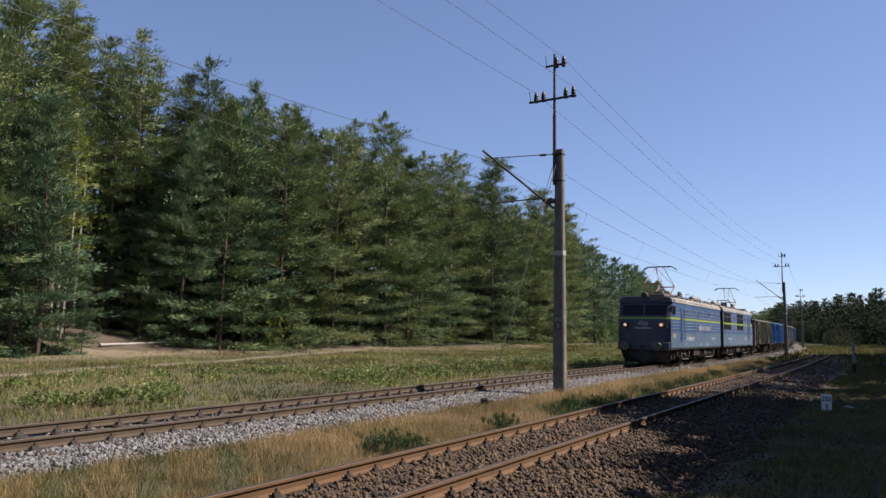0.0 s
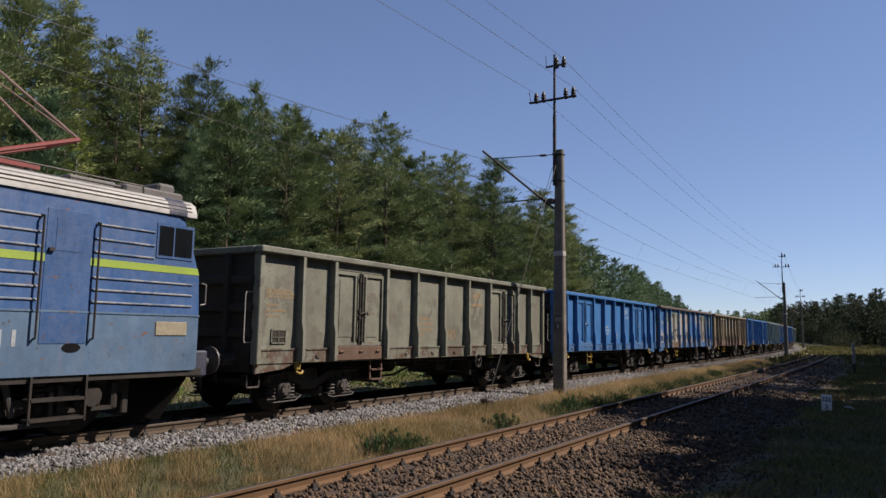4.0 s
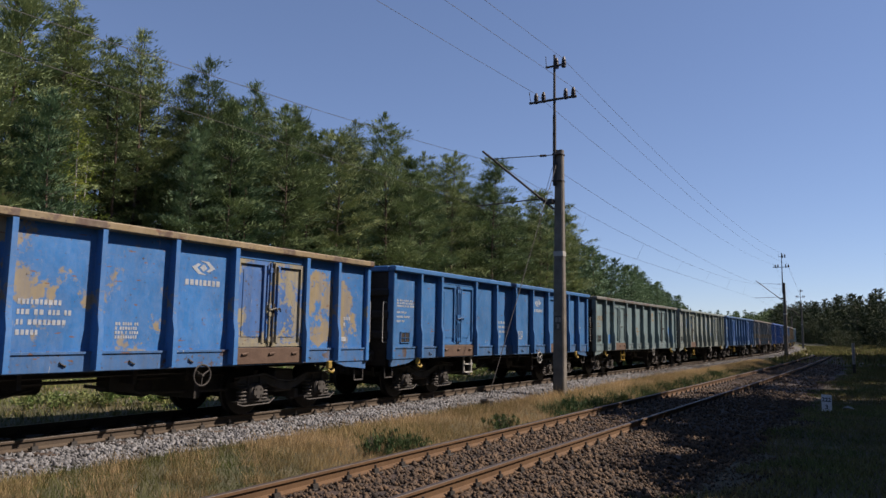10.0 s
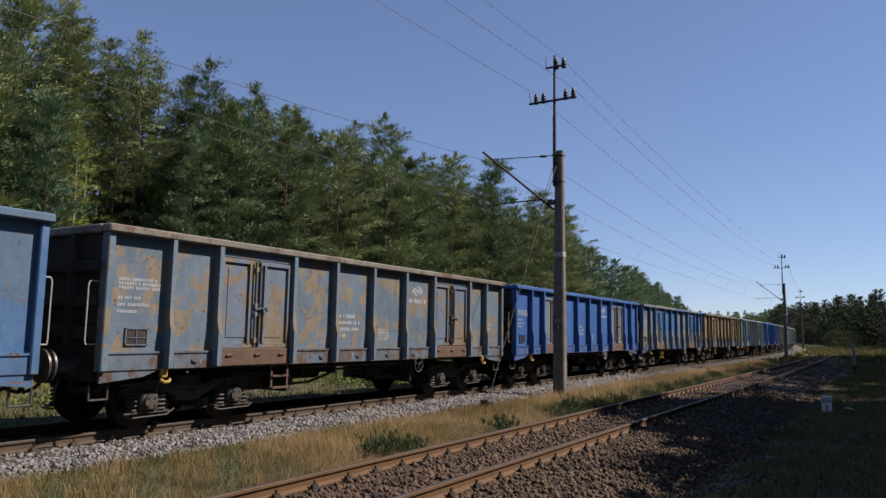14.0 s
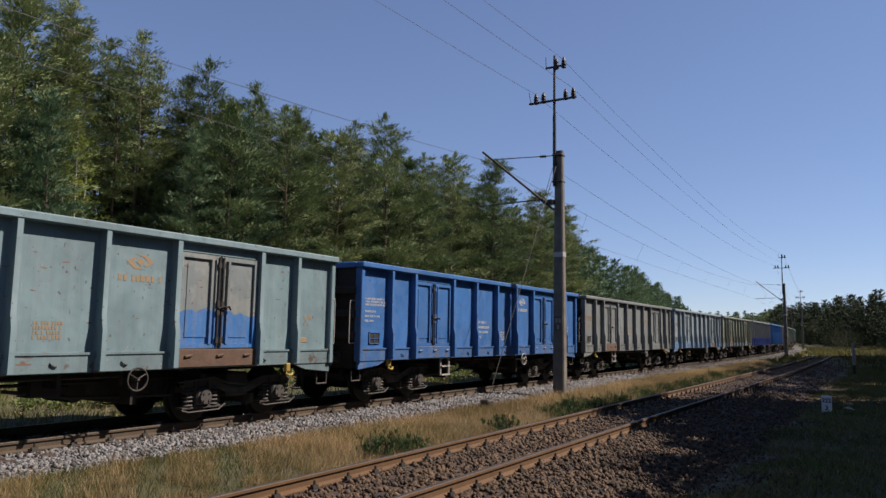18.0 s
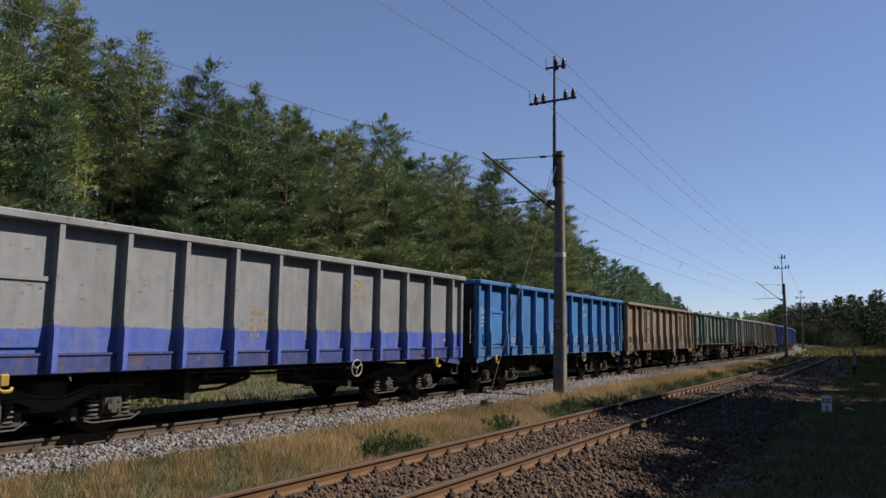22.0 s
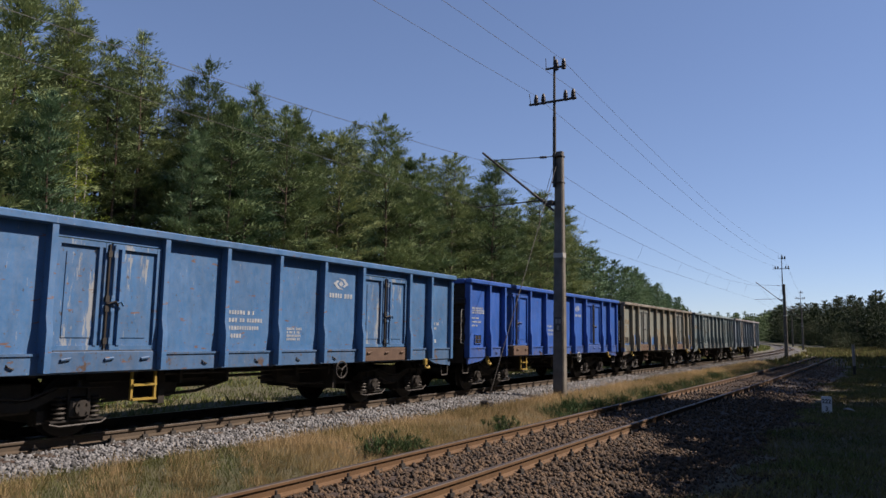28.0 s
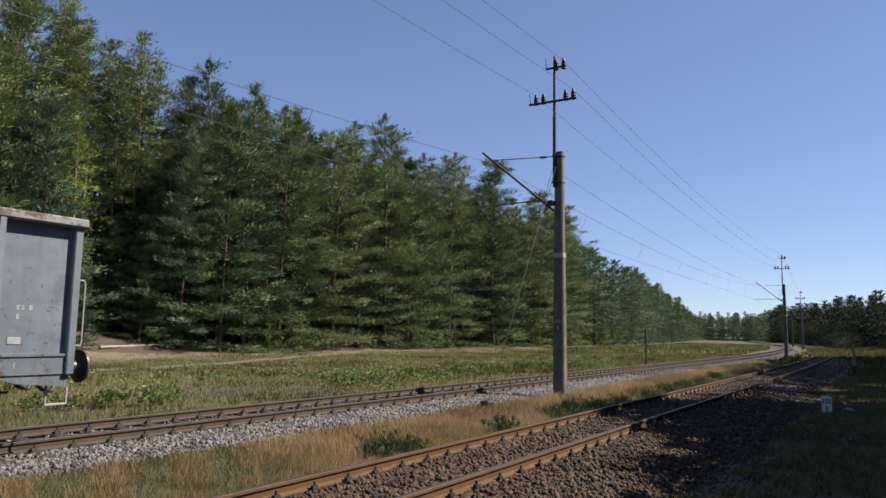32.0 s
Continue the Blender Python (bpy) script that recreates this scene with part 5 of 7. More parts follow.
    part("lashing_eyes", KIT["eyes"], STEEL, w)
    posts = POSTS if kind == "doors" else POSTS_B
    for x in posts:
        wide = kind == "doors" and abs(x) in (4.44, 2.58)
        shape = "short_rib" if i == 23 else "wide_rib" if wide else "rib"
        part("door_post" if wide else "stanchion", KIT[shape], body, w, m=Matrix.Translation((x, 0, 0)))
    ends = [-HALF + 0.05] + list(posts) + [HALF - 0.05]
    for j, (x0, x1) in enumerate(zip(ends, ends[1:])):
        if kind == "doors" and any(abs((x0 + x1) / 2 - (a + b) / 2) < 0.2 for a, b in DOORS):
            continue
        key = (round(x0, 2), round(x1, 2))
        if key not in KIT["panel"]:
            KIT["panel"][key] = panel_mesh(x0, x1)
        part("side_panel", KIT["panel"][key], (panels or {}).get(j, body), w)
    if kind == "doors":
        for (a, b), coat_of in zip(DOORS, door):
            mid = (a + b) / 2
            rusty = rng.random() < 0.55
            if i != 23:
                part("door_threshold", KIT["threshold"], RUST if rusty else sill, w, m=Matrix.Translation((mid, 0, 0)))
            part("lintel", lintel, body, w, m=Matrix.Translation((mid, 0, 0)))
            for side, x in ((0, a), (1, b)):
                d = part("door_leaf", KIT["leaf"][side], coat_of, w, m=Matrix.Translation((x, 0, 0)))
                part("door_latch", KIT["latch"], STEEL if rng.random() < 0.6 else coat_of, d, m=Matrix.Translation(((0.835 if side == 0 else -0.835), -SIDE_Y - 0.07, 0)))
        part("door_step", KIT["step"], step_mat, w, "step below the door", m=Matrix.Translation((-2.95, -SIDE_Y + 0.05, 0)))
    else:
        d = part("door_leaf", Geo().box(-5.75, -4.85, -SIDE_Y - 0.035, -SIDE_Y, 1.35, 2.3).box(-5.8, -5.7, -SIDE_Y - 0.06, -SIDE_Y, 1.33, 2.35).box(-4.9, -4.8, -SIDE_Y - 0.06, -SIDE_Y, 1.33, 2.35).box(-5.8, -4.8, -SIDE_Y - 0.06, -SIDE_Y, 2.3, 2.37), body, w)
    # lettering as plain bars, and the plain mark
    part("lettering", bars(-1.12, 2.02, (0.62, 0.8, 0.72, 0.3), 0.075, 0.07, rng), mark_mat, w, "faded white lettering")
    part("lettering", bars(-6.3, 2.45, (0.7, 0.8, 0.78), 0.05, 0.02, rng), mark_mat, w, "faded white lettering")
    part("lettering", bars(-6.3, 2.15, (0.4, 0.55, 0.35), 0.05, 0.06, rng), mark_mat, w, "faded white lettering")
    part("lettering", bars(0.35, 1.72, (0.42, 0.4, 0.42, 0.4), 0.05, 0.02, rng), mark_mat, w, "faded white lettering")
    if i != 23:
        part("emblem", emblem(1.95, 2.72, 0.19), mark_mat, w, "plain white mark")
        part("lettering", bars(1.58, 2.5, (0.76,), 0.1, 0.02, rng), mark_mat, w, "faded white lettering")
    for ob in w.children:
        if ob.name.startswith("lettering"):
            ob["kind"] = "stuff"
    if i == 2:
        g = Geo()
        for k in range(26):
            x = -5.0 + 0.36 * k
            if any(abs(x - q) < 0.25 for q in POSTS) or 13 < k < 19:
                continue
            dy = 0.05 if any(a < x < b for a, b in DOORS) else 0.008
            z = 1.75 + 0.35 * math.sin(k * 1.9)
            pts = [(x + 0.15 * math.cos(a * 1.3 + k), -SIDE_Y - dy, z + 0.3 * math.sin(a * (0.7 + 0.3 * (k % 3)))) for a in np.linspace(0, 4.0, 8)]
            g.tube(pts, 0.014, 4)
        part("scrawl", g, STEEL, w, "dark sprayed strokes without words")["kind"] = "stuff"
    if i == 21:
        g = Geo()
        for k in range(60):
            x, z = -5.9 + 0.2 * k, 1.5 + 0.08 * math.sin(k * 2.1)
            if any(abs(x - q) < 0.2 for q in POSTS_B) or 10 < k < 20:
                continue
            pts = [(x + 0.13 * math.cos(a * 1.7 + k), -SIDE_Y - 0.008, z + 0.12 * math.sin(a * (1.3 + k % 3))) for a in np.linspace(0, 4.5, 7)]
            g.tube(pts, 0.011, 4)
        part("scrawl", g, LETTER, w, "pale sprayed scrawl without words")["kind"] = "stuff"
    return w


lintel = Geo().box(-0.9, 0.9, -SIDE_Y - 0.05, -SIDE_Y + 0.02, 2.99, 3.13).mesh("lintel")
BLUE, DEEP = (0.02, 0.275, 0.8), (0.02, 0.12, 0.58)
TEAL = (0.3, 0.5, 0.57)
CREAM, MOSS, WHITISH = (0.66, 0.64, 0.54), (0.2, 0.34, 0.24), (0.74, 0.74, 0.72)
# kind, body, second coat, amount, size, painted band (colour, top, waviness), rust, door colour (second coat, amount), label
WAGONS = []


def coat(*row):
    WAGONS.append(row)


coat("doors", (0.4, 0.4, 0.31), (0.26, 0.27, 0.22), 0.3, 0.9, None, 0.4, None, "open wagon in faded grey-beige paint")
coat("doors", BLUE, None, 0, 1, None, 0.2, None, "bright blue steel open wagon with white lettering")
coat("doors", BLUE, (0.72, 0.7, 0.66), 0.3, 0.5, None, 0.2, (MOSS, (0.62, 0.62, 0.54), 0.5, (WHITISH, 2.35, 0.55)), "blue open wagon sprayed over with white and green")
coat("doors", (0.44, 0.37, 0.25), (0.33, 0.37, 0.38), 0.24, 0.7, ((0.2, 0.14, 0.11), 1.34, 0.12), 0.5, None, "rust-brown open wagon with faded paint")
coat("doors", BLUE, None, 0, 1, None, 0.2, None, "bright blue steel open wagon with yellow step")
coat("doors", TEAL, None, 0, 1, ((0.05, 0.16, 0.36), 1.2, 0.15), 0.25, (DEEP, (0.1, 0.2, 0.5), 0.2), "pale teal open wagon with one deep blue door")
coat("doors", (0.05, 0.3, 0.84), (0.55, 0.45, 0.27), 0.36, 0.6, None, 0.3, ((0.06, 0.26, 0.72), (0.5, 0.45, 0.3), 0.5), "blue open wagon with ochre patches")
coat("doors", (0.05, 0.26, 0.68), None, 0, 1, None, 0.25, None, "blue steel open wagon")
coat("doors", (0.32, 0.47, 0.5), None, 0, 1, None, 0.35, None, "grey-green open wagon with blue patches")
coat("doors", (0.48, 0.55, 0.5), (0.13, 0.33, 0.62), 0.2, 1.5, None, 0.35, None, "pale grey-green open wagon with blue patches")
coat("doors", (0.07, 0.27, 0.62), (0.12, 0.28, 0.46), 0.4, 0.5, None, 0.25, ((0.04, 0.25, 0.75), (0.1, 0.28, 0.6), 0.2), "mid-blue open wagon with rusty thresholds")
coat("doors", (0.21, 0.33, 0.47), (0.42, 0.35, 0.24), 0.36, 1.9, None, 0.5, ((0.37, 0.31, 0.22), (0.2, 0.31, 0.46), 0.4), "peeling ochre and blue open wagon")
coat("doors", (0.03, 0.19, 0.7), None, 0, 1, None, 0.25, ((0.3, 0.36, 0.42), (0.1, 0.2, 0.45), 0.3), "deep blue open wagon with grey doors")
coat("doors", (0.04, 0.24, 0.66), (0.38, 0.4, 0.36), 0.45, 0.8, None, 0.4, None, "blue open wagon with flaking grey patches")
coat("doors", (0.52, 0.39, 0.225), (0.2, 0.12, 0.07), 0.2, 5.5, ((0.055, 0.11, 0.16), 1.4, 0.06), 0.6, None, "ochre open wagon flaking over a blue base")
coat("doors", (0.33, 0.51, 0.57), None, 0, 1, None, 0.3, ((0.4, 0.46, 0.46), (0.3, 0.38, 0.4), 0.4, (BLUE, 1.92, 0.12)), "teal open wagon with blue-bottomed doors")
coat("doors", (0.035, 0.24, 0.74), None, 0, 1, None, 0.2, None, "clean blue open wagon with white lettering")
coat("doors", (0.41, 0.45, 0.46), (0.33, 0.37, 0.38), 0.4, 0.7, None, 0.35, None, "dusty grey open wagon")
coat("doors", (0.48, 0.59, 0.67), None, 0, 1, ((0.14, 0.27, 0.46), 1.42, 0.25), 0.2, None, "whitish open wagon with a blue lower edge")
coat("doors", (0.43, 0.49, 0.4), (0.36, 0.4, 0.31), 0.4, 0.7, ((0.15, 0.27, 0.4), 1.22, 0.25), 0.45, None, "pale grey-green open wagon with a bluish lower edge")
coat("plain", (0.43, 0.46, 0.49), None, 0, 1, ((0.03, 0.075, 0.32), 1.62, 0.04), 0.25, None, "grey open wagon with a blue lower half")
coat("plain", (0.05, 0.3, 0.82), None, 0, 1, None, 0.2, None, "blue open wagon with closely spaced ribs and scrawls")
coat("doors", (0.43, 0.35, 0.25), (0.48, 0.4, 0.3), 0.45, 0.7, None, 0.55, None, "faded rusty brown open wagon")
coat("doors", (0.26, 0.38, 0.32), (0.1, 0.34, 0.3), 0.3, 0.4, None, 0.45, None, "green open wagon with large yellow lettering and no side sill")
coat("doors", (0.47, 0.52, 0.48), (0.47, 0.4, 0.28), 0.22, 0.7, ((0.075, 0.05, 0.04), 1.3, 0.05), 0.4, None, "pale grey-green open wagon with a rusty sill")
coat("doors", (0.36, 0.38, 0.32), (0.43, 0.41, 0.33), 0.35, 0.7, None, 0.4, None, "grey-green weathered open wagon")
coat("doors", (0.29, 0.35, 0.38), (0.03, 0.12, 0.6), 0.55, 0.25, None, 0.25, (DEEP, (0.04, 0.12, 0.5), 0.2), "pale grey open wagon with deep blue panels")
coat("doors", (0.08, 0.3, 0.66), None, 0, 1, None, 0.3, ((0.08, 0.3, 0.66), (0.5, 0.56, 0.62), 0.16), "mid-blue open wagon with rusty steps")
coat("doors", (0.02, 0.165, 0.64), None, 0, 1, None, 0.12, None, "deep blue open wagon with fresh white lettering")
coat("doors", (0.45, 0.46, 0.4), (0.5, 0.43, 0.31), 0.42, 0.7, ((0.04, 0.1, 0.26), 1.1, 0.35), 0.5, ((0.4, 0.45, 0.43), (0.34, 0.38, 0.37), 0.4, ((0.05, 0.16, 0.42), 1.42, 0.12)), "beige open wagon with blue paint patches")
coat("doors", (0.32, 0.43, 0.46), (0.38, 0.44, 0.44), 0.35, 0.8, None, 0.4, None, "dull teal open wagon with rusty thresholds")
coat("doors", (0.34, 0.44, 0.53), (0.25, 0.35, 0.46), 0.35, 0.6, None, 0.45, ((0.26, 0.3, 0.33), (0.74, 0.74, 0.72), 0.62), "grey open wagon with white streaked doors, last of the train")
# panels in coats of their own, counted along the side: coat, second coat, amount; "low" and "two" are painted below a height
COATS = {
    2: {0: ("two", BLUE, WHITISH, 1.75, 0.5), 1: ("two", MOSS, WHITISH, 2.5, 0.5), 3: ("two", (0.6, 0.62, 0.52), WHITISH, 2.6, 0.5), 4: ("two", CREAM, WHITISH, 2.2, 0.6), 5: ("two", BLUE, WHITISH, 1.5, 0.4),
        8: ("two", MOSS, WHITISH, 2.2, 0.5), 9: ("two", MOSS, BLUE, 2.1, 0.3), "rim": (0.16, 0.12, 0.1)},
    5: {1: (DEEP, TEAL, 0.2), "door2": (TEAL, (0.3, 0.5, 0.58), 0.3, ((0.03, 0.1, 0.4), 1.5, 0.1))},
    6: {"rim": (0.36, 0.27, 0.14)},
    8: {1: ("low", BLUE, 1.6), 8: ("low", BLUE, 2.05), 9: ("low", (0.1, 0.25, 0.45), 1.42), "rim": (0.24, 0.25, 0.23)},
    9: {9: ("low", (0.06, 0.26, 0.6), 1.7)},
    10: {5: ((0.04, 0.25, 0.75), (0.1, 0.28, 0.6), 0.2), 6: ((0.04, 0.25, 0.75), (0.1, 0.28, 0.6), 0.2)},
    11: {"rim": (0.27, 0.255, 0.21)},
    29: {0: ("low", BLUE, 1.35), 1: ("low", BLUE, 1.7), 3: ("low", BLUE, 1.62), 9: ("low", BLUE, 1.75), "rim": (0.36, 0.33, 0.27)},
    31: {"rim": (0.44, 0.45, 0.46), 1: ("low", BLUE, 1.45)},
    14: {"rim": (0.24, 0.25, 0.21)},
}
wagons = []


def make_wagons():
    rng = random.Random(8)
    for i, (kind, body, second, amount, size, band, rust, door, label) in enumerate(WAGONS):
        sd = 11.7 * i + 3
        if body[2] > 2.5 * body[1]:
            body = (0.6 * body[0], body[1] + 0.03 * body[2], 1.06 * body[2])
        elif body[1] >= body[0]:
            body = (0.92 * body[0], body[1], 1.02 * body[2])
        fresh, blue = rust < 0.15, body[2] > 2 * body[1]
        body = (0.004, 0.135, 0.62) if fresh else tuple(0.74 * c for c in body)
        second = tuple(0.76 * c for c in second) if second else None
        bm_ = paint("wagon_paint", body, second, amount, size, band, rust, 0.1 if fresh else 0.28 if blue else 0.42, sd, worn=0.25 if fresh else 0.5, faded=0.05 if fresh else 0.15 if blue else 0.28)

        def door_coat(d, q):
            low = (tuple(0.4 * c for c in d[3][0]), *d[3][1:]) if len(d) > 3 else None
            return paint("door_paint", tuple(0.78 * c for c in d[0]), tuple(0.85 * c for c in d[1]), d[2], 1.1, low, rust + 0.1, 0.5, sd + q, drip=i in (2, 27, 31), worn=0.6)
        dm = bm_ if door is None else door_coat(door, 2)
        dm2 = door_coat(COATS[i]["door2"], 6) if "door2" in COATS.get(i, {}) else dm
        sill = paint("sill_paint", band[0] if band and band[1] >= 1.3 else tuple(0.8 * c + 0.02 for c in body), (0.14, 0.085, 0.06), 0.45 if rust >= 0.4 and i < 31 else 0.1, 2.6, None, rust + 0.15, 0.6, sd + 4)
        fm = GRIME if rng.random() < 0.75 else STEEL
        stepm = rng.choice((YELLOW, YELLOW, WHITEPAINT, RUST))
        mark = YELLOWMARK if i < 31 and body[0] > 0.16 and rng.random() < 0.75 else LETTER
        mark = YELLOWMARK if i in (19, 23, 29) else mark
        panels, rim = {}, bm_
        for j, col in COATS.get(i, {}).items():
            if j == "rim":
                rim = paint("rim_paint", col, (0.16, 0.1, 0.07), 0.3, 1.5, None, 0.6, 0.5, sd + 5)
            elif j == "door2":
                continue
            elif col[0] == "two":
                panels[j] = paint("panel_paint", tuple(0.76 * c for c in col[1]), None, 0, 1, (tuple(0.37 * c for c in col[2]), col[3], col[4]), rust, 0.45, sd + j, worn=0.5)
            elif col[0] == "low":
                panels[j] = paint("panel_paint", body, None, 0, 1, (tuple(0.42 * c for c in col[1]), col[2], 0.05), rust, 0.45, sd + j)
            else:
                panels[j] = paint("panel_paint", tuple(0.78 * c for c in col[0]), tuple(0.78 * c for c in col[1]), col[2], 0.8, None, rust, 0.45, sd + j, drip=len(col) > 3)
        wagons.append(make_wagon(i, kind, bm_, (dm, dm2), sill, fm, label, rng, stepm, mark, WHITEPAINT if rng.random() < 0.6 else GRIME, panels, rim))


YELLOWMARK = surf("faded_orange_lettering", (0.5, 0.33, 0.17), (0.4, 0.33, 0.22), 8, 0.7, bumpy=0.0)
make_wagons()


# ---- locomotive of two units ----
L_UP = paint("loco_blue", (0.022, 0.125, 0.36), None, 0, 1, None, 0.04, 0.2, 2.0, worn=0.1, faded=0.12)
L_LOW = paint("loco_lower_blue", (0.1, 0.21, 0.36), None, 0, 1, None, 0.06, 0.3, 5.0, worn=0.15, faded=0.15)
# body blue made near-black: the cab front's shade is in the colour
L_SHADE = paint("loco_front_blue", (0.02, 0.035, 0.09), None, 0, 1, None, 0.05, 0.3, 9.0, worn=0.2)
# ridges lighter than the body: worn edges plus a painted sunlit highlight
L_RIDGE = paint("worn_ridge_blue", (0.17, 0.26, 0.4), (0.42, 0.45, 0.48), 0.5, 3.0, None, 0.1, 0.3, 7.0, worn=0.6)
L_STRIPE = surf("lime_stripe", (0.46, 0.66, 0.09), (0.37, 0.54, 0.09), 3, 0.5, bumpy=0.0)
L_ROOF = surf("light_grey_roof", (0.74, 0.76, 0.74), (0.42, 0.42, 0.4), 1.6, 0.7, 0.0, fine=20, stretch=(0.5, 2, 1))
L_RED = surf("red_oxide_paint", (0.4, 0.055, 0.05), (0.25, 0.06, 0.045), 4, 0.6)
L_ARM = surf("pink_grey_arm", (0.45, 0.3, 0.27), (0.35, 0.22, 0.2), 4, 0.6)
GLASS = surf("dark_glass", (0.012, 0.016, 0.02), (0.02, 0.025, 0.03), 2, 0.08, 0.0, bumpy=0.0)
GLASS.node_tree.nodes["Principled BSDF"].inputs["Specular IOR Level"].default_value = 0.22
GRILLE = surf("dark_grille", (0.012, 0.013, 0.016), (0.02, 0.02, 0.022), 5, 0.95)
GRILLE.node_tree.nodes["Principled BSDF"].inputs["Specular IOR Level"].default_value = 0.08
LAMPGLOW = surf("headlight_glow", (1.0, 0.62, 0.36), (1.0, 0.6, 0.34), 2, 0.3, bumpy=0.0, glow=0.7)
REDLAMP = surf("dark_lamp_ring", (0.07, 0.03, 0.028), (0.05, 0.025, 0.022), 4, 0.4, bumpy=0.0)
ALU = surf("bare_metal_trim", (0.36, 0.36, 0.36), (0.22, 0.22, 0.22), 6, 0.6, 0.2, bumpy=0.05)
LW, LH = 1.5, 7.02
SIDES = (0, 7, 8, 9, 10)


def nose(z):
    """How far the cab front stands back at a height."""
    return float(np.interp(z, [0.95, 1.9, 2.6, 3.1, 3.65], [0.0, 0.0, 0.04, 0.2, 0.42]))


def shell(zs, d=0.0, edges=range(11)):
    """The body's skin over the given heights; the cab is at -x. edges: 1 to 6 are the cab front."""
    vs, k = [], 9
    for z in zs:
        f = -LH + nose(z) - d
        w = LW + d
        half = [(f, 0.0), (f + 0.02, 0.7), (f + 0.07, w - 0.22), (f + 0.2, w - 0.04), (f + 0.34, w)]
        ringp = [(x, -y) for x, y in half[::-1]] + half[1:]
        ringp += [(LH, w), (LH, -w)]
        vs += [(x, y, z) for x, y in ringp]
    n = 11
    fs = [(i * n + j, i * n + (j + 1) % n, (i + 1) * n + (j + 1) % n, (i + 1) * n + j) for i in range(len(zs) - 1) for j in edges]
    used = sorted({q for f in fs for q in f})
    place = {q: k for k, q in enumerate(used)}
    return Geo().add([vs[q] for q in used], [tuple(place[q] for q in f) for f in fs])


def ridge(z, x0, x1):
    y = -LW
    return Geo().prism([(y + 0.004, z - 0.02), (y - 0.02, z - 0.008), (y - 0.02, z + 0.008), (y + 0.004, z + 0.02)], "x", x0, x1)


def l_bogie_meshes():
    g = Geo()
    for y in (-1.12, 1.12):
        a, b = y - 0.07, y + 0.07
        g.prism([(-2.1, 0.62), (-2.1, 0.84), (-1.0, 0.84), (-0.5, 0.62), (0.5, 0.62), (1.0, 0.84), (2.1, 0.84), (2.1, 0.62), (0.9, 0.6), (0.5, 0.4), (-0.5, 0.4), (-0.9, 0.6)], "y", a, b)
    g.box(-0.3, 0.3, -1.05, 1.05, 0.45, 0.82)
    for x in (-2.1, 2.1):
        g.box(x - 0.07, x + 0.07, -1.1, 1.1, 0.62, 0.82)
    bog = g.mesh("bogie")
    w = Geo().cyl((0, -1.1, 0), (0, 1.1, 0), 0.1, 10)
    for y, s in ((-0.753, 1), (0.753, -1)):
        w.lathe((0, y, 0), (0, s, 0), [(-0.065, 0.5), (-0.065, 0.6), (-0.055, 0.61), (0.04, 0.615), (0.06, 0.64), (0.075, 0.64), (0.075, 0.54), (0.03, 0.5), (0.03, 0.2), (0.1, 0.18)], 24)
    wh = w.mesh("wheelset")
    b = Geo().cbox(-0.2, 0.2, -0.12, 0.12, -0.17, 0.15, 0.04).cyl((0, -0.2, 0), (0, 0.1, 0), 0.15, 12)
    for d in (-0.42, 0.42):
        b.cyl((d, -0.05, -0.2), (d, -0.05, 0.18), 0.07, 8)
        b.box(min(d, 0) - 0.02, max(d, 0) + 0.02, -0.1, 0.0, -0.22, -0.16)
    ax = b.mesh("axle_box")
    p = Geo()
    for i in range(6):
        p.ring((0, 0, 0.07 * i - 0.18), (0, 0, 1), 0.1, 0.027, 9, 4)
    p.cyl((0, 0, -0.22), (0, 0, 0.3), 0.05, 6)
    return bog, wh, ax, p.mesh("spring")


L_BOGIE = l_bogie_meshes()
loco_units = []


def pantograph(u, x):
    """A raised diamond pantograph over x."""
    g = Geo()
    for y in (-0.62, 0.62):
        g.box(x - 1.05, x + 1.05, y - 0.045, y + 0.045, 4.12, 4.2)
    for d in (-1.0, -0.3, 0.3, 1.0):
        g.box(x + d - 0.04, x + d + 0.04, -0.62, 0.62, 4.12, 4.19)
    p = part("pantograph", g, L_RED, u, "red pantograph base with raised arms")
    for d in (-0.9, 0.9):
        for y in (-0.62, 0.62):
            ins = Geo().lathe((x + d, y, 3.84), (0, 0, 1), [(0, 0.06), (0.06, 0.09), (0.09, 0.05), (0.15, 0.09), (0.19, 0.05), (0.28, 0.06)], 10)
            part("insulator", ins, CERAMIC, p)
    for s in (-1, 1):
        head = Geo()
        for y in (-0.5, 0.5):
            part("lower_arm", Geo().cyl((x + s * 0.25, y, 4.22), (x + s * 1.75, y * 0.9, 4.72), 0.035, 7), L_RED, p)
            part("upper_arm", Geo().cyl((x + s * 1.75, y * 0.9, 4.72), (x + s * 0.12, y * 0.45, 5.66), 0.018, 6), L_ARM, p)
        part("knee_tube", Geo().cyl((x + s * 1.75, -0.45, 4.72), (x + s * 1.75, 0.45, 4.72), 0.03, 6), L_RED, p)
        part("cross_stay", Geo().cyl((x + s * 1.75, -0.45, 4.72), (x + s * 0.12, 0.22, 5.66), 0.012, 5), L_ARM, p)
        head.tube([(x + s * 0.15, -0.98, 5.56), (x + s * 0.15, -0.7, 5.72), (x + s * 0.15, 0.7, 5.72), (x + s * 0.15, 0.98, 5.56)], 0.024, 6)
        part("collector_strip", head, STEEL, p)


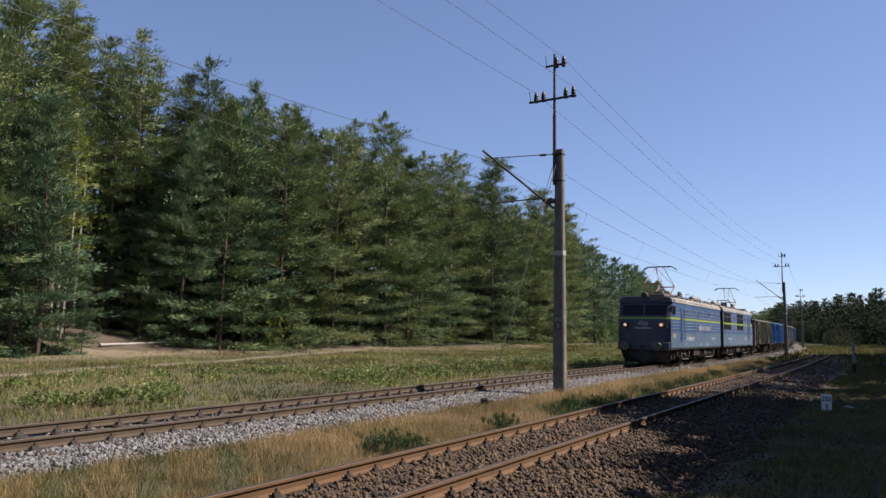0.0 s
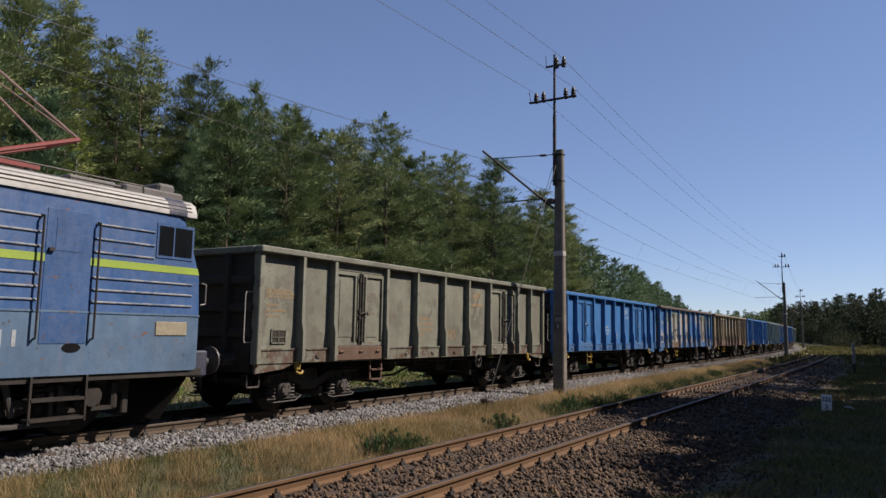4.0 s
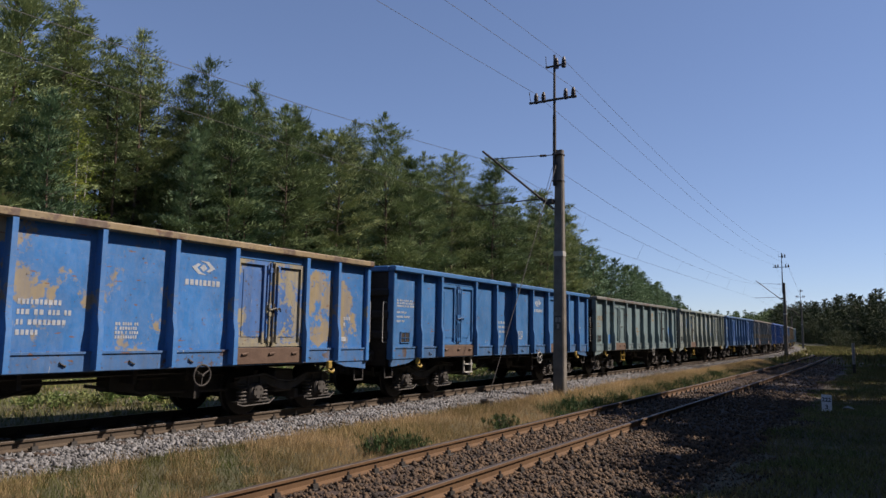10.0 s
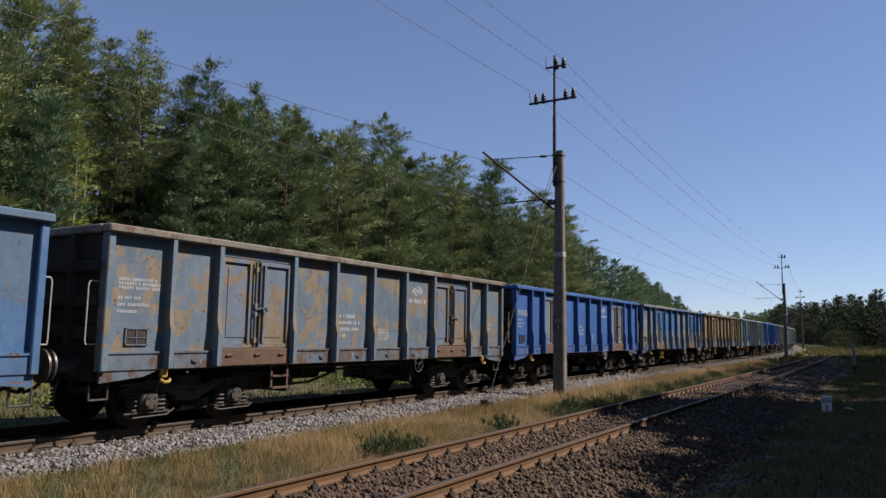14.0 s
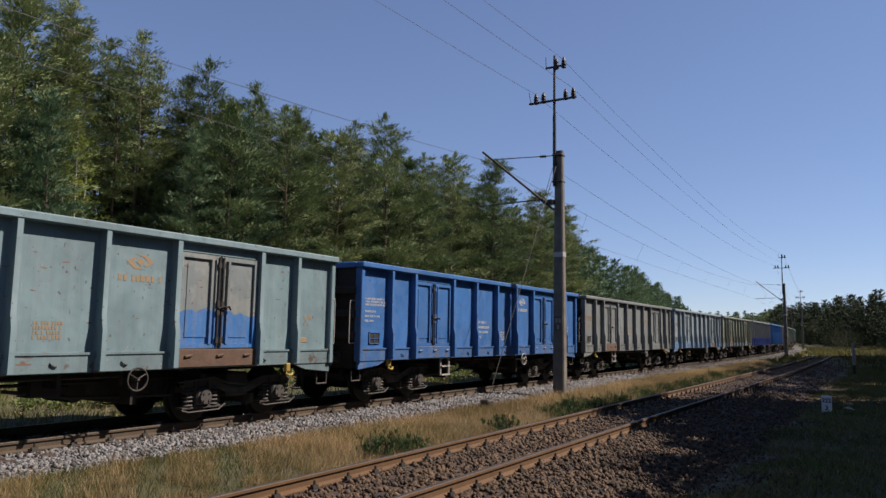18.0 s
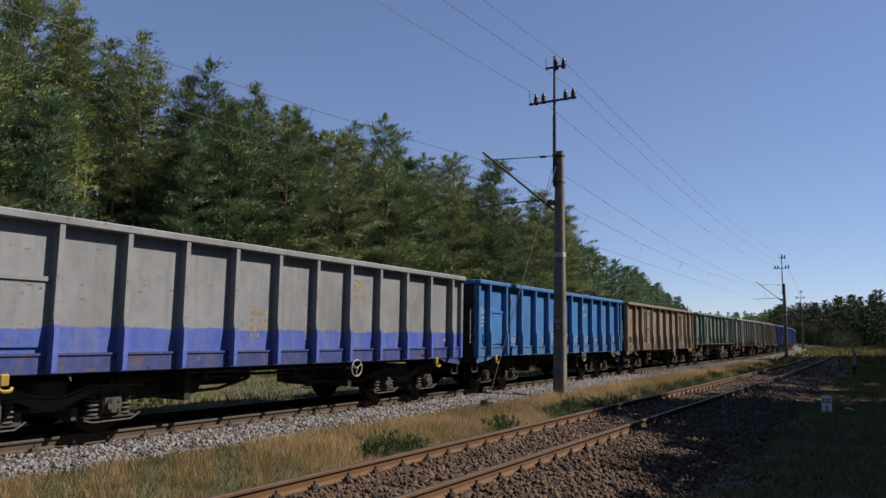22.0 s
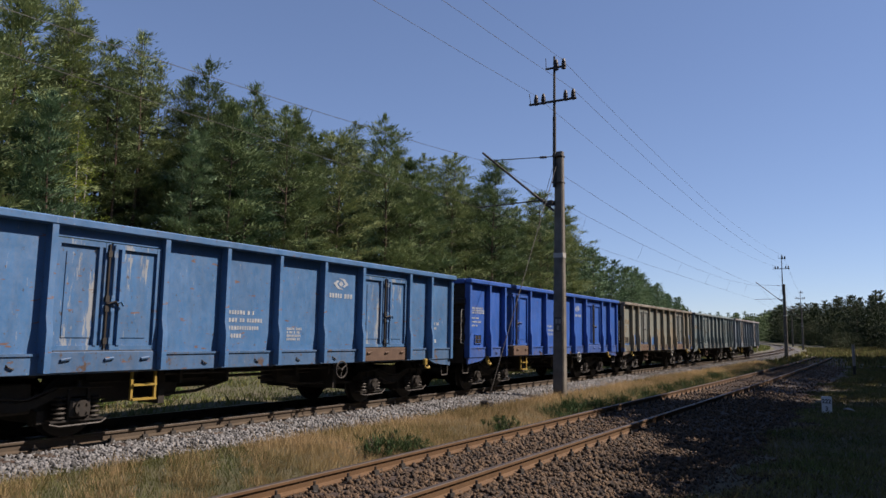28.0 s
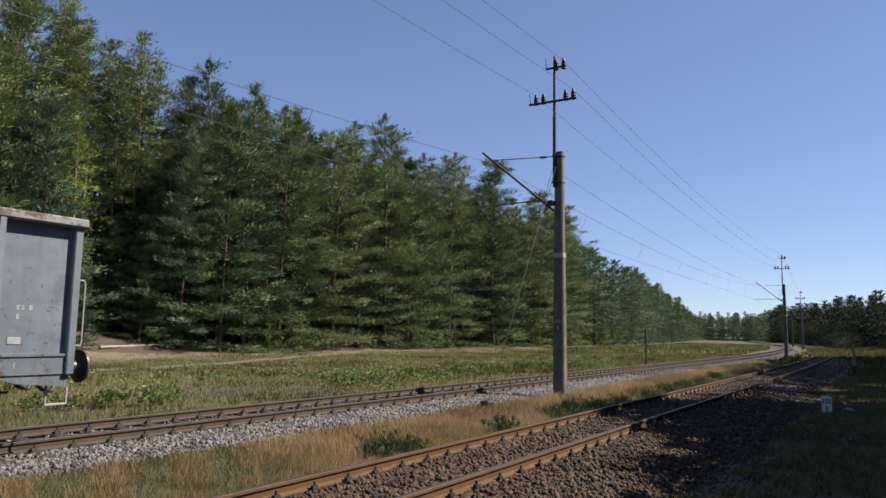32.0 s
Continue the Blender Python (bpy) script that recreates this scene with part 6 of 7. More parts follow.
def roof_gear(u, items):
    for kind, x0, x1, y, z in items:
        if kind == "tank":
            g = Geo().lathe((x0, y, z), (1, 0, 0), [(0, 0.08), (0.04, 0.17), (0.1, 0.205), (x1 - x0 - 0.1, 0.205), (x1 - x0 - 0.04, 0.17), (x1 - x0, 0.08)], 18)
            t = part("air_tank", g, ALU, u, "light metal air tank on the roof")
            g = Geo()
            for d in (0.3, x1 - x0 - 0.3):
                g.box(x0 + d - 0.04, x0 + d + 0.04, y - 0.2, y + 0.2, 3.8, z - 0.15)
                g.ring((x0 + d, y, z), (1, 0, 0), 0.208, 0.012, 16, 5)
            part("tank_saddle", g, STEEL, t)
            part("deck", Geo().box(x0 - 0.15, x1 + 0.1, y - 0.34, y + 0.34, 3.9, 3.95), STEEL, t)
            rail = Geo().tube([(x0 - 0.05, y + 0.3, 3.92), (x0 + 0.05, y + 0.3, z + 0.34), (x1 - 0.2, y + 0.3, z + 0.34), (x1 + 0.3, y + 0.3, 3.92)], 0.016, 5)
            part("guard_rail", rail, ALU, t)
        elif kind == "box":
            g = Geo().cbox(x0, x1, y - 0.45, y + 0.45, 3.86, z - 0.2, 0.04)
            b = part("vent_box", g, L_ROOF, u, "louvred resistor box on the roof")
            fr = Geo()
            for q in np.linspace(x0 + 0.03, x1 - 0.03, 4):
                fr.box(q - 0.015, q + 0.015, y - 0.44, y - 0.41, z - 0.2, z + 0.14)
            fr.box(x0, x1, y - 0.44, y - 0.41, z + 0.11, z + 0.14).box(x0, x1, y - 0.44, y - 0.41, z - 0.2, z - 0.17)
            part("mesh_frame", fr, ALU, b)
            part("mesh_screen", Geo().box(x0 + 0.03, x1 - 0.03, y - 0.428, y - 0.42, z - 0.17, z + 0.11), GRILLE, b)
            n = max(2, int((x1 - x0) / 0.65))
            w = (x1 - x0) / n
            for i in range(n):
                part("grille", Geo().box(x0 + i * w + 0.08, x0 + (i + 1) * w - 0.08, y - 0.465, y - 0.44, 3.93, z - 0.25), GRILLE, b)
            part("guard_rail", Geo().tube([(x0, y - 0.6, 3.9), (x0, y - 0.6, 4.2), (x1, y - 0.6, 4.2), (x1, y - 0.6, 3.9)], 0.018, 6), ALU, b)
        elif kind == "bus":
            g = Geo().tube([(x0, y, z), (x1, y, z)], 0.03, 6)
            b = part("bus_bar", g, L_RED, u, "red roof conductor")
            k = x0 + 0.2
            while k < x1:
                ins = Geo().lathe((k, y, 3.82), (0, 0, 1), [(0, 0.05), (0.05, 0.08), (0.09, 0.05), (0.14, 0.08), (0.18, 0.05), (z - 3.82, 0.04)], 8)
                part("insulator", ins, CERAMIC, b)
                k += 1.1
        elif kind == "rib":
            part("roof_walk", Geo().cbox(x0, x1, y - 0.16, y + 0.16, 3.9, z, 0.01), L_ROOF, u)


def make_unit(name, cab, grilles, back, lights, label):
    """cab: -1 with the cab towards -x, 1 towards +x. Parts are laid out for a cab at -x and turned where needed."""
    u = thing(name, label, "locomotive", "locomotive units")
    turn = Matrix.Identity(4) if cab < 0 else Matrix.Diagonal((-1, 1, 1, 1))

    def P(nm, geo, mat, parent=None, lab=""):
        if cab > 0:
            geo.v = [(-x, y, z) for x, y, z in geo.v]
        return part(nm, geo, mat, parent or u, lab)
    P("lower_body", shell([0.95, 1.3, 1.9], 0, SIDES), L_LOW, None, "grey-blue lower body side")
    P("cab_front", shell([0.95, 1.3, 1.9, 2.3, 2.6, 2.85, 3.1, 3.4, 3.65], 0, range(1, 7)), L_SHADE, None, "very dark blue cab front")
    P("upper_body", shell([1.9, 2.3, 2.6, 2.85, 3.1, 3.4, 3.65], 0, SIDES), L_UP, None, "dark blue upper body side")
    P("stripe", shell([2.62, 2.74], 0.006), L_STRIPE, None, "lime yellow stripe")
    P("lower_edge", shell([1.885, 1.915], 0.012, SIDES), L_LOW)
    g = Geo()
    prof = [(-LW - 0.03, 3.63), (-LW - 0.03, 3.7), (-1.47, 3.84), (-1.36, 3.92), (-1.0, 3.97), (1.0, 3.97), (1.36, 3.92), (1.47, 3.84), (LW + 0.03, 3.7), (LW + 0.03, 3.63)]
    g.prism(prof, "x", -LH + 0.4, LH + 0.02)
    P("roof", g, L_ROOF, None, "weathered light grey roof")
    # cap in the same darkened blue, so the roof's front end looks shaded
    cap = Geo()
    rings = []
    for x, k in ((-LH + 0.36, 0.9), (-LH + 0.44, 0.97), (-LH + 0.62, 1.006), (-LH + 0.95, 1.006)):
        rings += [(x, py * (k if k < 1 else 1.004), 3.6 + (pz - 3.6) * k + 0.004) for py, pz in prof]
    m = len(prof)
    cap.add(rings, [(i * m + j, i * m + (j + 1) % m, (i + 1) * m + (j + 1) % m, (i + 1) * m + j) for i in range(3) for j in range(m)] + [tuple(range(m))])
    P("cab_roof", cap, L_SHADE, None, "dark cab roof edge")
    for y, z in ((-1.515, 3.725), (-1.49, 3.79), (-1.455, 3.85), (-1.36, 3.915)):
        P("roof_seam", Geo().box(-LH + 0.5, LH, y - 0.014, y + 0.012, z - 0.009, z + 0.009), STEEL if z < 3.8 else ALU)
    P("roof_rail", Geo().tube([(-LH + 1.2, -1.2, 3.8), (-LH + 1.25, -1.22, 4.07), (LH - 0.25, -1.22, 4.07), (LH - 0.2, -1.2, 3.8)], 0.014, 5), STEEL)
    rr = random.Random(back)
    for k in range(11):
        x = -LH + 2.0 + 1.1 * k + rr.uniform(-0.25, 0.25)
        if abs(x + 3.35 * (1 if cab < 0 else 1)) < 1.3 and k % 2:
            continue
        w, h = rr.uniform(0.15, 0.5), rr.uniform(0.08, 0.2)
        P("roof_fitting", Geo().cbox(x - w, x + w, -0.95 + rr.uniform(-0.1, 0.3), -0.5 + rr.uniform(0, 0.4), 3.9, 3.99 + h, 0.015), rr.choice((ALU, STEEL, L_ROOF)))
        P("pipe_run", Geo().tube([(x - 0.5, -1.02, 3.86), (x - 0.5, -1.02, 4.03), (x + 0.5, -1.02, 4.03), (x + 0.5, -1.02, 3.86)], 0.02, 5), STEEL)
    x = -2.6
    while x < LH - 0.9:
        w = rr.uniform(0.7, 1.2)
        P("cable_duct", Geo().cbox(x, x + w, -1.2, -1.02, 3.93, 4.02 + rr.uniform(0, 0.05), 0.012), rr.choice((ALU, L_ROOF, ALU)))
        P("duct_bracket", Geo().box(x + w * 0.5 - 0.04, x + w * 0.5 + 0.04, -1.34, -1.2, 3.88, 3.98), STEEL)
        x += w + 0.05
    for x in (-1.75, -1.45):
        P("insulator", Geo().lathe((x, -0.75, 3.95), (0, 0, 1), [(0, 0.1)] + [(0.03 + 0.05 * k, 0.13 if k % 2 else 0.09) for k in range(9)] + [(0.5, 0.07)], 12), CERAMIC)
    P("floor_pan", Geo().box(-LH + 0.1, LH - 0.02, -LW + 0.03, LW - 0.03, 0.86, 0.97), STEEL)
    # side trim
    for z in (2.06, 2.25, 2.44, 2.84, 3.05, 3.28):
        for a, b in ((-LH + 0.4, -4.83), (-4.03, LH - 0.02)):
            spans = [(a, b)]
            for gx0, gx1 in grilles:
                nxt = []
                for p, q in spans:
                    if z < 2.2 or gx1 < p or gx0 > q:
                        nxt.append((p, q))
                    else:
                        nxt += [(p, gx0 - 0.06)] if gx0 - 0.06 > p else []
                        nxt += [(gx1 + 0.06, q)] if gx1 + 0.06 < q else []
                spans = nxt
            if z > 2.8 and a < -5:
                spans = [(-5.85, -4.83)]
            for p, q in spans:
                P("side_ridge", ridge(z, p, q), L_RIDGE)
    # cab side window, two panes
    wf = P("side_window", Geo().box(-LH + 0.42, -5.88, -LW - 0.012, -LW + 0.02, 2.86, 3.46), L_UP)
    P("pane", Geo().box(-LH + 0.46, -LH + 0.8, -LW - 0.018, -LW + 0.01, 2.91, 3.41), GLASS, wf)
    P("pane", Geo().box(-LH + 0.83, -5.92, -LW - 0.018, -LW + 0.01, 2.91, 3.41), GLASS, wf)
    # door with rails
    d = P("door", Geo().cbox(-4.78, -4.1, -LW - 0.008, -LW + 0.03, 1.42, 3.42, 0.004), L_UP)
    P("door_window", Geo().box(-4.64, -4.24, -LW - 0.013, -LW, 2.8, 3.3), L_UP, d)
    P("door_handle", Geo().box(-4.22, -4.14, -LW - 0.05, -LW - 0.01, 2.78, 2.83), STEEL, d)
    for x in (-4.86, -4.02):
        P("handrail", Geo().tube([(x, -LW, 3.3), (x, -LW - 0.07, 3.28), (x, -LW - 0.07, 1.5), (x, -LW, 1.48)], 0.016, 6), STEEL)
    P("footstep", Geo().prism([(-4.58 + 0.14 * math.cos(a), 1.36 + 0.07 * math.sin(a)) for a in np.linspace(0, 6.2, 12)], "y", -LW - 0.008, -LW + 0.01), GRILLE)
    st = Geo()
    for z in (0.35, 0.62):
        st.box(-4.85, -4.05, -LW - 0.02, -LW + 0.2, z - 0.02, z + 0.02)
    for x in (-4.85, -4.05):
        st.box(x - 0.015, x + 0.015, -LW - 0.02, -LW + 0.02, 0.3, 0.95)
    P("steps", st, STEEL)
    # round side windows
    ports = (-3.05, 0.15, 3.25, 6.35) if not grilles else (-2.8, 2.38)
    for x in ports:
        r = P("porthole", Geo().ring((x, -LW - 0.005, 3.17), (0, 1, 0), 0.2, 0.018, 20, 6), L_LOW)
        P("pane", Geo().cyl((x, -LW - 0.012, 3.17), (x, -LW + 0.02, 3.17), 0.19, 20), surf_port, r)
    for gx0, gx1 in grilles:
        gr = P("grille", Geo().box(gx0, gx1, -LW - 0.004, -LW + 0.02, 2.21, 3.56), GRILLE, None, "dark louvred air intake")
        fr = Geo()
        for z in (2.2, 2.68, 3.2, 3.56):
            fr.box(gx0 - 0.03, gx1 + 0.03, -LW - 0.02, -LW, z - 0.018, z + 0.018)
        for x in (gx0 - 0.02, (gx0 * 0.48 + gx1 * 0.52), gx1 + 0.02):
            fr.box(x - 0.02, x + 0.02, -LW - 0.02, -LW, 2.2, 3.56)
        P("frame", fr, L_LOW, gr)
        for i in range(12):
            z = 2.27 + i * 0.108
            P("slat", Geo().box(gx0, gx1, -LW - 0.012, -LW - 0.004, z - 0.006, z + 0.006), GRILLE, gr)
        P("stripe", Geo().box(gx0, gx1, -LW - 0.026, -LW - 0.02, 2.62, 2.74), L_STRIPE, gr)
    # front
    if lights is not None:
        for y0, y1 in ((-1.22, -0.06), (0.06, 1.22)):
            g = Geo()
            mid = 0.7 if y1 > 0 else -0.7
            for a, b in ((y0, mid), (mid, y1)):
                v = []
                for z in (2.86, 3.1, 3.46):
                    for yy in (a, b):
                        x = -LH + nose(z) - 0.016 + float(np.interp(abs(yy), [0, 0.7, 1.28], [0, 0.02, 0.07]))
                        v += [(x, yy, z), (x + 0.03, yy, z)]
                g.add(v, [(0, 2, 6, 4), (4, 6, 10, 8), (1, 5, 7, 3), (5, 9, 11, 7), (0, 4, 5, 1), (4, 8, 9, 5), (2, 3, 7, 6), (6, 7, 11, 10), (0, 1, 3, 2), (8, 10, 11, 9)])
            P("windscreen", g, GLASS, None, "dark cab windscreen")
        for y in (-1.0, 1.0):
            h = P("headlight", Geo().lathe((-LH + 0.09, y, 2.28), (-1, 0, 0), [(0, 0.17), (0.1, 0.17), (0.13, 0.14)], 18), REDLAMP, None, "lit round headlight")
            P("lens", Geo().cyl((-LH - 0.045, y, 2.28), (-LH - 0.06, y, 2.28), 0.095, 16), lights, h, "glowing warm white lens")
            P("handrail", Geo().tube([(-LH + 0.06, y * 1.32, 2.5), (-LH - 0.04, y * 1.32, 2.48), (-LH - 0.04, y * 1.32, 2.12), (-LH + 0.06, y * 1.32, 2.1)], 0.014, 5), ALU)
        em = emblem(0, 0, 0.24)
        em.v = [(-LH - 0.012 + 0 * y, x, z + 2.36) for x, y, z in em.v]
        em.v = [(x + (0.006 if k % 2 else -0.004), y, z) for k, (x, y, z) in enumerate(em.v)]
        P("emblem", em, LETTER, None, "plain round mark")
        P("front_lettering", Geo().box(-LH - 0.006, -LH + 0.02, -0.45, 0.45, 2.05, 2.13), LETTER)
    # grey set darker than the roof, with the hoods' shade in the colour
    hood = surf("dull_hood_paint", (0.2, 0.195, 0.19), (0.13, 0.125, 0.12), 4, 0.7)
    rl = P("roof_lamp", Geo().lathe((-LH + 0.55, 0.0, 4.0), (-1, 0, 0), [(0, 0.12), (0.15, 0.2), (0.25, 0.2), (0.28, 0.16)], 16), hood, None, "roof headlight housing")
    P("lens", Geo().cyl((-LH + 0.275, 0, 4.0), (-LH + 0.262, 0, 4.0), 0.15, 16), GLASS, rl)
    P("horn_cover", Geo().cbox(-LH + 0.35, -LH + 1.5, -1.1, -0.3, 3.72, 4.1, 0.04), hood)
    P("horn_cover", Geo().cbox(-LH + 0.45, -LH + 0.8, -1.0, -0.5, 4.05, 4.24, 0.04), hood)
    bb = P("buffer_beam", Geo().cbox(-LH - 0.08, -LH + 0.25, -1.42, 1.42, 0.82, 1.28, 0.03), L_SHADE)
    for y in (-0.875, 0.875):
        b = Geo().lathe((-LH - 0.08, y, 1.05), (-1, 0, 0), [(0.0, 0.15), (0.28, 0.12), (0.42, 0.09), (0.45, 0.14), (0.5, 0.25), (0.53, 0.24)], 18)
        P("buffer", b, BUFFER)
    P("plough", Geo().add([(-LH - 0.12, 0, 0.16), (-LH + 0.75, -1.3, 0.16), (-LH + 0.75, 1.3, 0.16), (-LH + 0.0, 0, 0.84), (-LH + 0.3, -1.38, 0.84), (-LH + 0.3, 1.38, 0.84)],
                          [(0, 1, 4, 3), (0, 3, 5, 2), (0, 2, 1), (3, 4, 5), (1, 2, 5, 4)]), STEEL)
    P("coupling", Geo().tube([(-LH - 0.05, 0, 1.04), (-LH - 0.4, 0, 1.03), (-LH - 0.45, 0, 0.75)], 0.05, 6).tube([(-LH - 0.05, -0.4, 0.85), (-LH - 0.3, -0.42, 0.55), (-LH - 0.2, -0.4, 0.4)], 0.03, 6), STEEL)
    # gangway end
    # black sheet laid over the end to paint the shade between the units
    P("end_wall", Geo().box(LH, LH + 0.015, -LW + 0.03, LW - 0.03, 1.0, 3.6), GRILLE, None, "grimy black inner end wall")
    for y in (-1.38, 1.38):
        P("corner_flap", Geo().prism([(LH, 1.0), (LH + 0.16, 1.05), (LH + 0.16, 3.5), (LH, 3.6)], "y", y - 0.02, y + 0.02), GRILLE)
    P("roof_flap", Geo().prism([(LH, 3.72), (LH + 0.4, 3.5), (LH + 0.4, 3.25), (LH, 3.3)], "y", -0.95, 0.95), L_SHADE)
    for y in (-1.2, -1.0):
        P("hose", Geo().tube([(LH, y, 1.0), (LH + 0.22, y, 0.95), (LH + 0.3, y, 0.55), (LH + 0.2, y, 0.3)], 0.02, 6), STEEL)
    P("bellows", Geo().cbox(LH, LH + 0.42, -0.6, 0.6, 1.2, 3.2, 0.05), GRILLE, None, "black gangway bellows")
    for k in range(6):
        y = -1.3 + 0.12 * k
        cab_h = Geo()
        cab_h.tube([(LH, y, 2.2 - 0.1 * k), (LH + 0.25, y, 2.0 - 0.14 * k), (LH + 0.42, y, 1.7 - 0.1 * k), (LH + 0.5, y, 1.66 - 0.1 * k)], 0.022, 5)
        P("jumper_cable", cab_h, GRILLE)
    # plate and lettering as plain bars
    P("builder_plate", Geo().cbox(-6.55, -5.95, -LW - 0.015, -LW, 1.55, 1.78, 0.006), surf_plate, None, "cream maker's plate")
    rng = random.Random(back)
    def word(x, z, w, h, step):
        g = Geo()
        a = x
        while a < x + w:
            b = min(x + w, a + step * rng.uniform(0.3, 0.72))
            g.box(a, b, -LW - 0.004, -LW + 0.01, z, z + h)
            a = b + step * rng.choice((0.2, 0.25, 0.3, 0.7))
        if cab > 0:
            g.v = [(x, y, z) for x, y, z in g.v]
        ob = part("lettering", g, LETTER, u, "white lettering")
        ob["kind"] = "stuff"
        return ob
    if cab < 0:
        word(-3.3, 1.38, 1.95, 0.24, 0.19)
        word(-3.6, 1.1, 0.3, 0.06, 0.1)
        word(-3.6, 1.2, 0.5, 0.05, 0.1)
        word(3.7, 1.42, 1.5, 0.17, 0.12)
        for x in (0.3, 0.7, 2.2, 2.6):
            word(x, 1.05, 0.22, 0.14, 0.2)
        e = emblem(0.45, 2.2, 0.36)
        e.v = [(x, y + SIDE_Y - LW, z) for x, y, z in e.v]
        part("emblem", e, LETTER, u, "plain white mark")
        word(1.15, 2.07, 2.45, 0.27, 0.34)
    else:
        word(-5.1, 1.42, 1.7, 0.17, 0.12)
        word(-4.7, 1.2, 0.9, 0.1, 0.12)
        word(2.3, 1.38, 1.5, 0.24, 0.19)
        for x in (0.2, 0.55, -0.9):
            word(x, 1.05, 0.22, 0.12, 0.2)
    # running gear
    for x in (-3.6, 3.6):
        bg = part("bogie", L_BOGIE[0], STEEL, u, m=Matrix.Translation((x, 0, 0)))
        for ax in (-1.45, 1.45):
            ws = part("wheelset", L_BOGIE[1], WHEEL, bg, m=Matrix.Translation((ax, 0, 0.612)))
            wheels.append((ws, u, x + ax, 0.612))
            for y in (-1.17, 1.17):
                part("axle_box", L_BOGIE[2], STEEL, bg, m=pose(ax, y, 0.612, 0, 0, 0 if y < 0 else 180))
        for d in (-0.7, 0.7):
            for y in (-1.2, 1.2):
                part("spring", L_BOGIE[3], STEEL, bg, m=Matrix.Translation((d, y, 0.72)))
        for d in (-1.45, 1.45):
            for q in (-0.66, 0.66):
                part("brake_shoe_hanger", Geo().cbox(d + q - 0.06, d + q + 0.06, -1.2, -1.05, 0.3, 0.85, 0.02), STEEL, bg)
        part("foot_board", Geo().cbox(-1.1, 1.1, -1.42, -1.2, 0.25, 0.31, 0.01).box(-0.9, -0.84, -1.3, -1.2, 0.28, 0.7).box(0.84, 0.9, -1.3, -1.2, 0.28, 0.7), GRIME, bg, "dusty foot board")
        for d in (-1, 1):
            part("damper", Geo().cyl((0.35 * d, -1.28, 0.4), (0.2 * d, -1.28, 0.95), 0.05, 8), GRIME, bg)
    part("battery_box", Geo().cbox(-0.9, 0.9, -1.35, -0.7, 0.42, 0.9, 0.02), STEEL, u, "dark equipment box below the floor")
    for x in (-2.2, 2.2, -5.9):
        part("sand_pipe", Geo().tube([(x, -1.3, 0.9), (x - 0.08, -1.2, 0.3)], 0.03, 5), GRIME, u)
    pantograph(u, -3.35 * (-cab) if cab < 0 else 3.35)
    loco_units.append((u, back))
    return u


surf_port = surf("porthole_glass", (0.18, 0.23, 0.29), (0.12, 0.16, 0.21), 3, 0.25, bumpy=0.0)
surf_plate = surf("cream_plate", (0.55, 0.5, 0.36), (0.4, 0.36, 0.26), 20, 0.6, bumpy=0.0)
unit_b = make_unit("locomotive", 1, [(-6.7 * -1 - 2.82, 6.7), (-1.68, 1.12)], 0.61 + 7.05, GLASS, "rear unit of a blue electric locomotive with louvred sides")
unit_a = make_unit("locomotive", -1, [], 0.61 + 14.1 + 1.03 + 7.0, LAMPGLOW, "leading unit of a blue electric locomotive, headlights lit")
roof_gear(unit_a, (("bus", -2.2, 6.9, 0.3, 4.12), ("rib", -1.4, 2.4, -0.7, 4.05), ("tank", 2.3, 4.6, -0.55, 4.18), ("rib", 2.3, 6.8, 0.5, 3.96), ("box", -1.2, 0.2, 0.3, 4.12)))
roof_gear(unit_b, (("bus", -6.9, -1.5, 0.3, 4.12), ("tank", -5.6, -3.2, -0.5, 4.18), ("box", -1.65, 0.95, 0.0, 4.36), ("rib", -6.6, 2.0, -0.85, 3.93)))


# ---- masts and wires ----
MASTS = ((-42.0, 8.56), (21.03, 8.56), (84.0, 8.8), (147.0, 8.6 + 4.0), (210.0, 8.6 + 11.8))


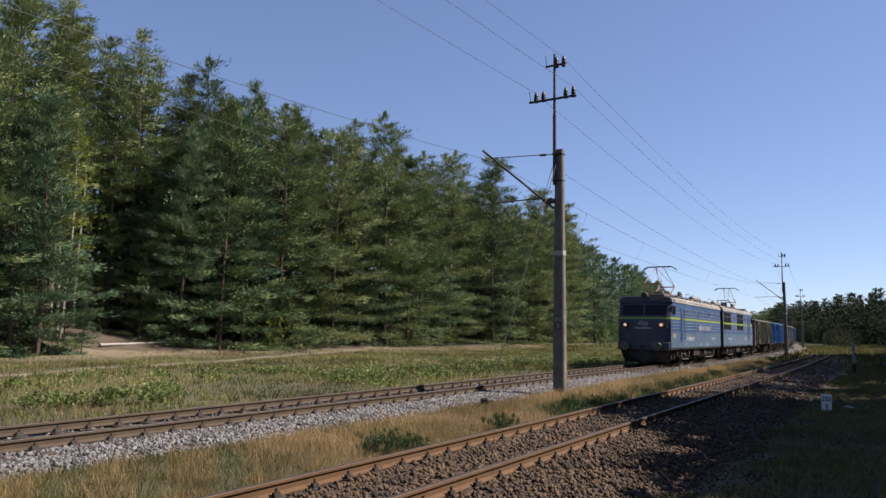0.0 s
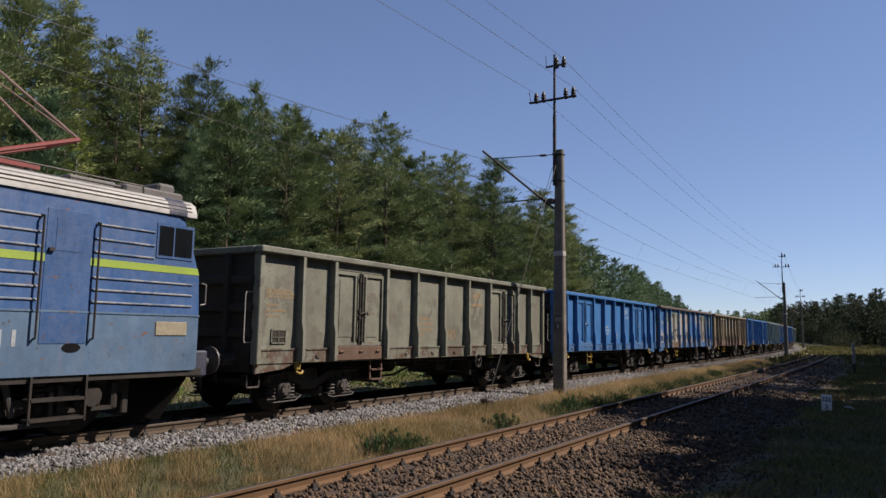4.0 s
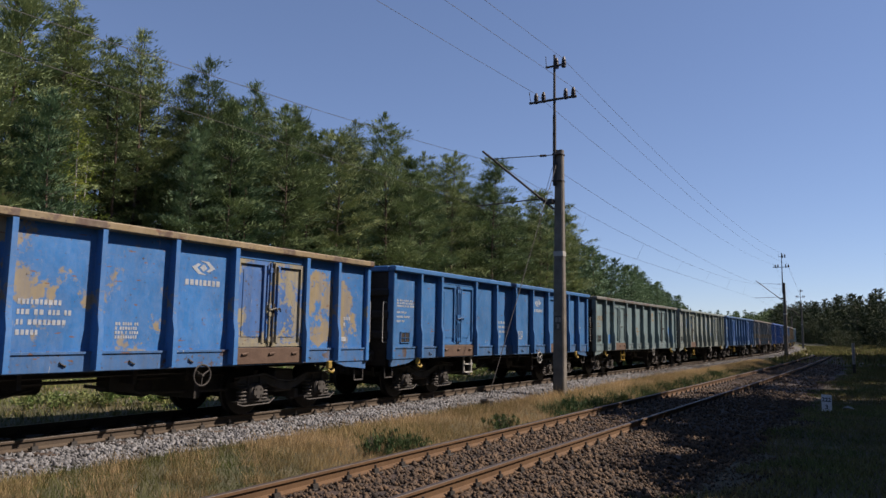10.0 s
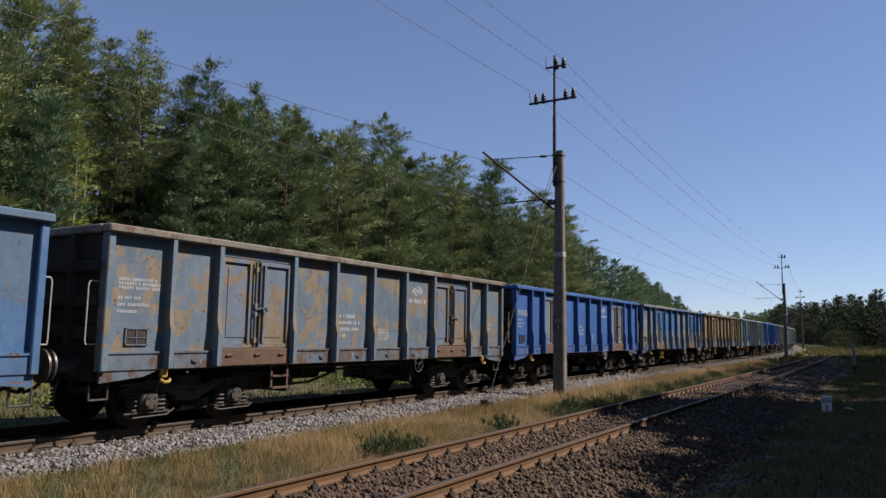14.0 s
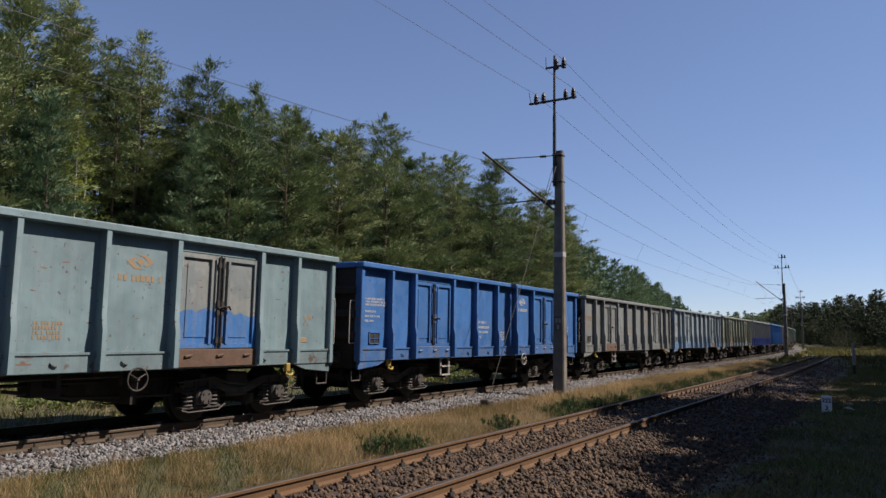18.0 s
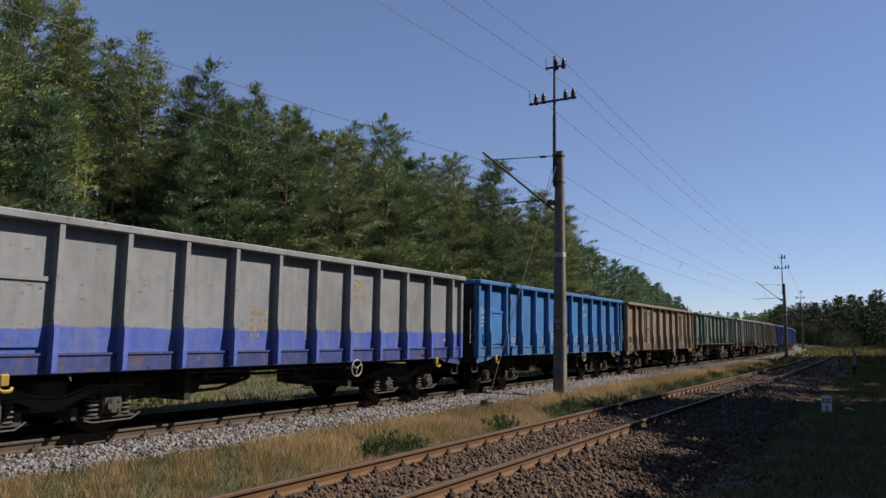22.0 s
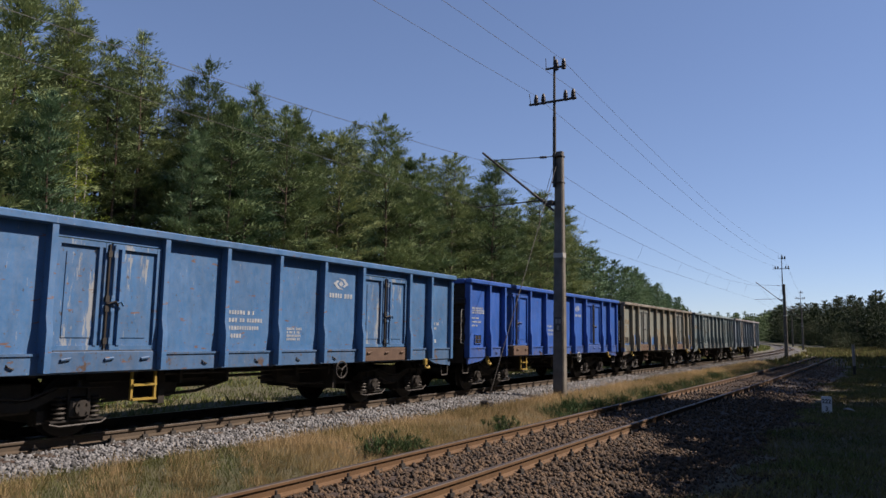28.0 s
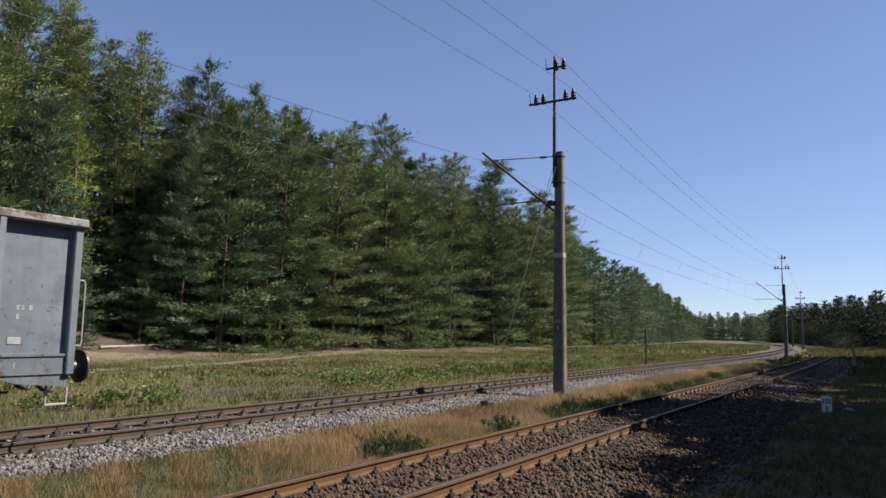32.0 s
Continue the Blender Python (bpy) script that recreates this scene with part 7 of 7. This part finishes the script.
def make_mast():
    m = thing("catenary_mast", "grey concrete catenary mast with steel top and cross-arms", "railway mast", "catenary masts")
    g = Geo()
    vs = []
    for z, a, b in ((-1.0, 0.15, 0.19), (2.0, 0.14, 0.175), (7.45, 0.1, 0.125)):
        c = 0.035
        vs += [(x, y, z) for x, y in ((-a + c, -b), (a - c, -b), (a, -b + c), (a, b - c), (a - c, b), (-a + c, b), (-a, b - c), (-a, -b + c))]
    n = 8
    g.add(vs, [(i * n + j, i * n + (j + 1) % n, (i + 1) * n + (j + 1) % n, (i + 1) * n + j) for i in range(2) for j in range(n)] + [tuple(range(2 * n, 3 * n))])
    part("pole", g, CONCRETE, m, "weathered concrete pole")
    part("top_tube", Geo().cyl((-0.12, 0.12, 6.3), (-0.12, 0.12, 8.6), 0.055, 10).cyl((-0.12, 0.12, 8.6), (-0.12, 0.12, 10.6), 0.045, 10, 0.035), GALV, m, "thin steel top tube")
    for z in (6.45, 7.3):
        part("clamp", Geo().cbox(-0.19, 0.13, -0.14, 0.19, z - 0.025, z + 0.025, 0.01), GALV, m)
    part("white_band", Geo().cbox(-0.13, 0.13, -0.162, 0.162, 4.05, 4.2, 0.004), WHITEPAINT, m, "faded white band")
    nb = part("number_plate", Geo().cbox(-0.155, -0.138, -0.13, 0.13, 1.75, 2.2, 0.003), surf("plate_grey", (0.16, 0.155, 0.15), (0.1, 0.1, 0.095), 8, 0.7), m)
    part("numerals", Geo().box(-0.159, -0.153, -0.09, -0.015, 2.0, 2.14).box(-0.159, -0.153, 0.015, 0.09, 2.0, 2.14).box(-0.159, -0.153, -0.04, 0.04, 1.8, 1.94), surf("worn_numerals", (0.5, 0.48, 0.44), (0.35, 0.33, 0.3), 9, 0.7, bumpy=0.0), nb, "worn pale plain bars")
    arm = part("cross_arm", Geo().cbox(-0.16, -0.08, -0.62, 1.0, 9.08, 9.14, 0.008), GALV, m)
    top = part("cross_arm", Geo().cbox(-0.16, -0.08, -0.28, 0.42, 10.2, 10.25, 0.008), GALV, m)

    def ins(y, z, parent):
        g = Geo()
        g.lathe((-0.12, y, z), (0, 0, 1), [(0, 0.03), (0.02, 0.075), (0.1, 0.07), (0.11, 0.05), (0.13, 0.075), (0.21, 0.07), (0.22, 0.05), (0.24, 0.07), (0.32, 0.045), (0.36, 0.03)], 10)
        part("insulator", g, CERAMIC, parent)
    for y in (-0.52, -0.26, 0.5, 0.76):
        ins(y, 9.06, arm)
    for y in (-0.2, 0.05):
        ins(y, 10.12, top)
    part("horn", Geo().tube([(-0.12, 0.95, 9.12), (-0.12, 1.0, 9.5)], 0.012, 5), GALV, arm)
    part("horn", Geo().tube([(-0.12, 0.4, 10.22), (-0.12, 0.42, 10.6)], 0.012, 5), GALV, top)
    # bracket over the track
    br = part("bracket", Geo().cyl((-0.1, 0.15, 5.55), (-0.1, 2.72, 7.72), 0.038, 8), GALV, m, "slanting steel bracket")
    part("tie_rod", Geo().cyl((-0.1, 0.15, 7.3), (-0.1, 2.35, 7.42), 0.014, 6), GALV, br)
    part("insulator", Geo().lathe((-0.1, 0.4, 7.31), (0, 1, 0.05), [(0, 0.02), (0.04, 0.05), (0.08, 0.03), (0.12, 0.05), (0.16, 0.03), (0.2, 0.05), (0.24, 0.02)], 8), CERAMIC, br)
    part("insulator", Geo().lathe((-0.1, 0.36, 5.74), (0, 2.57, 2.17), [(0, 0.04), (0.05, 0.07), (0.1, 0.04), (0.15, 0.07), (0.2, 0.04), (0.25, 0.07), (0.3, 0.04)], 8), CERAMIC, br)
    part("steady_arm", Geo().cyl((-0.1, 0.55, 5.92), (-0.1, 2.9, 5.86), 0.02, 6), GALV, br)
    part("stay_wire", Geo().cyl((-0.1, 0.2, 6.9), (-0.1, 0.5, 5.9), 0.008, 5), GALV, br)
    part("counter_box", Geo().cbox(-0.3, 0.0, 0.12, 0.3, 5.72, 5.86, 0.015), GALV, m)
    return m


first_mast = make_mast()
for k, (x, y) in enumerate(MASTS):
    lean = (0.0, 0.0, 0.0, 0.0, 0.0)[k]
    m = pose(x, y, 0.0, 0, lean, math.degrees(line(max(0.0, x))[2]))
    if k == 0:
        first_mast.matrix_basis = m
    else:
        copy_thing(first_mast, m)


def span(g, a, b, sag, r, n=14):
    a, b = Vector(a), Vector(b)
    pts = []
    for i in range(n + 1):
        t = i / n
        p = a.lerp(b, t)
        p.z -= 4 * sag * t * (1 - t)
        pts.append(p)
    g.tube(pts, r, 4)
    return pts


def make_wires():
    cat = thing("overhead_line", "contact wire and messenger wire over the main line", "overhead wire", kind="structure")
    msg, con, drop = Geo(), Geo(), Geo()
    for (x0, y0), (x1, y1) in zip(MASTS, MASTS[1:]):
        ya, yb = y0 + 2.35, y1 + 2.35
        p = span(msg, (x0, ya, 7.32), (x1, yb, 7.32), 1.35 if x0 < 0 else 0.85, 0.0065)
        za = 5.82
        q = span(con, (x0, y0 + 2.75, za), (x1, y1 + 2.75, za), 0.05, 0.0065)
        for i in range(2, 13, 2):
            drop.cyl(p[i], q[i], 0.004, 4)
    part("messenger_wire", msg, WIRE, cat)
    part("contact_wire", con, WIRE, cat)
    part("droppers", drop, WIRE, cat)
    feed = thing("power_line", "three thin line wires on the mast tops", "power line", kind="structure")
    for y, z, sag in ((-0.5, 9.42, 0.9), (0.8, 9.42, 0.9), (-0.1, 10.5, 0.9)):
        g = Geo()
        for (x0, y0), (x1, y1) in zip(MASTS, MASTS[1:]):
            span(g, (x0 - 0.12, y0 + y, z), (x1 - 0.12, y1 + y, z), sag, 0.0055)
        part("line_wire", g, WIRE, feed)
    g = Geo()
    for (x0, y0), (x1, y1) in list(zip(MASTS, MASTS[1:]))[1:]:
        span(g, (x0 + 0.2, y0, 6.75), (x1 - 0.1, y1, 6.75), 0.8, 0.0055)
    part("return_cable", g, WIRE, feed)


make_wires()


# ---- small things along the line ----
def make_small():
    # kilometre board
    x, y = 22.7, 1.42
    z = float(hill(x, y))
    b = thing("kilometre_board", "white kilometre board with black numerals", "track sign", m=pose(x, y, z - 0.03, 0, 0, -8))
    part("board", Geo().cbox(-0.02, 0.02, -0.128, 0.128, -0.05, 0.48, 0.008), surf("white_enamel", (1.5, 1.5, 1.5), (1.3, 1.3, 1.3), 6, 0.5, bumpy=0.05), b)
    for txt, zz, sz in (("222", 0.3, 0.15), ("3", 0.1, 0.16)):
        cu = bpy.data.curves.new("numerals", "FONT")
        cu.body, cu.size, cu.align_x, cu.extrude, cu.offset = txt, sz, "CENTER", 0.002, 0.004
        ob = new("numerals", cu)
        cu.materials.append(STEEL)
        ob.parent = b
        ob.matrix_basis = pose(-0.024, 0, zz, 90, 0, -90)
        ob["label"] = "black numerals"
    # marker post beside the siding
    x, y = 47.5, 1.5
    p = thing("marker_post", "slim post, dark below and pale above", "post", m=pose(x, y, float(hill(x, y)), 0, 0, 0))
    part("lower_post", Geo().cyl((0, 0, -0.2), (0, 0, 0.55), 0.075, 8), STEEL, p)
    part("upper_post", Geo().cyl((0, 0, 0.55), (0, 0, 1.75), 0.08, 8), surf("grey_white_post", (0.5, 0.51, 0.52), (0.36, 0.37, 0.38), 3, 0.7), p, "pale painted upper half")
    # dark post beyond the main line
    x, y = 49.5, 13.9
    p = thing("line_post", "thin dark steel post with short cross-bars", "post", m=pose(x, y, float(hill(x, y)), 0, 0, 0))
    part("shaft", Geo().cyl((0, 0, -0.2), (0, 0, 2.55), 0.05, 8), STEEL, p)
    part("cross_bar", Geo().cyl((-0.1, -0.25, 1.45), (0.1, 0.2, 1.75), 0.02, 5).cyl((0, 0.25, 1.45), (0, -0.1, 1.75), 0.02, 5), STEEL, p)
    # fallen birch at the forest edge
    x, y = 30.0, 45.6
    lg = thing("fallen_log", "pale fallen birch trunk at the forest edge", "log", m=pose(x, y, float(hill(x, y)) + 0.12, 0, 0, 14))
    part("trunk", Geo().cyl((0, 0, 0.05), (4.5, 0.1, 0.1), 0.1, 10, 0.09).cyl((4.5, 0.1, 0.1), (9.6, -0.1, 0.2), 0.09, 10, 0.04), BIRCHBARK, lg)
    part("branch", Geo().cyl((3, 0.1, 0.1), (4.4, 0.8, 0.5), 0.04, 6, 0.01).cyl((6, 0, 0.18), (7.0, -0.5, 0.6), 0.03, 6, 0.01), BIRCHBARK, lg)
    # guy wire of the mast
    x, y = 16.4, 8.62
    r = thing("guy_wire", "thin steel guy wire from a ground anchor to the mast", "guy wire", m=pose(x, y, 0.0, 0, 0, 0))
    part("wire", Geo().cyl((0, 0, -0.05), (4.55, -0.02, 7.1), 0.011, 5), STEEL, r)
    part("anchor_block", Geo().cbox(-0.2, 0.1, -0.12, 0.12, -0.3, -0.02, 0.04), STEEL, r)
    # scrap of paper on the bank
    x, y = 22.4, 0.9
    c = thing("paper_scrap", "crumpled white scrap in the grass", "litter", m=pose(x, y, float(hill(x, y)) + 0.1, 0, 0, 20))
    part("scrap", Geo().add([(-0.1, -0.15, 0), (0.1, -0.12, 0.04), (0.12, 0.1, 0.0), (-0.08, 0.14, 0.05), (0, 0, 0.08)], [(0, 1, 4), (1, 2, 4), (2, 3, 4), (3, 0, 4)]), WHITEPAINT, c)
    # dark broom bushes between the tracks
    rng = np.random.default_rng(31)
    for x, y, s in ((9.9, 7.15, 0.75), (10.5, 7.0, 0.6), (13.9, 6.95, 0.75), (18.3, 7.1, 0.85), (19.6, 6.95, 0.7), (21.6, 6.85, 0.7), (24.5, 6.8, 0.6), (27, 6.85, 0.7), (30, 6.9, 0.7), (33, 7.0, 0.7), (37, 7.1, 0.8)):
        s *= 1.2
        n = 110
        c = np.stack([rng.normal(0, 0.3, n), rng.normal(0, 0.2, n), rng.uniform(0.02, 0.42, n) * rng.uniform(0.3, 1, n)], -1) * s
        v, f = fans(rng, c, np.tile((0, 0, 1.2), (n, 1)), 8, 0.15 * s, 0.009)
        t = thing("broom_bush", "low dark green broom bush in dry grass", "bush", "broom bushes", m=pose(x, y, float(hill(x, y)), 0, 0, 0))
        part("foliage", soup("foliage", v, f), BROOM, t)
        st = Geo()
        for k in range(9):
            st.cyl((0, 0, -0.03), (float(rng.normal(0, 0.22)) * s, float(rng.normal(0, 0.16)) * s, 0.3 * s), 0.006, 4)
        part("stem_clump", st, TWIG, t)
    # light-leaved shrubs at the forest edge
    for x, y, s, mat in ((46.5, 45.9, 1.2, BIRCHLEAF), (50.5, 46.2, 0.5, WEED), (70, 47.5, 0.9, WEED), (90, 48, 1.0, WEED), (104, 46.6, 1.3, BIRCHLEAF), (112, 47, 1.1, WEED), (121, 47.5, 1.5, BIRCHLEAF), (131, 48, 1.3, WEED), (140, 48.4, 1.6, BIRCHLEAF), (152, 49.5, 1.5, BIRCHLEAF), (165, 51, 1.7, WEED), (180, 53, 1.8, BIRCHLEAF)):
        n = 170
        c = np.stack([rng.normal(0, 0.6, n), rng.normal(0, 0.6, n), rng.uniform(0.1, 2.6, n)], -1) * s
        v, f = fans(rng, c, np.tile((0, 0, 0.4), (n, 1)), 6, 0.22, 0.07)
        t = thing("shrub", "light green leafy shrub at the forest edge", "shrub", "edge shrubs", m=pose(x, y, float(hill(x, y)), 0, 0, 0))
        part("foliage", soup("foliage", v, f), mat, t)
        st = Geo()
        for k in range(7):
            st.cyl((0, 0, -0.05), (float(rng.normal(0, 0.5)) * s, float(rng.normal(0, 0.5)) * s, 2.3 * s), 0.02, 5, 0.006)
        part("stem_clump", st, TWIG, t)
    # sandy path across the end of the siding
    g = Geo()
    pts = [(104, 9.5), (96, 7.4), (88, 5.6), (79, 4.2), (71, 2.7), (64, 0.6), (59, -3), (56, -8)]
    vs = []
    for k, (x, y) in enumerate(pts):
        for o in (-1.3, 1.3):
            vs.append((x + o * 0.2, y + o, float(hill(x, y + o)) + 0.06))
    g.add(vs, [(2 * k, 2 * k + 1, 2 * k + 3, 2 * k + 2) for k in range(len(pts) - 1)])
    tagged(put("sandy_path", g, surf("pale_sand", (0.4, 0.34, 0.25), (0.3, 0.25, 0.17), 1.2, 0.95, fine=15, bumpy=0.5)), "pale sandy path beside the siding", "path", kind="structure")


make_small()


# ---- heights of the vehicles ----
def settle(tops, heights, fitted):
    """Squeezes vehicle bodies from their drawn heights to ones that fit the camera's view."""
    done = set()
    for top in tops:
        for ob in top.children_recursive:
            if ob.type == "MESH" and ob.data.name not in done:
                done.add(ob.data.name)
                me = ob.data
                co = np.empty(len(me.vertices) * 3, np.float32)
                me.vertices.foreach_get("co", co)
                co[2::3] = np.interp(co[2::3], heights, fitted)
                me.vertices.foreach_set("co", co)
                me.update()


settle(wagons, (-2.0, 1.24, 3.27, 4.0), (-2.0, 1.24, 3.18, 3.91))
settle([u for u, b in loco_units], (-2.0, 0.95, 3.65, 4.2, 5.7, 7.0), (-2.0, 0.93, 3.48, 4.02, 5.7, 7.0))


# ---- what moves ----
def on_line(s, half):
    """Pose of a vehicle whose middle is at s and whose bogies stand at half the given distance from it."""
    a, b = line(s - half), line(s + half)
    return pose((a[0] + b[0]) / 2, (a[1] + b[1]) / 2, 0, 0, 0, math.degrees(math.atan2(b[1] - a[1], b[0] - a[0])))


TIMES = [0.5 * k for k in range(65)]


def motions():
    for i, w in enumerate(wagons):
        walk(w, [(t, on_line(train_s(t) + PITCH * (i + 0.5), 4.5)) for t in TIMES])
    for unit, back in loco_units:
        walk(unit, [(t, on_line(train_s(t) - back, 3.6)) for t in TIMES])
    for ws, owner, x, r in wheels:
        home = ws.matrix_basis.translation.copy()
        place = [PITCH * (wagons.index(owner) + 0.5)] if owner in wagons else [-b for u, b in loco_units if u == owner]
        near = [k for k in range(961) if -14 < train_s(k / 30) + place[0] < 46]
        if not near:
            continue
        rows = []
        for k in sorted({0, 960, *near}):
            kk = min(max(k, near[0]), near[-1])
            ang = math.degrees(train_s(kk / 30) / r)
            rows.append((k / 30, pose(home.x, home.y, home.z, 0, ang % 360, 0)))
        walk(ws, rows)


motions()
